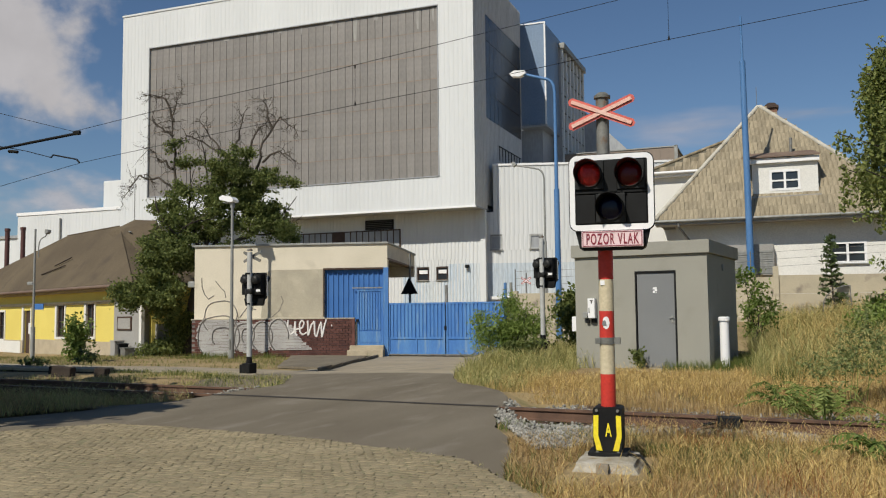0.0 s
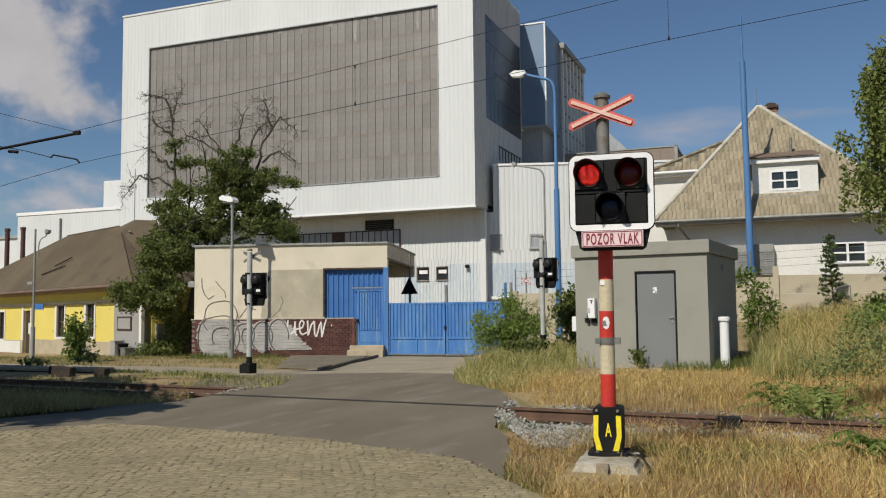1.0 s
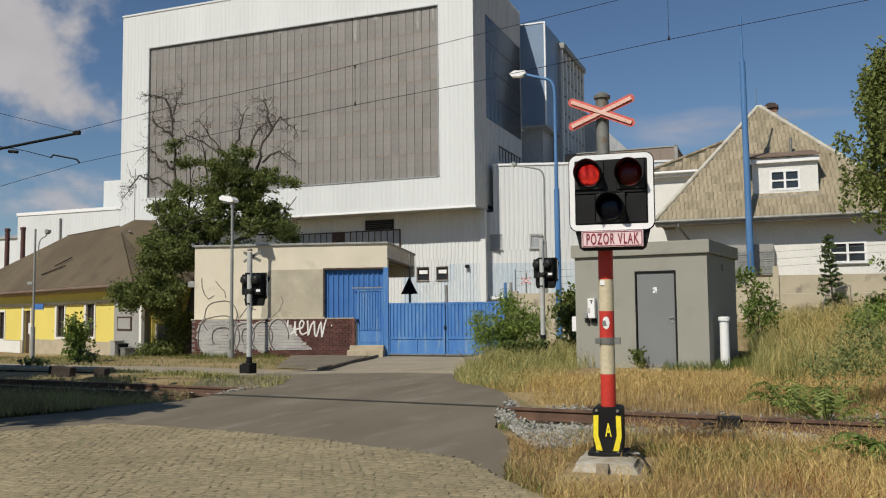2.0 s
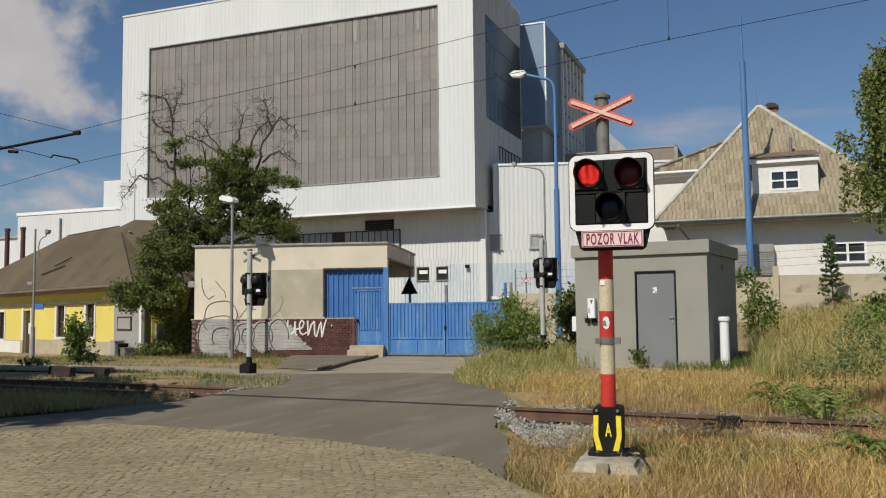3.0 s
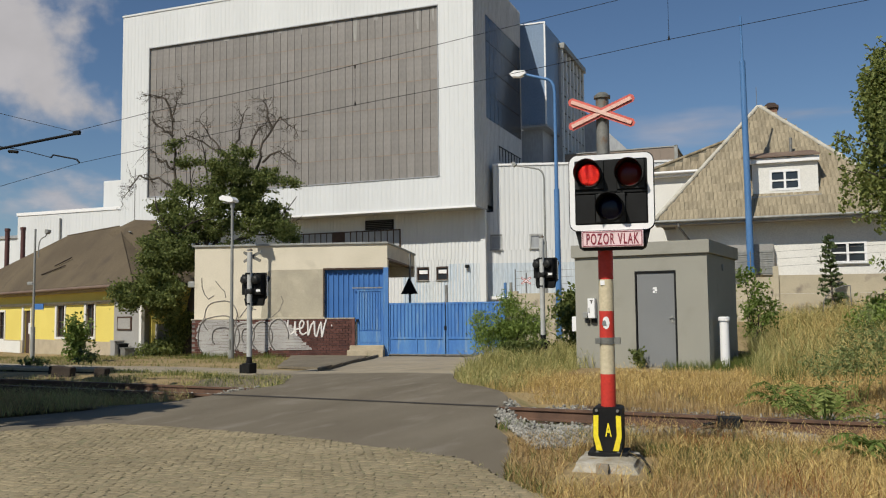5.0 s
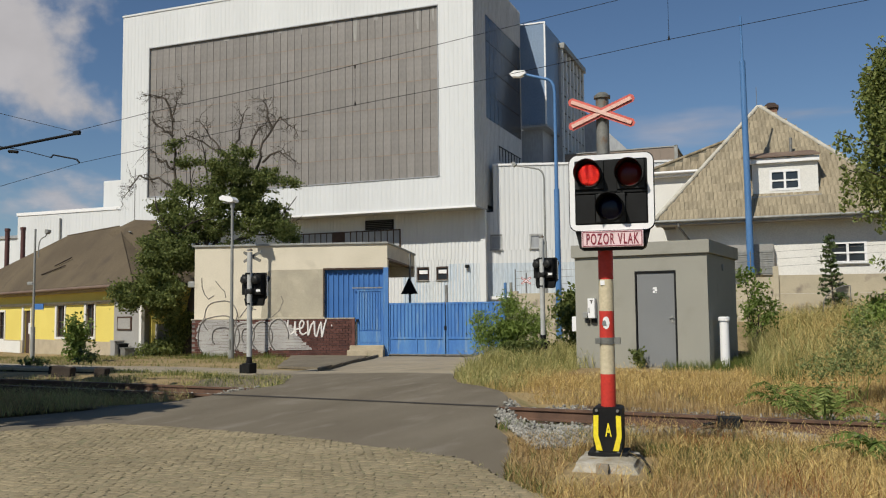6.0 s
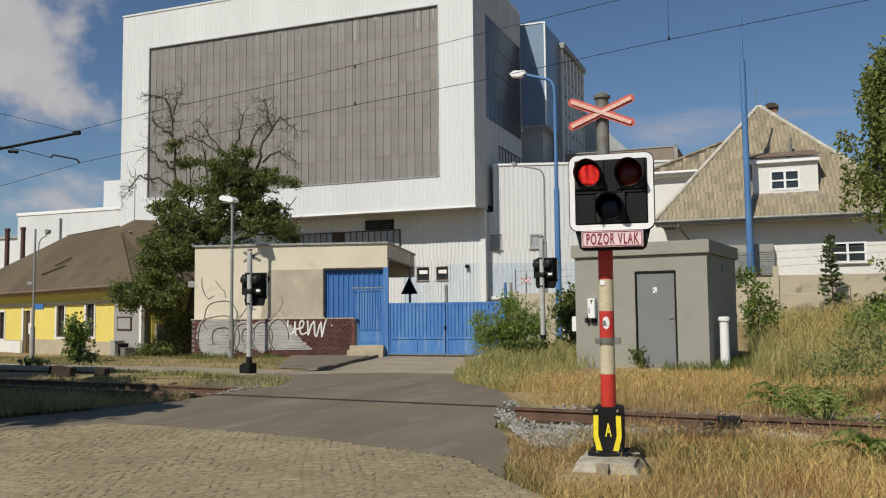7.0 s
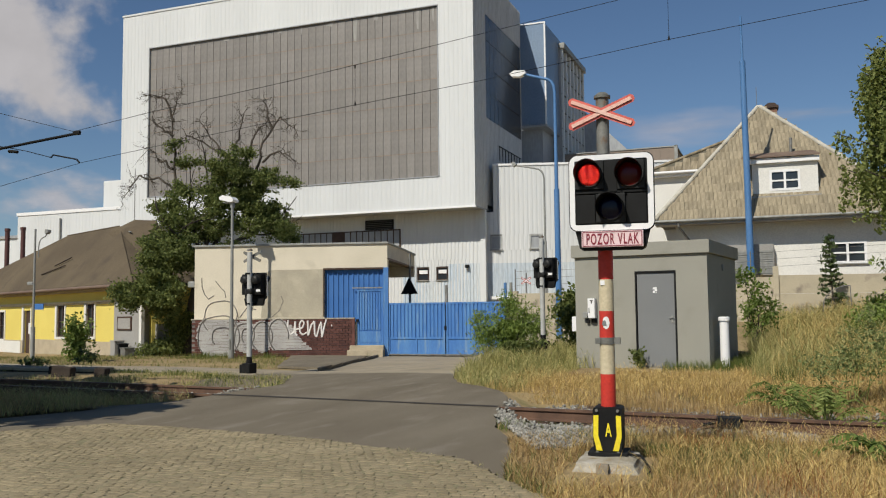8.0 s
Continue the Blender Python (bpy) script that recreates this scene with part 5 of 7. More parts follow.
def white_house():
    h = thing("white_house", "white rendered house with a steep grey-tiled hip roof and dormer", "house", pose(-3.87, 41.0, 0))
    W, Dp, ze = 10.7, 10.5, 5.5
    X0 = -0.5
    win = [(6.95, 8.5, 3.35, 4.32)]
    part("wall", holed_wall(B(), 0.35, W - 0.3, 0.3, ze - 0.15, 0.98, 1.28, win), WALL_WHITE, h)
    part("side_wall", box(B(), 0.35, 0.65, 1.28, Dp, 0.3, ze - 0.15), WALL_WHITE, h)
    part("side_wall", box(B(), W - 0.6, W - 0.3, 1.28, Dp, 0.3, ze - 0.15), WALL_WHITE, h)
    part("back_wall", box(B(), 0.65, W - 0.6, Dp - 0.3, Dp, 0.3, ze - 0.15), WALL_WHITE, h)
    rx0, rx1, ry, rz = 4.24, 4.36, 5.2, 11.6
    part("roof", hip_roof(B(), X0, W, 0, Dp, ze, rx0, rx1, ry, rz), SLATE_BED, h, "weathered grey-brown tiled hip roof")
    part("eaves_board", box(B(), X0, W, 0.0, 1.0, ze - 0.2, ze - 0.03), GREY_WALL, h)
    part("gutter", tube(B(), [(X0 - 0.05, -0.06, ze - 0.04), (W, -0.06, ze - 0.04)], 0.07), GALV, h)
    # tiles on the front slope
    roof = [o for o in h.children if o.name.startswith("roof")][0]
    rows = 14
    slope = math.atan2(rz - ze, ry)
    ln = math.hypot(rz - ze, ry) / rows
    tw = 0.385
    bm = B()
    box(bm, 0.006, tw - 0.006, -0.02, ln + 0.03, 0.0, 0.034)
    me = mesh_of(bm, "tile", SLATE)
    rest = B()
    made = 0
    for j in range(rows):
        f = j / rows
        a, b = X0 + (rx0 - X0) * f + 0.02, W + (rx1 - W) * f - 0.02
        x = a - (tw / 2 if j % 2 else 0)
        while x < b:
            lo, hi = max(x, a + 0.16), min(x + tw, b - 0.12)
            c = Vector((0, ry * f, ze + (rz - ze) * f + 0.012))
            if hi - lo > 0.1:
                if made < 300 and hi - lo > tw - 0.01:
                    ob = part("tile", me, None, roof)
                    ob.matrix_basis = Matrix.Translation((lo, c.y, c.z + random.uniform(0, 0.012))) @ Matrix.Rotation(slope, 4, 'X') @ Matrix.Rotation(radians(random.uniform(1.4, 3.2)), 4, 'X') @ Matrix.Rotation(radians(random.uniform(-1.2, 1.2)), 4, 'Z')
                    made += 1
                else:
                    t = B()
                    box(t, lo + 0.006, hi - 0.006, -0.02, ln + 0.03, 0, 0.034)
                    t.transform(Matrix.Translation(c) @ Matrix.Rotation(slope + 0.02, 4, 'X'))
                    for fc in t.faces:
                        rest.faces.new([rest.verts.new(v.co) for v in fc.verts])
                    t.free()
            x += tw
    # side slope, facing the camera's left
    for j in range(rows):
        f = j / rows
        y0, y1 = ry * f, Dp + (ry - Dp) * f
        y = y0 + 0.22
        ls = math.atan2(rz - ze, rx0 - X0)
        l2 = math.hypot(rz - ze, rx0 - X0) / rows
        while y < y1 - 0.2:
            t = B()
            box(t, -min(tw, y1 - y) + 0.006, -0.006, -0.02, l2 + 0.03, 0, 0.02)
            t.transform(Matrix.Translation((X0 + (rx0 - X0) * f, y, ze + (rz - ze) * f + 0.012)) @ Matrix.Rotation(radians(-90), 4, 'Z') @ Matrix.Rotation(ls, 4, 'X'))
            for fc in t.faces:
                rest.faces.new([rest.verts.new(v.co) for v in fc.verts])
            t.free()
            y += tw
    tagged(part("tile_field", rest, SLATE_I, roof), kind="stuff")
    rd = B()
    for a, b in (((X0, 0, ze), (rx0, ry, rz)), ((W, 0, ze), (rx1, ry, rz)), ((rx0, ry, rz), (rx1, ry, rz))):
        tube(rd, [Vector(a) + Vector((0, 0, 0.06)), Vector(b) + Vector((0, 0, 0.06))], 0.105, 10)
    part("ridge_tile", rd, RIDGE_PALE, roof, "pale half-round ridge tiles")
    # dormer
    d = part("dormer", holed_wall(B(), 3.85, 6.65, 6.45, 8.05, 0.9, 1.05, [(4.6, 5.9, 6.75, 7.7)]), WALL_WHITE, h, "white dormer with flat roof")
    part("cheek", plate(B(), [(3.85, 6.5), (3.85, 8.05), (3.95, 8.05), (3.95, 6.5)], 1.05, 3.2), WALL_WHITE, d)
    part("cheek", plate(B(), [(6.55, 6.5), (6.55, 8.05), (6.65, 8.05), (6.65, 6.5)], 1.05, 3.2), WALL_WHITE, d)
    part("fascia", box(B(), 3.7, 6.72, 0.72, 0.9, 8.02, 8.25, 0.01), WHITE_PAINT, d)
    t = B()
    v = [t.verts.new(p) for p in ((3.4, 0.62, 8.26), (6.75, 0.62, 8.26), (6.5, 3.3, 8.9), (3.6, 3.3, 8.9), (3.4, 0.62, 8.33), (6.75, 0.62, 8.33), (6.5, 3.3, 8.97), (3.6, 3.3, 8.97))]
    for f in ((0, 1, 5, 4), (1, 2, 6, 5), (2, 3, 7, 6), (3, 0, 4, 7), (4, 5, 6, 7), (3, 2, 1, 0)):
        t.faces.new([v[i] for i in f])
    part("dormer_roof", t, BROWN_METAL, d)
    part("apron_flashing", plate(B(), [(3.7, 6.38), (6.75, 6.38), (6.75, 6.5), (3.7, 6.5)], 0.72, 0.92), GREY_WALL, d)
    window_part(d, 4.6, 5.9, 6.75, 7.7, 0.9, WHITE_PAINT, 2, 2, 0.1, 0.12, sill=False)
    a, b, c, e = win[0]
    window_part(h, a, b, c, e, 0.98, WHITE_PAINT, 2, 2, 0.1, 0.15)
    ch = part("chimney", box(B(), 4.62, 5.19, 6.2, 6.9, 9.8, 11.78, 0.02), CHIMNEY, h, "orange brick chimney with dark hood")
    part("chimney_hood", plate(B(), [(4.54, 11.78), (5.27, 11.78), (5.27, 11.86), (5.05, 12.02), (4.76, 12.04), (4.54, 11.86)], 6.1, 7.0), BROWN_WOOD, ch)
    part("vent_pipe", tube(B(), [(5.6, 2.4, 8.2), (5.62, 2.4, 9.42)], 0.07), OLD_STEEL, h)
    part("aerial", tube(B(), [(4.2, 5.2, 11.5), (4.2, 5.2, 12.7)], 0.014, 5), OLD_STEEL, h)
    # lean-to with grey shutters at the wall
    part("shutter_box", box(B(), 2.4, 4.65, 0.53, 0.975, 2.9, 4.3, 0.01), GREY_WALL, h, "grey slatted roller shutter housing")
    for i in range(10):
        part("shutter_slat", box(B(), 2.45, 4.6, 0.5, 0.53, 2.98 + i * 0.105, 3.06 + i * 0.105), GALV, h)
    part("downpipe", tube(B(), [(0.55, -0.02, ze - 0.1), (0.58, 0.0, ze - 0.32), (0.95, 0.92, ze - 0.85), (0.95, 0.92, 0.6)], 0.05), OLD_STEEL, h)
    # lower wing
    w = thing("house_wing", "white rendered side wing with a shallow tiled roof", "house", pose(-6.4, 45.5, 0))
    part("wall", box(B(), 0, 4.6, 0, 6, 0.3, 8.25), WALL_WHITE, w)
    part("roof", hip_roof(B(), 1.2, 8.6, -0.35, 7.5, 8.45, 5.2, 6.0, 2.2, 10.3), SLATE_BED, w, "tiled roof")
    part("gutter", tube(B(), [(0.8, -0.4, 8.4), (4.1, -0.4, 8.4)], 0.08), WHITE_PAINT, w)
    part("eaves", box(B(), 0.9, 4.3, -0.3, 0, 8.2, 8.38), WHITE_PAINT, w)
    wr = [o for o in w.children if o.name.startswith("roof")][0]
    tiles = B()
    tube(tiles, [(1.2, -0.35, 8.5), (5.2, 2.2, 10.34)], 0.09, 8)
    n, run, rise = 7, 2.55, 1.85
    for j in range(n):
        f = j / n
        x = 1.3 + 4.0 * (j + 1) / n + (0.19 if j % 2 else 0)
        while x < 8.0 - 2.2 * f:
            t = box(B(), 0.012, 0.373, -0.02, math.hypot(run, rise) / n + 0.03, 0, 0.03)
            t.transform(Matrix.Translation((x, -0.35 + run * f, 8.46 + rise * f)) @ Matrix.Rotation(math.atan2(rise, run) + radians(random.uniform(0.8, 2.4)), 4, 'X'))
            for fc in t.faces:
                tiles.faces.new([tiles.verts.new(v.co) for v in fc.verts])
            t.free()
            x += 0.385
    tagged(part("tile_field", tiles, SLATE_I, wr), kind="stuff")


SLATE_I = surf("fibre_cement_slate_field", (0.33, 0.275, 0.19, 1), (0.17, 0.14, 0.09, 1), 1.6, 30, 0.92, 0.4, island=0.14, c=(0.13, 0.105, 0.07, 1), stretch=(3.2, 0.35, 0.35))
white_house()


def yard_fence():
    f = thing("concrete_fence", "weathered beige concrete panel fence with posts and wires", "fence")
    pts = [Vector((-9.9, 36.4, 0)), Vector((-6.8, 36.55, 0)), Vector((-3.6, 36.8, 0)), Vector((-0.2, 37.2, 0)), Vector((0.74, 37.4, 0)), Vector((5.6, 38.2, 0)), Vector((9.2, 38.8, 0)), Vector((13, 39.2, 0))]
    tops = (2.15, 2.2, 2.4, 2.65, 2.72, 2.95, 3.1, 3.15)
    for i in range(len(pts) - 1):
        a, b = pts[i], pts[i + 1]
        L = (b - a).length
        ang = math.degrees(math.atan2((b - a).y, (b - a).x))
        for j in range(4):
            h = (tops[i] + 0.3) / 4
            ob = part("panel", box(B(), 0.03, L - 0.03, -0.03, 0.03, 0.0, h - 0.008, 0.006), FENCE_CONC, f)
            ob.matrix_basis = Matrix.Translation((a.x, a.y, -0.3 + j * h)) @ pose(0, 0, 0, 0, 0, ang)
        p = part("post", box(B(), -0.11, 0.11, -0.11, 0.11, -0.3, tops[i] + (0.35 if i == 4 else 0.1), 0.015), FENCE_CONC, f)
        p.location = (a.x, a.y, 0)
        rod_ = part("wire_arm", rod(B(), (0, 0, tops[i]), (0, 0, tops[i] + 1.05), 0.025, n=6), OLD_STEEL, f)
        rod_.location = (a.x, a.y, 0)
    w = B()
    for k in range(3):
        tube(w, [(p.x, p.y, t + 0.35 + 0.3 * k) for p, t in zip(pts, tops)], 0.006, 4)
    part("wire", w, OLD_STEEL, f)
    s = thing("bent_rail", "thin curved steel handrail among the weeds", "handrail", pose(2.2, 33.5, 0.6))
    part("bar", tube(B(), [(0, 0, 0)] + [(0.0 + 1.0 * (1 - math.cos(radians(a))) * 0.9, 0, 0.8 + 0.75 * math.sin(radians(a))) for a in range(0, 91, 10)] + [(0.95, 0, 0.0)], 0.02, 6), OLD_STEEL, s)


yard_fence()


# ------------------------------------------------------------------ yellow house
def yellow_house():
    at = pose(-25.42, 31.185, -0.13, 0, 0, -25.5) @ Matrix.Scale(1.1, 4)
    h = thing("yellow_house", "long low yellow house with a big brown felt roof", "house", at)
    L, ze, Dp = -25.0, 2.55, 4.2
    wins = [(-5.62, -4.72, 0.45, 1.9), (-9.05, -8.1, 0.4, 1.87), (-17.3, -16.4, 0.2, 1.64)]
    door = (-13.5, -12.5, -0.5, 1.68)
    part("wall", holed_wall(B(), L, -2.58, -0.9, ze, 0, 0.35, wins + [door]), YELLOW_WALL, h)
    part("grey_bay", box(B(), -2.58, -0.2, -0.08, 0.35, -0.7, ze), GREY_WALL, h, "grey rendered end bay")
    part("gable_wall", box(B(), -0.3, 0, 0.35, Dp, -0.7, ze), YELLOW_WALL, h, "yellow end wall in shade")
    part("back_wall", box(B(), L, -0.3, Dp - 0.3, Dp, -0.9, ze), YELLOW_WALL, h)
    part("plinth", box(box(B(), L, door[0], -0.06, 0, -0.9, 0.17), door[1], -2.58, -0.06, 0, -0.9, 0.25), SANDSTONE, h, "sandstone-coloured plinth")
    part("cornice", box(B(), L, -2.58, -0.10, 0, 1.96, 2.03, 0.01), OFFWHITE, h, "pale moulded cornice")
    part("eaves_cornice", box(B(), L, 0, -0.18, 0, ze - 0.14, ze, 0.02), SANDSTONE, h)
    for i in range(88):
        part("dentil", box(B(), L + i * 0.25, L + i * 0.25 + 0.13, -0.085, 0, 1.88, 1.96), OFFWHITE, h)
    part("frieze", box(B(), L, -2.58, -0.03, 0, 2.03, ze - 0.2), YELLOW_WALL, h)
    for a, b, c, d in wins:
        sr = B()
        box(sr, a - 0.2, a, -0.05, 0.05, c - 0.1, d + 0.1)
        box(sr, b, b + 0.12, -0.05, 0.05, c - 0.1, d + 0.1)
        box(sr, a, b, -0.05, 0.05, d, d + 0.1)
        box(sr, a, b, -0.07, 0.05, c - 0.12, c)
        part("surround", sr, WALL_WHITE, h, "white window surround")
        window_part(h, a, b, c, d, 0.06, BROWN_WOOD, 2, 2, 0.06, 0.1, sill=False)
    part("surround", box(box(B(), door[0] - 0.25, door[0], -0.05, 0.05, -0.5, 1.9), door[1], door[1] + 0.1, -0.05, 0.05, -0.5, 1.9), WALL_WHITE, h)
    dr = part("door", box(B(), door[0], door[1], 0.1, 0.16, door[2], door[3]), BROWN_WOOD, h, "dark brown wooden door")
    part("door_panel", box(B(), door[0] + 0.1, door[1] - 0.1, 0.08, 0.1, -0.3, 0.5), BROWN_WOOD, dr)
    part("door_panel", box(B(), door[0] + 0.1, door[1] - 0.1, 0.08, 0.1, 0.65, 1.5), BROWN_WOOD, dr)
    part("notice", box(B(), -13.05, -12.85, 0.06, 0.08, 0.5, 1.05), WHITE_PAINT, dr)
    part("wall_patch", box(B(), -17.6, -13.8, -0.075, -0.06, -0.9, 0.12), WALL_WHITE, h)
    r = B()
    v = [r.verts.new(p) for p in ((L - 0.5, -0.6, ze), (0.25, -0.6, ze), (0.25, Dp + 0.4, ze), (L - 0.5, Dp + 0.4, ze), (-13.0, 1.9, 5.60), (-6.7, 1.9, 5.60), (L - 0.5, -0.6, ze + 0.12), (0.25, -0.6, ze + 0.12), (0.25, Dp + 0.4, ze + 0.12), (L - 0.5, Dp + 0.4, ze + 0.12))]
    for f in ((6, 7, 5, 4), (9, 6, 4), (7, 8, 5), (8, 9, 4, 5), (0, 1, 7, 6), (3, 2, 1, 0), (3, 0, 6, 9), (1, 2, 8, 7), (2, 3, 9, 8)):
        r.faces.new([v[i] for i in f])
    part("roof", r, ROOF_BROWN, h, "worn brown felt roof with torn strips")
    part("gutter", tube(B(), [(L, -0.68, ze + 0.02), (0.25, -0.68, ze + 0.02)], 0.07), BROWN_METAL, h)
    part("ridge_cap", tube(B(), [(-13.0, 1.9, 5.61), (-6.7, 1.9, 5.61), (0.25, -0.6, ze + 0.14)], 0.03), ROOF_BROWN, h)
    rt = B()
    v = [rt.verts.new(p) for p in ((-7.0, 1.5, 5.3), (-2.9, 1.1, 3.7), (-2.9, 3.0, 3.7), (-7.0, 3.0, 5.3), (-5.32, 2.0, 5.8), (-3.1, 2.0, 5.58))]
    for f in ((0, 1, 5, 4), (2, 3, 4, 5), (3, 0, 4), (1, 2, 5), (3, 2, 1, 0)):
        rt.faces.new([v[i] for i in f])
    part("ridge_post", rod(B(), (-5.0, 1.6, 5.2), (-4.55, 1.5, 5.15), 0.03, n=6), GALV, h)
    part("ridge_box", rt, ROOF_BROWN, h, "small brown roof over the ridge end")
    part("aerial", tube(B(), [(-5.32, 2.0, 5.7), (-5.32, 2.0, 8.2)], 0.018, 5), OLD_STEEL, h)
    for a, b in (((-10.3, 0.28, 3.83), (-8.9, 0.55, 4.18)), ((-11.2, -0.02, 3.43), (-8.9, 0.25, 3.79))):
        part("roof_strip", rod(B(), a, b, 0.03, n=6), OLD_TIMBER, h)
    part("poster_frame", box(B(), -2.2, -0.85, -0.12, -0.08, 0.75, 1.32, 0.01), BROWN_WOOD, h)
    part("poster", box(B(), -2.1, -0.95, -0.13, -0.12, 0.82, 1.25), GREY_WALL, h)
    part("meter_box", box(B(), 0.0, 0.2, 0.5, 1.0, 0.3, 1.0, 0.01), GREY_WALL, h)
    part("meter_box", box(B(), 0.0, 0.2, 1.9, 2.2, 0.3, 1.3, 0.01), GREY_WALL, h)
    part("dark_window", box(B(), -0.02, 0.03, 2.4, 3.1, 0.7, 1.3), BLACK, h)
    part("corner_strip", box(B(), -0.2, 0.02, -0.1, 0.03, -0.7, ze - 0.2), WALL_WHITE, h)
    part("ledge", box(B(), 0.0, 0.25, 0.35, Dp, 0.12, 0.22), GREY_WALL, h)
    for x, w, z, mt in ((-1.5, 0.42, 0.62, GREY_WALL), (-0.95, 0.14, 0.5, BLACK), (-0.55, 0.42, 0.35, OLD_STEEL)):
        solo("dustbin", box(box(B(), -w / 2, w / 2, -0.2, 0.2, 0, z, 0.03), -w / 2 - 0.02, w / 2 + 0.02, -0.22, 0.22, z, z + 0.05, 0.01), mt, "grey plastic bin beside the yellow house wall", "bin", at @ pose(x, -0.4, -0.32), group="bins by the house")


yellow_house()


# ------------------------------------------------------------------ posts, lamps, overhead line
def street_lamp():
    p = thing("street_lamp", "grey steel street lamp with a pale flat head", "street lamp", pose(-19.44, 29.02, -0.42))
    part("pole", rod(B(), (0, 0, -0.1), (0, 0, 1.6), 0.11, 0.10, 14), GALV, p)
    part("upper_pole", rod(B(), (0, 0, 1.6), (0, 0, 6.25), 0.068, 0.055, 14), GALV, p)
    part("door_plate", box(B(), -0.035, 0.035, -0.12, -0.1, 0.4, 0.8), OLD_STEEL, p)
    hd = part("lamp_head", plate(B(), [(-0.5, 6.42), (-0.46, 6.32), (0.0, 6.2), (0.14, 6.22), (0.16, 6.3), (0.05, 6.42), (-0.35, 6.5)], -0.2, 0.2), WHITE_PAINT, p, "pale flat lamp head")
    part("lamp_glass", box(B(), -0.36, 0.0, -0.15, 0.15, 6.19, 6.25, 0.02), GALV, hd)
    part("collar", rod(B(), (0, 0, 6.0), (0, 0, 6.22), 0.09, n=12), GALV, p)
    # yard lamps with curved arms
    def curved(x, y, z0, top, arm, r, mat, label, head):
        q = thing("yard_lamp", label, "street lamp", pose(x, y, z0))
        part("pole", rod(rod(B(), (0, 0, 0), (0, 0, top * 0.55), r, r * 0.9, 14), (0, 0, top * 0.55), (0, 0, top - 0.9), r * 0.62, r * 0.5, 14), mat, q)
        side = 1 if arm > 0 else -1
        c = [(0, 0, top - 0.9), (-0.03 * side, 0, top - 0.66), (-0.12 * side, 0, top - 0.46), (-0.27 * side, 0, top - 0.34), (-0.5 * side, 0, top - 0.27), (-arm, 0, top - 0.02)]
        part("arm", tube(B(), c, r * 0.5, 8), mat, q)
        part("lamp_head", plate(B(), [(-arm - head, top + 0.02), (-arm - head * 0.8, top - 0.1), (-arm - head * 0.2, top - 0.14), (-arm + 0.15, top - 0.02), (-arm + 0.1, top + 0.1), (-arm - head * 0.6, top + 0.14)], -0.14, 0.14), WHITE_PAINT if head > 0.3 else mat, q)
    curved(-7.35, 33.5, 0.3, 10.72, 1.3, 0.125, BLUE_POLE, "tall blue street lamp with a curved arm", 0.55)
    curved(-10.2, 43.5, 0.0, 9.1, 1.6, 0.09, GALV, "slim grey street lamp with a curved arm", 0.1)
    curved(-39.34, 39.0, -0.5, 6.80, -0.65, 0.06, GALV, "slim grey street lamp behind the yellow house", 0.1)
    m = thing("blue_mast", "tall thin blue steel mast behind the fence", "mast", pose(-0.2, 40.72, 0.3, 0, -0.25, 0))
    part("shaft", rod(rod(B(), (0, 0, 0), (0, 0, 12.3), 0.165, 0.125, 14), (0, 0, 12.3), (0, 0, 14.4), 0.06, 0.04, 12), BLUE_POLE, m)
    # thin post with a lamp by the yellow house
    n = thing("lamp_post", "thin grey post with a small side lamp", "post", pose(-23.26, 22.9, -0.2))
    part("pole", rod(rod(B(), (0, 0, 0), (0, 0, 1.2), 0.075, n=12), (0, 0, 1.2), (0, 0, 4.55), 0.045, 0.035, 12), GALV, n)
    part("side_lamp", box(B(), -0.26, 0.0, -0.07, 0.07, 2.62, 2.74, 0.03), GALV, n)
    part("sign", box(B(), 0.08, 0.45, -0.03, 0.0, 1.78, 1.98), BLUE_DARK, n)


street_lamp()


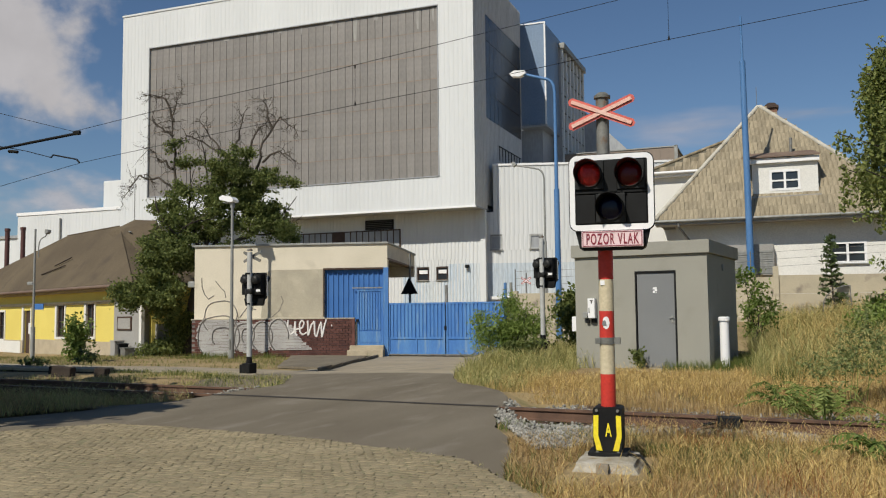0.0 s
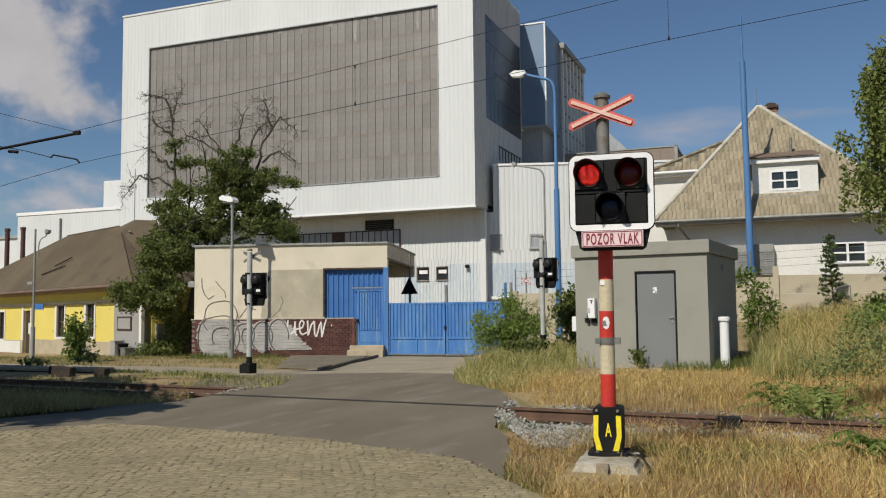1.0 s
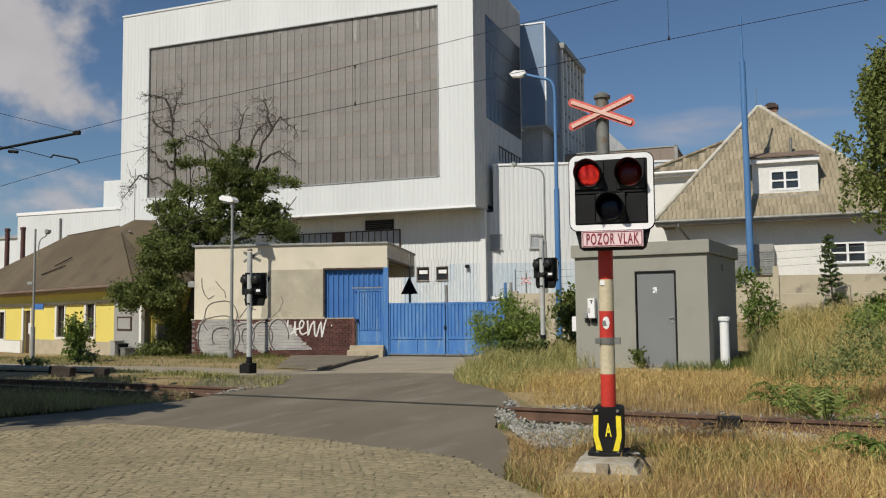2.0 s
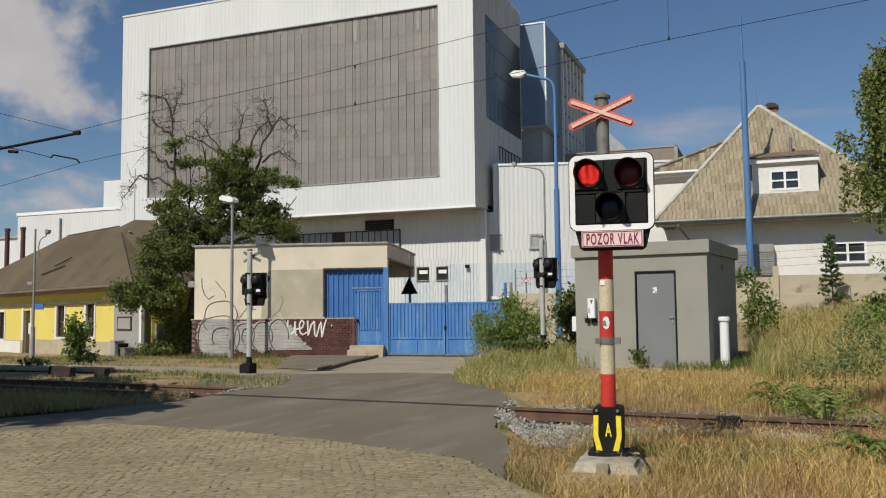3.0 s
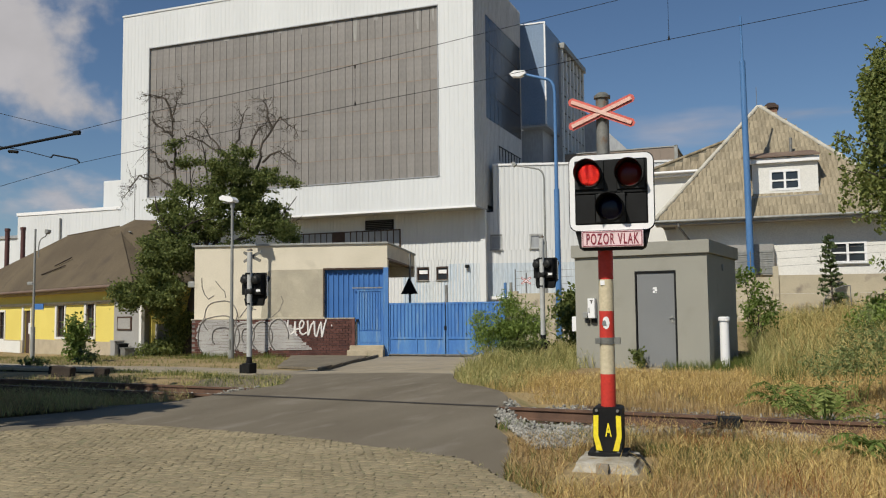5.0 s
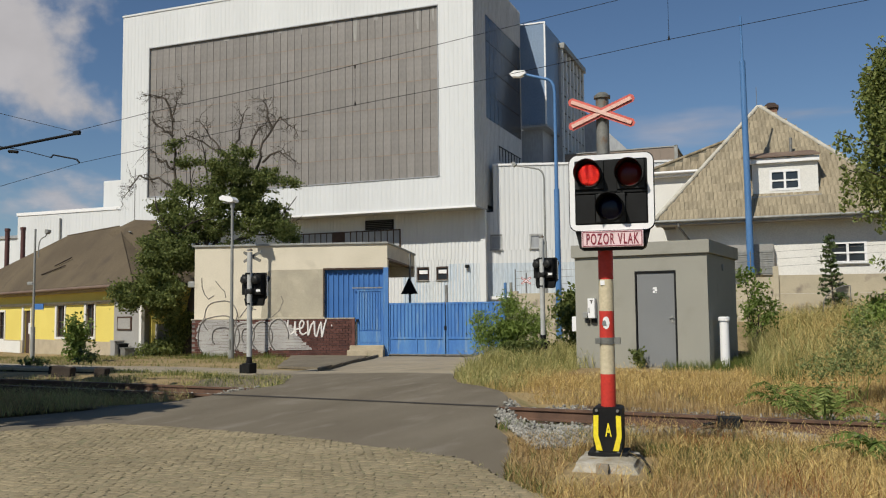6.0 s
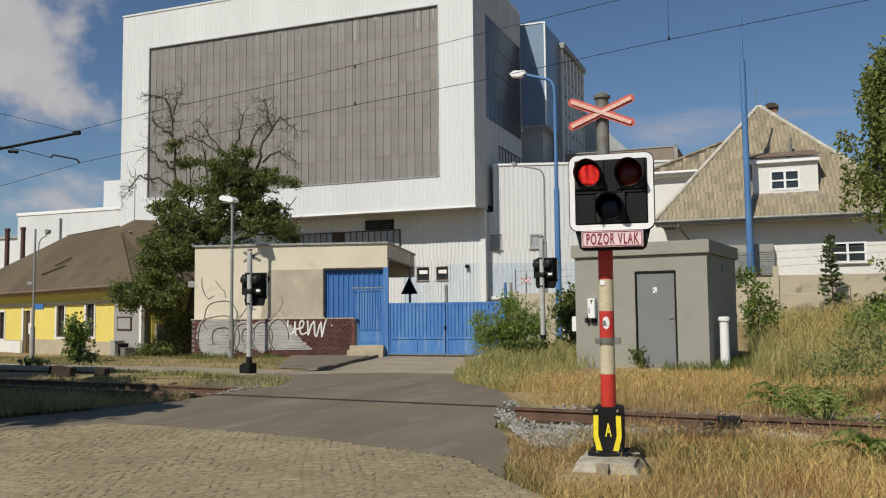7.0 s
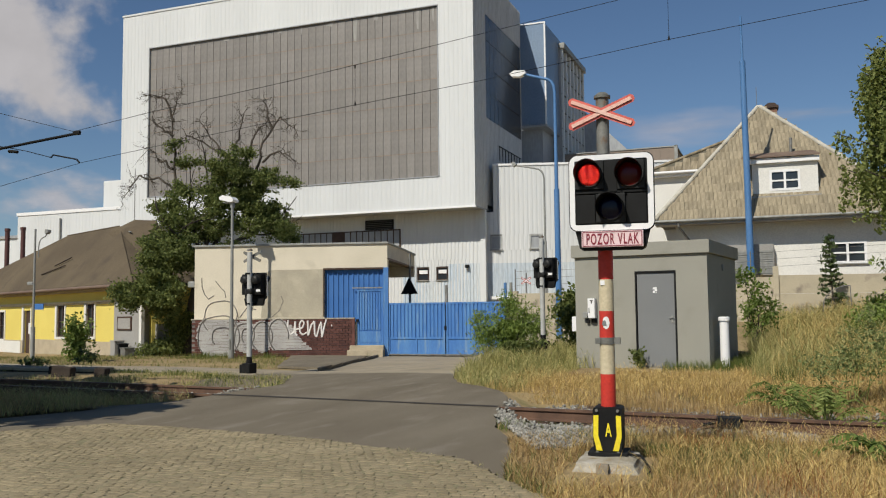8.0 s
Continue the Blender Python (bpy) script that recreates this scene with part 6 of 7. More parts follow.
def overhead_line():
    Yw = 11.8
    a = thing("catenary_mast", "steel line mast with bracket arms for the overhead wire", "line mast")
    part("mast", rod(B(), (-15.3, Yw, -0.3), (-15.3, Yw, 6.6), 0.13, 0.10, 14), OLD_STEEL, a)
    part("arm", tube(B(), [(-15.3, Yw, 4.12), (-12.87, Yw, 4.38), (-11.1, Yw, 4.52)], 0.026, 8), BLACK, a)
    part("clamp", box(B(), -11.18, -11.03, Yw - 0.03, Yw + 0.03, 4.49, 4.57, 0.02), BLACK, a)
    part("registration_rod", tube(B(), [(-15.3, Yw, 4.9), (-12.55, Yw, 4.36), (-12.22, Yw, 4.285), (-11.68, Yw, 4.135)], 0.008, 6), BLACK, a)
    part("steady_arm", tube(B(), [(-11.68, Yw, 4.13), (-11.62, Yw, 4.175), (-11.10, Yw, 4.06), (-11.04, Yw, 4.0)], 0.015, 6), BLACK, a)
    part("insulator", rod(B(), (-12.65, Yw, 4.32), (-12.45, Yw, 4.29), 0.03, n=10), BLACK, a)
    o = thing("overhead_wire", "thin dark overhead contact and carrier wires", "overhead line")
    part("carrier_wire", tube(B(), [(-15.3, Yw, 5.65), (-12.89, Yw, 5.038), (-11.18, Yw, 4.56), (-9.5, Yw, 4.76), (-7.0, Yw, 5.0), (-5.72, Yw, 5.145), (-3.68, Yw, 5.385), (-1.93, Yw, 5.59), (6, Yw, 6.5)], 0.0045, 5), BLACK, o)
    part("contact_wire", tube(B(), [(-16, Yw, 3.15), (-12.84, Yw, 3.69), (-10.98, Yw, 3.995), (-9.72, Yw, 4.13), (-7.0, Yw, 4.40), (-5.7, Yw, 4.52), (-3.69, Yw, 4.69), (-1.95, Yw, 4.878), (-1.0, Yw, 4.98), (0.54, Yw, 5.115), (8, Yw, 5.75)], 0.0045, 5), BLACK, o)
    for x, z0, z1 in ((-5.71, 4.52, 5.14), (-1.0, 4.98, 6.1)):
        d = part("dropper", rod(B(), (x, Yw, z0), (x, Yw, z1), 0.003, n=5), BLACK, o)
        part("wire_clip", rod(B(), (x, Yw, z0 - 0.01), (x, Yw, z0 + 0.05), 0.016, 0.008, 6), BLACK, d)
        part("wire_clip", rod(B(), (x, Yw, z1 - 0.05), (x, Yw, z1), 0.008, 0.016, 6), BLACK, d)


overhead_line()


# ------------------------------------------------------------------ vegetation
def leaf_mesh(name, centres, size, material, rng, long=1.6, droop=0.0):
    """One folded leaf for each centre: arrays in, one mesh out."""
    c = np.asarray(centres, dtype=float)
    n = len(c)
    a = rng.normal(size=(n, 3))
    a[:, 2] -= droop
    a /= np.linalg.norm(a, axis=1)[:, None]
    b = np.cross(a, rng.normal(size=(n, 3)))
    b /= np.linalg.norm(b, axis=1)[:, None]
    s = size * rng.uniform(0.6, 1.3, n)[:, None]
    up = np.cross(a, b) * s * 0.18
    v = np.stack([c - a * s * long * 0.5, c + b * s * 0.5 + up, c + a * s * long * 0.5, c - b * s * 0.5 + up], axis=1).reshape(-1, 3)
    f = np.arange(4 * n).reshape(-1, 4)
    tri = np.concatenate([f[:, [0, 1, 2]], f[:, [0, 2, 3]]])
    me = bpy.data.meshes.new(name)
    me.from_pydata(v.tolist(), [], tri.tolist())
    me.materials.append(material)
    return me


def clumps(rng, blobs, n, spread=0.32, per=45, shell=0.45):
    """Leaf centres gathered in clumps inside ellipsoids (x, y, z, rx, ry, rz, weight)."""
    w = np.array([b[6] for b in blobs], dtype=float)
    out = []
    for _ in range(max(1, n // per)):
        b = blobs[rng.choice(len(blobs), p=w / w.sum())]
        d = rng.normal(size=3)
        d /= np.linalg.norm(d)
        r = rng.uniform(shell, 1.08)
        o = np.array(b[:3]) + d * r * np.array(b[3:6])
        out.append(o + rng.normal(size=(per, 3)) * spread * rng.uniform(0.6, 1.3) * np.array([1, 1, 0.75]))
    return np.concatenate(out)


def lumpy(rng, blobs, n=7):
    """Breaks each ellipsoid into smaller lumps round its surface, for an uneven outline."""
    out = []
    for b in blobs:
        out.append((*b[:3], b[3] * 0.75, b[4] * 0.75, b[5] * 0.75, b[6] * 0.45))
        for _ in range(n):
            d = rng.normal(size=3)
            d /= np.linalg.norm(d)
            k = rng.uniform(0.25, 0.5)
            out.append((b[0] + d[0] * b[3] * 0.85, b[1] + d[1] * b[4] * 0.85, b[2] + d[2] * b[5] * 0.85, b[3] * k, b[4] * k, b[5] * k * 0.8, b[6] * 0.55 / n * 1.4))
    return out


def grow(bm, p, d, length, r, depth, rng, bend=0.35, up=0.15, n=5, tips=None):
    """Crooked tapering branch that forks."""
    segs = 3
    for i in range(segs):
        q = p + d * (length / segs)
        r2 = r * 0.86
        rod(bm, p, q, r, r2, n, caps=False)
        p, r = q, r2
        d = (d + Vector(rng.normal(size=3)) * bend * 0.5 + Vector((0, 0, up * 0.4))).normalized()
        if depth > 0 and i > 0:
            e = (d + Vector(rng.normal(size=3)) * 0.75).normalized()
            grow(bm, p, e, length * rng.uniform(0.45, 0.75), r * 0.62, depth - 1, rng, bend, up, max(3, n - 1), tips)
    if depth > 0:
        grow(bm, p, d, length * 0.7, r * 0.8, depth - 1, rng, bend, up, max(3, n - 1), tips)
    elif tips is not None:
        tips.append(p)


def big_tree():
    rng = np.random.default_rng(11)
    t = thing("half_dead_tree", "leafy old tree with bare dead branches above its crown", "tree", pose(-23.9, 33.0, -0.35, 0, 0, 20))
    bm = B()
    tube(bm, [(-0.2, -0.9, 0), (-0.15, -0.8, 1.6), (0.1, -0.5, 3.2), (0.4, -0.2, 4.8)], 0.24, 12, 0.15)
    for a, l in (((0.5, 0.5, 0.9), 2.6), ((-0.4, 0.2, 0.9), 2.2), ((0.1, 0.3, 1), 2.8), ((0.8, 0.3, 0.6), 2.4), ((-0.7, -0.6, 0.4), 1.8)):
        grow(bm, Vector((0.3, -0.3, 4.2)), Vector(a).normalized(), l, 0.12, 2, rng, 0.3)
    part("trunk", bm, BARK, t)
    # bare limbs: a few crooked leaders, each with many thin forking twigs
    limbs = [
        [(-1.10, 7.50), (-1.25, 9.72), (-1.36, 11.02), (-0.99, 12.02)],
        [(-1.31, 10.63), (-1.62, 11.75), (-2.51, 11.94)],
        [(-0.99, 7.37), (-1.91, 8.02), (-2.87, 8.15), (-3.47, 7.24)],
        [(-1.25, 8.41), (-1.83, 8.93), (-2.43, 9.40)],
        [(1.67, 8.54), (0.70, 9.59), (-0.08, 10.68)],
        [(1.23, 8.93), (0.05, 9.72), (-0.68, 9.98)],
        [(1.41, 9.20), (1.72, 9.85), (1.98, 11.02)],
        [(2.66, 8.41), (2.82, 9.59), (3.66, 10.81), (4.44, 10.08)],
        [(3.24, 10.24), (3.13, 11.08), (2.90, 11.65)],
        [(2.82, 8.67), (3.58, 9.30), (4.23, 8.83)],
        [(2.14, 8.93), (2.45, 9.98), (3.05, 10.63)],
        [(-1.31, 9.98), (-1.98, 10.45), (-2.25, 10.71)],
    ]
    for limb in limbs:
        bare = B()
        pts = []
        for (x0, z0), (x1, z1) in zip(limb, limb[1:]):
            for k in range(4):
                f = k / 4
                pts.append(Vector((x0 + (x1 - x0) * f, 0.2, z0 + (z1 - z0) * f)) + Vector(rng.normal(size=3)) * 0.05)
        pts.append(Vector((limb[-1][0], 0.2, limb[-1][1])))
        tube(bare, pts, 0.065, 6, 0.016)
        for i in range(2, len(pts)):
            along = (pts[i] - pts[i - 1]).normalized()
            for _ in range(3 if i > len(pts) // 3 else 1):
                d = (along * 0.5 + Vector(rng.normal(size=3)) * Vector((0.9, 0.6, 0.7))).normalized()
                grow(bare, pts[i], d, rng.uniform(0.25, 0.6), 0.017, 2, rng, 1.0, 0.02, 3)
        part("dead_branch", bare, DEADWOOD, t, "bare grey dead branch")
    blobs = lumpy(rng, [
        (1.62, 0.0, 8.41, 1.25, 1.25, 0.99, 3.00), (0.70, 0.0, 7.42, 1.51, 1.30, 0.94, 3.00), (2.45, 0.3, 7.24, 1.36, 1.30, 1.17, 3.00),
        (3.45, 0.4, 6.19, 0.89, 0.89, 0.99, 2.00), (3.92, 0.4, 5.41, 0.63, 0.63, 0.57, 0.90), (-0.21, -0.3, 6.01, 1.51, 1.30, 1.10, 3.00),
        (1.75, 0.0, 5.80, 1.83, 1.30, 1.10, 3.40), (-0.99, -1.0, 5.15, 1.31, 1.30, 0.99, 2.60), (-1.04, -1.8, 4.16, 1.36, 1.30, 0.89, 3.00),
        (-0.99, -2.4, 3.19, 1.25, 1.25, 0.78, 2.80), (-1.41, -2.8, 2.46, 1.15, 1.15, 0.52, 1.70), (-0.68, -2.0, 2.67, 0.78, 0.78, 1.57, 2.60),
        (-0.42, -1.2, 1.23, 0.47, 0.47, 1.17, 1.50), (-0.73, 0.0, 7.32, 0.63, 0.63, 0.47, 0.70), (-0.52, 0.0, 8.80, 0.68, 0.68, 0.31, 0.50),
        (-1.25, 0.0, 9.51, 0.37, 0.37, 0.37, 0.25), (3.05, 0.0, 8.10, 0.63, 0.63, 0.47, 0.60), (4.18, 0.0, 7.73, 0.57, 0.57, 0.18, 0.25),
        (-1.83, 0.0, 6.53, 0.47, 0.47, 0.31, 0.30), (-0.99, -1.6, 0.27, 0.89, 0.89, 0.37, 0.90), (-2.35, -2.8, 2.88, 0.57, 0.57, 0.23, 0.35),
    ])
    part("crown", leaf_mesh("crown", clumps(rng, blobs, 66000, 0.13, 26, 0.15), 0.085, LEAF_TREE, rng), None, t, "dense dark green leaves")
    return t


def bush(name, label, x, y, z, blobs, n, size, material, seed, category="bush", stem=0.02, spread=0.13, long=1.8, droop=0.2, shell=0.2):
    rng = np.random.default_rng(seed)
    t = thing(name, label, category, Matrix.Translation((x, y, z)))
    bm = B()
    for k in range(7):
        b = blobs[k % len(blobs)]
        e = Vector(b[:3]) + Vector(rng.normal(size=3)) * 0.5 * Vector(b[3:6]).length * 0.4
        s = Vector((rng.normal() * 0.1, rng.normal() * 0.1, -0.05))
        m = s.lerp(e, 0.5) + Vector(rng.normal(size=3)) * 0.08
        rod(bm, s, m, stem, stem * 0.8, 5, caps=False), rod(bm, m, e, stem * 0.8, stem * 0.35, 5, caps=False)
    part("stem", bm, BARK if category == "bush" else LEAF_WEED, t)
    part("foliage", leaf_mesh("foliage", clumps(rng, blobs, n, spread, 24, shell), size, material, rng, long, droop), None, t)
    return t


def frond_weed(label, x, y, n, length, leaf, material, seed, lean):
    """Arching stalks that carry pairs of narrow leaflets."""
    rng = np.random.default_rng(seed)
    t = thing("weed", label, "weed", Matrix.Translation((x, y, terrain(x, y) - 0.02)))
    vs, fs = [], []
    stalks = B()
    for k in range(n):
        a = rng.uniform(0, 6.283)
        h, l = length * rng.uniform(0.22, 0.5), length * rng.uniform(0.6, 1.15)
        out = Vector((math.cos(a) + lean, math.sin(a) * 0.7, 0)) * l
        curve = lambda f: out * (0.75 * f) + Vector((0, 0, h * math.sin(f * 2.25) * 1.05))
        pts = [curve(i / 9) for i in range(10)]
        tube(stalks, pts, 0.008, 4, 0.003)
        for i in range(26):
            f = 0.25 + 0.75 * i / 25
            p, d = curve(f), (curve(f + 0.02) - curve(f)).normalized()
            side = d.cross(Vector((0, 0, 1))).normalized() * (1 if i % 2 else -1)
            w = leaf * rng.uniform(0.8, 1.2) * (1.15 - 0.5 * f)
            tip = p + (side + d * 0.45 + Vector((0, 0, rng.uniform(-0.75, 0.1)))).normalized() * w * 2.1
            mid, wide = p.lerp(tip, 0.45), d * w * 0.36
            b = len(vs)
            vs += [tuple(p), tuple(mid + wide + Vector((0, 0, 0.006))), tuple(tip), tuple(mid - wide + Vector((0, 0, 0.006)))]
            fs += [(b, b + 1, b + 2), (b, b + 2, b + 3)]
    part("stem", stalks, material, t)
    me = bpy.data.meshes.new("foliage")
    me.from_pydata(vs, [], fs)
    me.materials.append(material)
    part("foliage", me, None, t)
    return t


def birch():
    rng = np.random.default_rng(5)
    t = thing("birch_tree", "birch with drooping light green twigs beside the fence", "tree", Matrix.Translation((4.4, 27.0, 0.75)))
    bm = B()
    rod(bm, (0, 0, -0.2), (-0.2, 0, 7.9), 0.17, 0.05, 10, caps=False)
    pts, tips = [], []
    for k in range(60):
        z = 3.7 + 4.3 * (k / 60)
        a = rng.uniform(0, 2 * math.pi)
        l = (2.3 - 0.27 * (z - 3.7)) * rng.uniform(0.6, 1.1) * (1.0 if z > 3.2 else 0.75)
        s = Vector((-0.1, 0, z))
        e = s + Vector((math.cos(a) * l, math.sin(a) * l, l * 0.35))
        rod(bm, s, e, 0.03, 0.012, 4, caps=False)
        for h in range(17):
            f = rng.uniform(0.3, 1.0)
            p = s.lerp(e, f)
            ln = rng.uniform(0.5, 1.5)
            n = int(26 * ln)
            hang = np.linspace(0, 1, n)[:, None]
            sway = rng.normal(size=3) * 0.10
            pts.append(np.array(p) + hang * (np.array([0, 0, -ln]) + sway) + rng.normal(size=(n, 3)) * 0.05)
    part("trunk", bm, BARK, t)
    part("crown", leaf_mesh("crown", np.concatenate(pts), 0.095, LEAF_BIRCH, rng, 1.5, 0.6), None, t, "drooping green twigs")
    return t


def shade_tree(x, y, seed, k=1.0):
    rng = np.random.default_rng(seed)
    t = thing("roadside_tree", "broad leafy roadside tree standing by the road edge", "tree", Matrix.Translation((x, y, -0.1)), group="roadside trees")
    bm = B()
    rod(bm, (0, 0, -0.2), (0.3, 0.2, 3.2), 0.22, 0.16, 10, caps=False)
    for a in ((0.7, 0.4, 0.8), (-0.4, 0.6, 0.9), (0.3, 0.9, 0.9), (0.6, -0.4, 0.9)):
        grow(bm, Vector((0.3, 0.2, 3.0)), Vector(a).normalized(), 1.6, 0.1, 2, rng)
    part("trunk", bm, BARK, t)
    blobs = [(0.7, 1.0, 5.2 * k, 2.2, 1.9, 1.3, 3), (1.9, 1.5, 4.8 * k, 1.7, 1.4, 1.0, 1.5), (-1.5, 1.3, 5.0 * k, 1.8, 1.6, 1.2, 1.5), (-0.6, -0.2, 4.6 * k, 1.6, 1.4, 1.1, 1.2)]
    part("crown", leaf_mesh("crown", clumps(rng, blobs, 17000, 0.22, 36, 0.1), 0.16, LEAF_TREE, rng), None, t)
    return t


def sapling():
    """Young tree with level tiers of leaves."""
    rng = np.random.default_rng(8)
    t = thing("sapling", "dark young tree with level tiers of leaves by the fence", "tree", Matrix.Translation((2.75, 36.0, 0.72)))
    bm = B()
    rod(bm, (0, 0, 0), (-0.1, 0, 3.5), 0.05, 0.012, 6, caps=False)
    pts = []
    for k in range(17):
        z = 0.35 + 3.1 * k / 17
        for j in range(5):
            a = rng.uniform(0, 6.28)
            l = (0.78 - 0.2 * z) * rng.uniform(0.6, 1.15)
            e = Vector((math.cos(a) * l - 0.03 * z, math.sin(a) * l, z + 0.12))
            rod(bm, (-0.03 * z, 0, z), e, 0.014, 0.006, 4, caps=False)
            n = 9
            f = rng.uniform(0.25, 1.05, n)[:, None]
            pts.append(np.array([-0.03 * z, 0, z]) * (1 - f) + np.array(e) * f + rng.normal(size=(n, 3)) * np.array([0.06, 0.06, 0.025]))
    part("trunk", bm, BARK, t)
    part("crown", leaf_mesh("crown", np.concatenate(pts), 0.10, LEAF_DARK, rng, 1.8, 0.1), None, t)
    return t


def blades(name, label, sample, n, h0, h1, width, material, seed, lean=0.35, category="grass", patch=None, heads=0.0):
    """Grass blades on the terrain; sample(rng) gives x, y or None."""
    rng = np.random.default_rng(seed)
    vs, fs = [], []
    made = 0
    tries = 0
    while made < n and tries < n * 8:
        tries += 1
        s = sample(rng)
        if s is None:
            continue
        x, y = s
        if patch and noise.noise((x * patch[1], y * patch[1], patch[0])) + rng.normal() * 0.12 < patch[2]:
            continue
        k = 0.5 + 0.5 * noise.noise((x * 0.8, y * 0.8, seed)) + 0.25 * noise.noise((x * 3, y * 3, seed + 9.0))
        if rng.uniform() > 0.25 + k:
            continue
        h = rng.uniform(h0, h1) * (0.65 + 0.6 * max(0.0, k))
        z = terrain(x, y) - 0.03
        a = rng.uniform(0, 6.283)
        b = a + rng.uniform(0.8, 2.3)
        w = width * rng.uniform(0.6, 1.3)
        lx, ly = math.cos(a) * lean * h * rng.uniform(0.2, 1.3), math.sin(a) * lean * h * rng.uniform(0.2, 1.3)
        dx, dy = math.cos(b) * w / 2, math.sin(b) * w / 2
        i = len(vs)
        vs += [(x - dx, y - dy, z), (x + dx, y + dy, z), (x + dx * 0.8 + lx * 0.35, y + dy * 0.8 + ly * 0.35, z + h * 0.6), (x - dx * 0.8 + lx * 0.35, y - dy * 0.8 + ly * 0.35, z + h * 0.6), (x + lx, y + ly, z + h)]
        fs += [(i, i + 1, i + 2, i + 3), (i + 3, i + 2, i + 4)]
        if heads and rng.uniform() < heads:
            e = 1.3
            t0, t1 = 0.75, 1.12
            i = len(vs)
            px, py, pz = x + lx * t0, y + ly * t0, z + h * 0.84
            qx, qy, qz = x + lx * 1.25, y + ly * 1.25, z + h * t1
            vs += [(px, py, pz), ((px + qx) / 2 + dx * e, (py + qy) / 2 + dy * e, (pz + qz) / 2), (qx, qy, qz), ((px + qx) / 2 - dx * e, (py + qy) / 2 - dy * e, (pz + qz) / 2)]
            fs.append((i, i + 1, i + 2, i + 3))
        made += 1
    me = bpy.data.meshes.new(name)
    me.from_pydata(vs, [], fs)
    me.materials.append(material)
    return tagged(new(name, me), label, category, kind="stuff")


def off(x, y):
    return not (within(ROAD, x, y) or within(APRON, x, y) or within(PATH, x, y) or within(COBBLES, x, y) or within(FORECOURT, x, y))


def in_kiosk(x, y):
    p = pose(-1.015, 19.79, 0, 0, 0, -9).inverted() @ Vector((x, y, 0))
    return -3.2 < p.x < 0.1 and -0.05 < p.y < 3.4


def area(x0, x1, y0, y1, cond=None):
    def sample(rng):
        x, y = rng.uniform(x0, x1), rng.uniform(y0, y1)
        return (x, y) if off(x, y) and not in_kiosk(x, y) and (cond is None or cond(x, y)) else None
    return sample


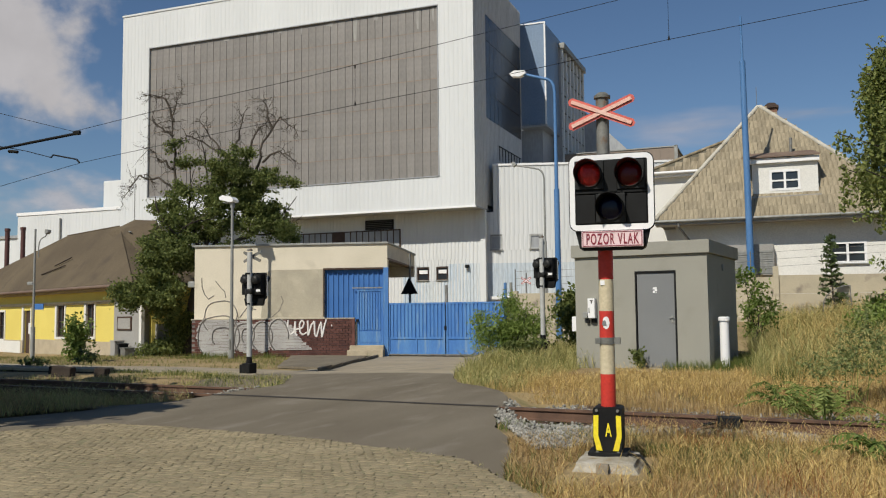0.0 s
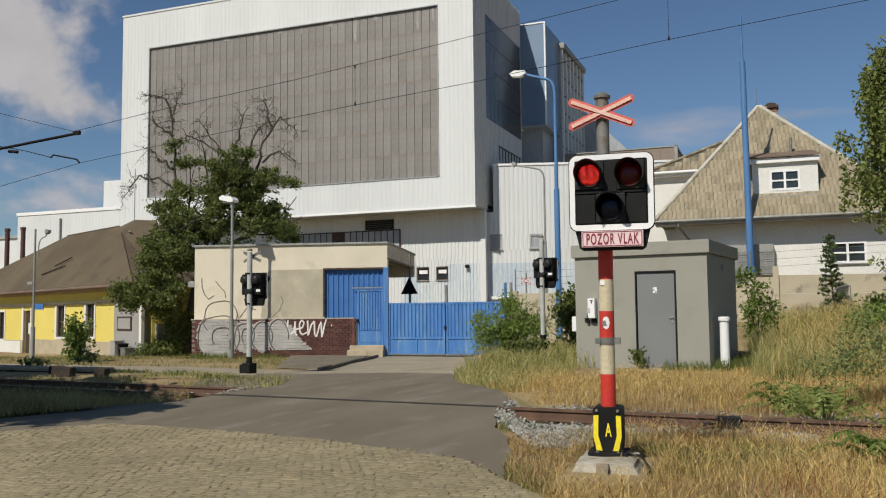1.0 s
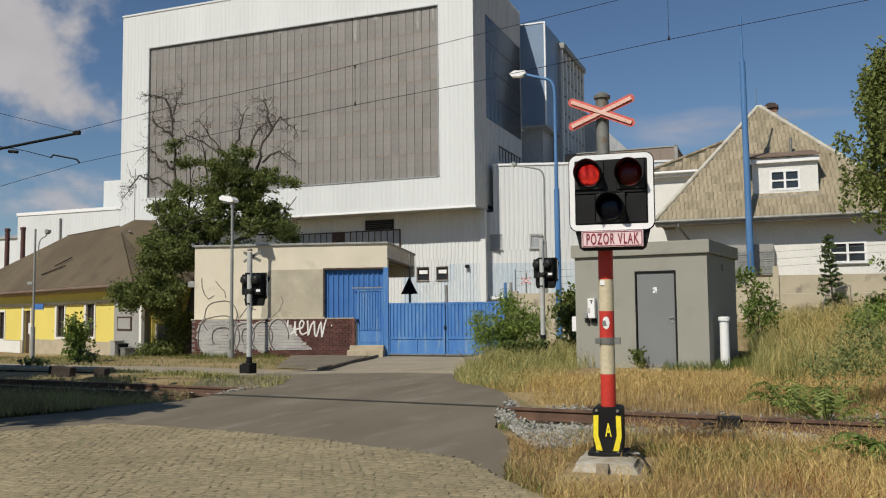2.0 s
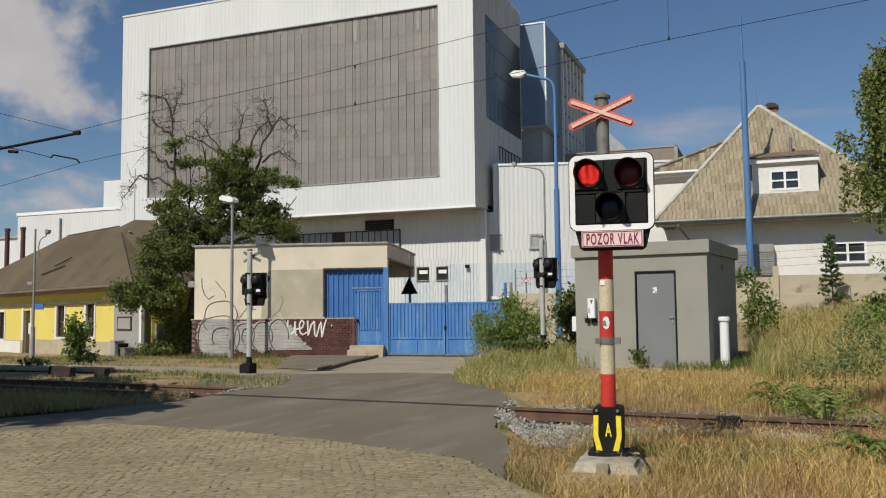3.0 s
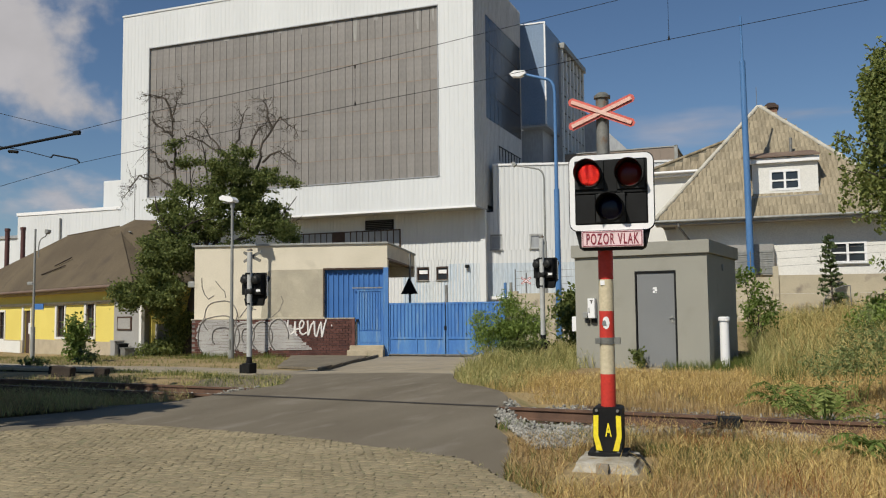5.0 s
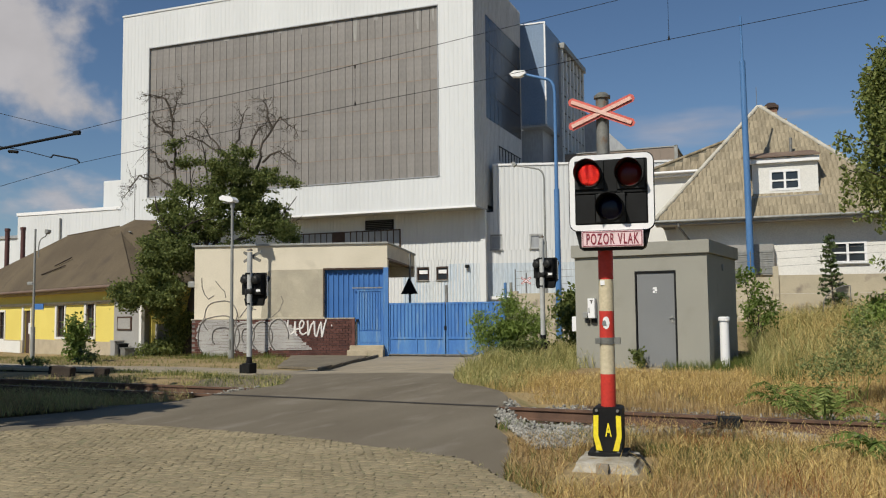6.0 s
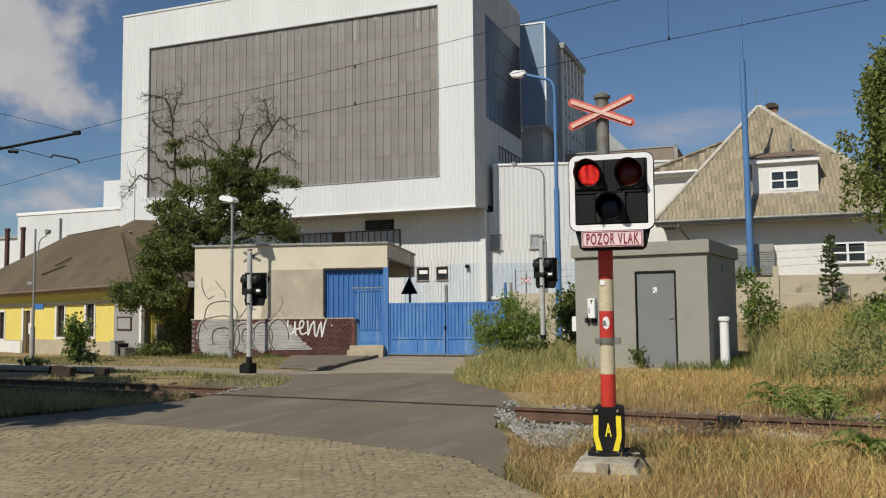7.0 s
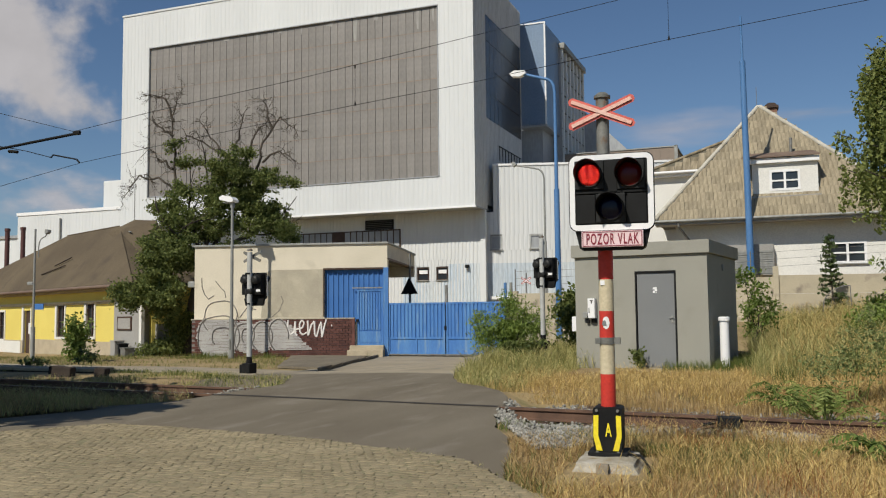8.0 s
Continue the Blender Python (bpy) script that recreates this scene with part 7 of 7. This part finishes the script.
def plants():
    made = {}
    big_tree()
    made["birch"] = birch()
    shade_tree(-12.7, 3.9, 21)
    shade_tree(-16.6, 7.7, 22)
    shade_tree(-14.7, 5.8, 24)
    shade_tree(-20.4, 11.6, 23)
    made["sapling"] = sapling()
    made["gate_bush"] = bush("bush", "green bush with long leaves beside the blue gate", -7.2, 24.3, -0.1, [(0.25, 0, 0.85, 0.5, 0.5, 0.8, 2), (0.65, 0.2, 1.0, 0.5, 0.5, 0.85, 1.6), (-0.3, -0.1, 0.8, 0.3, 0.4, 0.7, 0.8), (0.35, 0.2, 1.65, 0.24, 0.3, 0.4, 0.6), (1.1, 0.4, 0.9, 0.4, 0.4, 0.7, 0.9), (-0.6, 0, 1.15, 0.15, 0.2, 0.3, 0.15)], 7500, 0.036, LEAF_GATE, 31, long=3.6, droop=-0.6, spread=0.12)
    bush("bush", "dark green climbing bush between the signal and kiosk", -5.0, 25.0, 0.2, [(0.0, 0, 0.9, 0.7, 0.5, 0.8, 2), (0.5, 0.4, 1.4, 0.45, 0.4, 0.6, 1), (-0.3, 0.2, 1.3, 0.3, 0.3, 0.5, 0.5)], 3600, 0.08, LEAF_TREE, 32)
    bush("bush", "sparse tall shrub behind the relay kiosk", -0.1, 26.4, 0.4, [(0, 0, 1.0, 0.45, 0.4, 0.9, 2), (-0.2, 0.2, 1.9, 0.25, 0.25, 0.5, 0.7), (0.45, 0, 0.8, 0.3, 0.3, 0.6, 0.8)], 1300, 0.065, LEAF_BUSH, 33)
    made["right_bush"] = bush("bush", "large green bush in front of the concrete fence", 5.1, 30.5, 0.65, [(0, 0, 1.5, 1.1, 0.8, 1.3, 3), (-0.7, 0, 2.2, 0.7, 0.6, 0.9, 1.5), (0.6, 0, 2.6, 0.9, 0.8, 0.9, 1.2), (-1.0, -0.3, 0.7, 0.9, 0.7, 0.6, 1.3)], 6500, 0.10, LEAF_BUSH, 34)
    bush("bush", "bright green shrub patch on the grassy bank", 3.9, 26.2, 0.5, [(0, 0, 0.6, 1.2, 0.9, 0.7, 2), (-0.9, 0, 0.4, 0.7, 0.7, 0.5, 1), (0.7, 0.2, 1.3, 0.8, 0.7, 0.8, 1.6), (0.1, 0, 1.2, 0.5, 0.5, 0.5, 0.7)], 7500, 0.065, LEAF_GATE, 35, long=2.4)
    bush("bush", "small green shrub by the yellow house", -23.3, 24.9, -0.25, [(0, 0, 0.75, 0.5, 0.45, 0.6, 2), (0.25, 0, 0.9, 0.45, 0.4, 0.6, 1), (0.0, 0, 1.35, 0.25, 0.25, 0.4, 0.7), (0.1, 0, 0.3, 0.6, 0.5, 0.3, 1)], 2000, 0.08, LEAF_BUSH, 36)
    bush("bush", "dark shrub under the old tree", -23.9, 31.3, -0.35, [(0, 0, 0.4, 0.5, 0.4, 0.4, 2), (-1.4, 0, 0.2, 0.7, 0.4, 0.25, 1)], 1300, 0.08, LEAF_TREE, 37)
    made["weed_a"] = frond_weed("arching green pinnate weed leaning over the rails", 0.75, 11.9, 22, 1.15, 0.055, LEAF_WEED, 38, -0.25)
    made["weed_b"] = bush("weed", "tall greyish green weed behind the rails", 1.25, 13.4, 0.1, [(0, 0, 0.5, 0.4, 0.3, 0.45, 2), (0.35, 0, 0.75, 0.22, 0.2, 0.4, 1), (-0.4, 0.2, 0.4, 0.35, 0.3, 0.3, 1), (0.15, 0, 1.1, 0.12, 0.12, 0.3, 0.5)], 1500, 0.026, LEAF_GREY, 39, "weed", 0.006, 0.08, 2.6, -0.3)
    made["weed_c"] = frond_weed("pinnate leaved weed in the dry grass", 1.5, 10.6, 10, 0.85, 0.05, LEAF_WEED, 40, 0.0)
    made["weed_d"] = frond_weed("broad dark green leaves hanging into the dry grass", 1.02, 8.15, 14, 0.6, 0.06, LEAF_BUSH, 41, -0.2)
    frond_weed("green pinnate weed spreading behind the rails", 0.35, 13.2, 14, 0.95, 0.055, LEAF_BUSH, 45, 0.1)
    frond_weed("young pinnate weed in the dry grass strip", 2.2, 14.6, 8, 0.9, 0.06, LEAF_BUSH, 46, 0.0)
    bush("weed", "small green weed growing at the kiosk wall", -2.55, 19.75, 0.0, [(0, 0, 0.25, 0.16, 0.1, 0.22, 1)], 220, 0.05, LEAF_TREE, 42, "weed", 0.006, 0.06)
    bush("weed", "dark dock weeds below the far signal post", -5.55, 22.0, 0.1, [(0, 0, 0.35, 0.35, 0.25, 0.3, 1), (-0.5, -0.2, 0.25, 0.25, 0.2, 0.25, 0.7)], 700, 0.06, LEAF_TREE, 43, "weed", 0.01, 0.07, 2.6)
    bush("weed", "straggling weeds hanging over the platform edge", -17.6, 19.2, -0.15, [(0, 0, 0.3, 0.5, 0.3, 0.25, 1), (-2.0, 0, 0.2, 0.6, 0.3, 0.2, 1)], 420, 0.05, LEAF_DARK, 44, "weed", 0.01, 0.08, 2.2)
    # grass
    clear = lambda x, y: abs(x + 1.2) > 0.36 or abs(y - 7.35) > 0.75
    # the ballast shoulder narrows to one side
    shoulder = lambda x, y: across(x, y) < -0.45 - 2.2 * (1 - smooth(-2.6, -0.2, x)) - 0.15 * math.sin(x * 5)
    blades("dry_grass", "tall dry straw-coloured grass beside the rails", area(-1.7, 6.5, 4.8, 11.2, lambda x, y: shoulder(x, y) and clear(x, y) and x > -1.9 + 0.5 * math.sin(y * 3) * 0.3 + (0.9 if y > 6.2 else 0.5) * max(0.0, noise.noise((x, y, 4.0)) + 0.3)), 27000, 0.06, 0.25, 0.0042, STRAW, 51, 1.15, heads=0.45, patch=(5.0, 0.7, -0.25))
    blades("dry_grass", "matted short dead grass and stalks", area(-2.3, 6, 4.8, 11.2, lambda x, y: shoulder(x, y) and clear(x, y)), 26000, 0.03, 0.15, 0.005, STRAW_RED, 63, 1.4)
    blades("green_grass", "low green grass among the dry stems", area(-2.7, 5.5, 4.8, 9.6, lambda x, y: shoulder(x, y) and clear(x, y) and noise.noise((x * 0.9, y * 0.9, 2.0)) > -0.12), 9000, 0.04, 0.17, 0.007, MIXED_GREEN, 52, 0.8, patch=(8.0, 0.8, -0.05))
    blades("green_grass", "tufts of green weed in the ballast edge", area(-2.9, 1.5, 7.6, 10.6, lambda x, y: noise.noise((x * 1.4, y * 1.4, 7.0)) > 0.1), 1800, 0.03, 0.13, 0.008, GREEN_GRASS, 62, 0.7)
    blades("dry_grass", "dry ochre grass strip behind the rails", area(-4.6, 8, 13.4, 19.2, lambda x, y: across(x, y) > 2.3 and (y < 18.3 or x > -0.5)), 44000, 0.04, 0.21, 0.007, STRAW, 53, 0.9, heads=0.35, patch=(3.0, 0.45, -0.3))
    blades("dry_grass", "reddish dry grass along the far rail", area(-3.2, 8, 11.2, 14.8, lambda x, y: across(x, y) > (0.3 if x > -1.5 + 0.2 * math.sin(9 * y) else 1.0) and x > -2.6 + 0.3 * math.sin(y * 4)), 15000, 0.06, 0.24, 0.008, STRAW_RED, 54, 0.4)
    blades("dry_grass", "brownish dead stems in the dry strip", area(-4.6, 8, 13.4, 19.2, lambda x, y: across(x, y) > 2.3 and (y < 18.3 or x > -0.5)), 14000, 0.05, 0.2, 0.008, STRAW_RED, 64, 0.7)
    blades("tall_grass", "pale tall straw grass waving on the bank", area(-0.2, 9, 17, 36, lambda x, y: x > 0.1 + 0.02 * (y - 15)), 17000, 0.25, 0.75, 0.008, STRAW, 66, 0.8, heads=0.55)
    blades("dry_grass", "trampled dead grass at the road edge", area(-2.8, -0.4, 5.0, 8.8, clear), 7000, 0.03, 0.12, 0.006, STRAW_RED, 67, 1.2)
    blades("green_grass", "green patches on the grassy bank", area(0.2, 8, 13.5, 30), 10000, 0.1, 0.42, 0.010, GREEN_GRASS, 65, 0.6, patch=(6.0, 0.4, 0.08))
    blades("tall_grass", "tall yellow-green grass on the bank beside the kiosk", area(-0.3, 9, 16.5, 36, lambda x, y: x > -0.2 + 0.02 * (y - 15) or y > 24), 46000, 0.2, 0.72, 0.008, MIXED_GRASS, 55, 0.7, heads=0.4)
    blades("green_grass", "green grass round the foot of the kiosk", area(-3.6, 1.5, 19.0, 24, lambda x, y: -2.0 < x and y < 20.3 or x > -0.6), 7500, 0.06, 0.27, 0.009, GREEN_GRASS, 56, 0.4)
    blades("tall_grass", "mixed dry grass round the far signal post", area(-9, -3.6, 18.6, 28, lambda x, y: x > -6.6 - 0.16 * (y - 19) + 0.5 * noise.noise((x, y, 1.0)) and not (x > -4.6 and y < 20)), 15000, 0.10, 0.48, 0.012, MIXED_GRASS, 57, 0.8, heads=0.3, patch=(1.5, 0.9, -0.1))
    blades("verge_grass", "short dry verge grass between the rails and footpath", area(-26, -8.4, 13.2, 19.5, lambda x, y: (across(x, y) > 1.9 or x < -10.5 and across(x, y) > 0.8) and not (x < -13.5 and 16.0 < y < 17.9)), 14000, 0.03, 0.15, 0.009, MIXED_GRASS, 58, 0.7, patch=(4.0, 0.6, -0.08))
    blades("verge_grass", "green weed patches between the rails and footpath", area(-26, -8.4, 13.2, 19.5, lambda x, y: (across(x, y) > 1.9 or x < -10.5 and across(x, y) > 0.8) and not (x < -13.5 and 16.0 < y < 17.9)), 5000, 0.03, 0.16, 0.010, GREEN_GRASS, 74, 0.7, patch=(9.0, 0.7, 0.1))
    blades("verge_grass", "short green grass along the house fronts", area(-45, -13.6, 22.0, 31.8, lambda x, y: y < 31.6 and not (x < -24.9 and y > 30.4 - 0.37 * (x + 25))), 15000, 0.03, 0.15, 0.014, MIXED_GREEN, 59, 0.7, patch=(5.0, 0.4, -0.15))
    blades("verge_grass", "lush green weeds at the foot of the gatehouse", area(-24, -14.5, 24.0, 31.8, lambda x, y: 0.2 < 32.04 + (x + 14.08) * 0.236 - y < 1.6), 3500, 0.06, 0.3, 0.014, GREEN_GRASS, 75, 0.6, patch=(7.0, 0.5, 0.0))
    blades("shaded_grass", "rough dark grass in the tree shade beside the road", area(-16, -8.3, 7.0, 13.0, lambda x, y: across(x, y) < -0.3), 14000, 0.06, 0.3, 0.006, MIXED_GRASS, 60, 1.0, heads=0.3)
    blades("shaded_grass", "brown dead stalks in the tree shade beside the road", area(-16, -8.3, 7.0, 13.0, lambda x, y: across(x, y) < -0.3), 12000, 0.05, 0.28, 0.006, STRAW_RED, 73, 1.1)
    blades("joint_grass", "sparse tufts in the cobble joints and road edges", edge_tufts, 1300, 0.015, 0.06, 0.007, MIXED_GRASS, 61, 0.6)
    blades("tall_grass", "low yellow-green grass at the corner of the driveway", area(-8.2, -3.9, 14.2, 20.0), 7000, 0.03, 0.24, 0.010, MIXED_GRASS, 71, 0.8, heads=0.2)
    blades("dry_grass", "rust-brown seeding grass among the straw", area(-1.4, 6, 5.2, 10.6, lambda x, y: shoulder(x, y) and clear(x, y)), 3500, 0.05, 0.24, 0.005, RUSSET, 72, 0.9, heads=0.7, patch=(2.0, 1.1, 0.05))
    blades("green_grass", "green weeds round the signal plinth", area(-2.4, -0.5, 6.0, 8.4, clear), 2600, 0.03, 0.14, 0.008, GREEN_GRASS, 76, 0.8, patch=(2.5, 1.2, 0.05))
    return made


def edge_tufts(rng):
    i = rng.integers(1, len(COBBLES) - 2)
    (x0, y0), (x1, y1) = COBBLES[i], COBBLES[i + 1]
    f = rng.uniform()
    return x0 + (x1 - x0) * f + rng.normal() * 0.06, y0 + (y1 - y0) * f + rng.normal() * 0.05


RUSSET = leafy("russet_grass", (0.26, 0.115, 0.04, 1), (0.48, 0.25, 0.095, 1), 0.3)
STRAW_RED = leafy("reddish_dry_grass", (0.30, 0.195, 0.085, 1), (0.52, 0.37, 0.165, 1), 0.3)
MIXED_GREEN = leafy("short_mixed_grass", (0.10, 0.13, 0.03, 1), (0.36, 0.31, 0.12, 1), 0.3)
PLANTS = plants()


# ------------------------------------------------------------------ old platform edge
def platform():
    p = thing("platform_edge", "low crumbling dark platform edge along the track", "platform", kind="structure")
    a, b = Vector((-15.8, 17.6, 0)), Vector((-34, 19.6, 0))
    n = 12
    for i in range(n):
        s, e = a.lerp(b, i / n), a.lerp(b, (i + 0.985) / n)
        ang = math.degrees(math.atan2((e - s).y, (e - s).x))
        ob = part("edge_slab", box(B(), 0, (e - s).length, -0.6, 0.05, -0.06, 0.02, 0.012), CONCRETE, p)
        ob.matrix_basis = Matrix.Translation((s.x, s.y, -0.03 + random.uniform(-0.015, 0.015))) @ pose(0, 0, 0, 0, 0, ang)
        ob = part("edge_wall", box(B(), 0.02, (e - s).length - 0.02, -0.55, -0.06, -0.5, -0.07, 0.01), OLD_TIMBER, p)
        ob.matrix_basis = Matrix.Translation((s.x, s.y, -0.03)) @ pose(0, 0, 0, 0, 0, ang)
    for x, y, h, w in ((-14.55, 16.4, 0.30, 0.28), (-15.6, 16.3, 0.34, 0.5), (-16.4, 16.9, 0.3, 0.3)):
        s = solo("timber_stub", box(B(), -w / 2, w / 2, -0.12, 0.12, -0.1, h * 0.7, 0.03), OLD_TIMBER, "dark weathered timber stub beside the rails", "timber block", pose(x, y, terrain(x, y) - 0.05, 0, 6, random.uniform(-20, 20)), group="timber stubs by the track")


platform()


# ------------------------------------------------------------------ clouds
def cloud_material(name, scale, lo, hi, tone, soft, seed):
    m = bpy.data.materials.new(name)
    m.use_nodes = True
    n, l = m.node_tree.nodes, m.node_tree.links
    co = n.new("ShaderNodeTexCoord")
    no = n.new("ShaderNodeTexNoise")
    no.noise_dimensions = '4D'
    no.inputs["W"].default_value = seed
    no.inputs["Scale"].default_value, no.inputs["Detail"].default_value, no.inputs["Roughness"].default_value = scale, 8.0, 0.52
    l.new(co.outputs["Object"], no.inputs["Vector"])
    ln = n.new("ShaderNodeVectorMath")
    ln.operation = 'LENGTH'
    l.new(co.outputs["Object"], ln.inputs[0])
    su = n.new("ShaderNodeMath")
    su.operation = 'MULTIPLY_ADD'
    su.inputs[1].default_value = -soft
    l.new(ln.outputs["Value"], su.inputs[0]), l.new(no.outputs[0], su.inputs[2])
    mr = n.new("ShaderNodeMapRange")
    mr.interpolation_type = 'SMOOTHSTEP'
    mr.inputs[1].default_value, mr.inputs[2].default_value = lo, hi
    l.new(su.outputs[0], mr.inputs[0])
    em, tr, mx = n.new("ShaderNodeEmission"), n.new("ShaderNodeBsdfTransparent"), n.new("ShaderNodeMixShader")
    n2 = n.new("ShaderNodeTexNoise")
    n2.inputs["Scale"].default_value, n2.inputs["Detail"].default_value = scale * 1.4, 6.0
    l.new(co.outputs["Object"], n2.inputs["Vector"])
    cm = n.new("ShaderNodeMix")
    cm.data_type = 'RGBA'
    cm.inputs["A"].default_value, cm.inputs["B"].default_value = (*[c * 0.72 for c in tone], 1), (*tone, 1)
    l.new(n2.outputs[0], cm.inputs["Factor"])
    l.new(cm.outputs["Result"], em.inputs["Color"])
    l.new(mr.outputs[0], mx.inputs[0]), l.new(tr.outputs[0], mx.inputs[1]), l.new(em.outputs[0], mx.inputs[2])
    l.new(mx.outputs[0], n["Material Output"].inputs["Surface"])
    return m


CLOUDS = []


def cloud(label, centre, width, height, mat):
    """Distant sheet of cloud, in its own unit coordinates."""
    bm = B()
    bm.faces.new([bm.verts.new(p) for p in ((-1.3, 0, -1.3), (1.3, 0, -1.3), (1.3, 0, 1.3), (-1.3, 0, 1.3))])
    c = Vector(centre)
    ang = math.degrees(math.atan2(-c.x, c.y))
    ob = solo("cloud", bm, mat, label, "cloud", Matrix.Translation(c) @ pose(0, 0, 0, 0, 0, ang), kind="backdrop")
    ob.scale = (width / 2, 1, height / 2)
    CLOUDS.append(ob)


def clouds():
    cloud("soft bright grey-white cumulus cloud", (-1095, 1052, 434), 300, 285, cloud_material("cumulus", 1.3, 0.15, 0.40, (0.55, 0.53, 0.54), 0.33, 2.0))
    cloud("thin hazy cloud bank low in the sky", (-1146, 1180, 216), 300, 150, cloud_material("haze_cloud", 1.6, 0.17, 0.55, (0.50, 0.50, 0.54), 0.36, 7.0))
    cloud("faint long streak of high cloud", (-112, 1640, 339), 330, 80, cloud_material("streak_cloud", 1.0, 0.10, 0.75, (0.42, 0.44, 0.52), 0.36, 4.0))
    cloud("faint thin streak of high cloud", (97, 1650, 352), 230, 30, cloud_material("streak_cloud_small", 1.0, 0.10, 0.9, (0.34, 0.38, 0.47), 0.38, 9.0))


clouds()


# ------------------------------------------------------------------ cobbles
def cobbles():
    c = thing("cobbled_road", "worn pale granite cobbles in front of the crossing", "cobbles", kind="structure")
    bed = B()
    bed.faces.new([bed.verts.new((x, y, 0)) for x, y in COBBLES])
    bmesh.ops.triangulate(bed, faces=bed.faces[:])
    for axis, lo, hi in ((0, -10.5, 2.5), (1, 3.0, 8.8)):
        for at in steps(lo, hi, 0.25):
            bmesh.ops.bisect_plane(bed, geom=bed.verts[:] + bed.edges[:] + bed.faces[:], plane_co=(at, at, 0), plane_no=(1, 0, 0) if axis == 0 else (0, 1, 0))
    for v in bed.verts:
        v.co.z = terrain(v.co.x, v.co.y) + 0.0125 + 0.012 * noise.noise((v.co.x * 1.3, v.co.y * 1.3, 0))
    part("bed", bed, JOINT_SAND, c)
    rng = random.Random(6)
    variants = []

    def stone(bm, w, d, h, j, o=Vector((0, 0, 0)), turn=0.0):
        ca, sa = math.cos(turn), math.sin(turn)
        lo = [Vector((x * w / 2 + rng.uniform(-j, j), y * d / 2 + rng.uniform(-j, j), -0.02)) for x, y in ((-1, -1), (1, -1), (1, 1), (-1, 1))]
        mid = [Vector((p.x * 0.97, p.y * 0.97, h * 0.62 + rng.uniform(-0.002, 0.002))) for p in lo]
        hi = [Vector((p.x * 0.74, p.y * 0.74, h + rng.uniform(-0.002, 0.002))) for p in lo]
        V = [[bm.verts.new(o + Vector((p.x * ca - p.y * sa, p.x * sa + p.y * ca, p.z))) for p in r] for r in (lo, mid, hi)]
        for a, b in ((0, 1), (1, 2)):
            for i in range(4):
                k = (i + 1) % 4
                bm.faces.new((V[a][i], V[a][k], V[b][k], V[b][i])).smooth = a == 1
        bm.faces.new(V[2])

    for k in range(10):
        bm = B()
        stone(bm, 0.082, 0.082, 0.012, 0.008)
        variants.append(mesh_of(bm, "cobble", COBBLE))
    field = B()
    made = 0
    s = 0.086
    # rows in shallow arcs
    for j in range(-2, 78):
        for i in range(-158, 5):
            x = -1.0 + i * s * 1.0 + (s / 2 if j % 2 else 0) + rng.uniform(-0.01, 0.01)
            arc = 0.10 * abs(math.sin(x * math.pi / 1.5))
            y = 3.6 + j * s * 0.96 - arc + rng.uniform(-0.012, 0.012)
            if not within(COBBLES, x, y) or rng.random() < 0.012:
                continue
            if x < -11.0 or y < 3.6:
                continue
            z = terrain(x, y) + 0.004 + 0.012 * noise.noise((x * 1.3, y * 1.3, 0)) + rng.uniform(-0.0025, 0.0035)
            if made < 300 and -4.6 < x < -1.9 and y < 5.9 and y > 5.0:
                ob = part("cobble", variants[rng.randrange(10)], None, c)
                ob.matrix_basis = Matrix.Translation((x, y, z)) @ Matrix.Rotation(rng.uniform(-0.25, 0.25), 4, 'Z')
                made += 1
            else:
                stone(field, 0.082 * rng.uniform(0.82, 1.08), 0.082 * rng.uniform(0.82, 1.08), 0.012, 0.009, Vector((x, y, z)), rng.uniform(-0.25, 0.25))
    tagged(part("cobble_field", field, COBBLE_I, c), kind="stuff")


cobbles()


# ------------------------------------------------------------------ keyed things
def motions():
    # the lamps flash in turn: each added shutter slides by half a slat, about once a second
    half = 0.5125
    for k, (ob, place) in enumerate(SHUTTERS):
        at = lambda cover: Matrix.Translation(place + Vector((0, 0, 0.003 * cover)))
        shown = lambda n: 0.0 if (n + k) % 2 else 1.0       # cover during the nth half period
        rows = [(0.0, at(0.62 + 0.12 * k)), (0.067, at(shown(0)))]
        for n in range(1, 16):
            t = n * half
            rows += [(t - 0.067, at(shown(n - 1))), (t, at(0.66)), (t + 0.067, at(shown(n)))]
        rows.append((8.0, at(shown(15))))
        walk(ob, rows)
    # clouds drift slowly to one side
    for ob in CLOUDS:
        m = ob.matrix_basis.copy()
        loc, rot, _ = m.decompose()
        away = rot @ Vector((-7.5, 0, 0))
        walk(ob, [(t, Matrix.LocRotScale(loc + away * (t / 8), rot, None)) for t in (0, 4, 8)])
    # plants stir in a light wind
    sway = {"birch": 0.35, "gate_bush": 1.2, "right_bush": 0.5, "weed_a": 3.0, "weed_b": 2.4, "weed_c": 4.0, "weed_d": 3.5, "sapling": 0.7}
    for i, (key, amount) in enumerate(sway.items()):
        ob = PLANTS[key]
        m = ob.matrix_basis.copy()
        rows = []
        for k in range(17):
            t = k * 0.5
            a = amount * (0.6 * math.sin(2.1 * t + i) + 0.4 * math.sin(4.7 * t + 2 * i))
            b = amount * 0.5 * math.sin(3.1 * t + 1.3 * i)
            rows.append((t, m @ pose(0, 0, 0, b, a, 0)))
        walk(ob, rows)


motions()
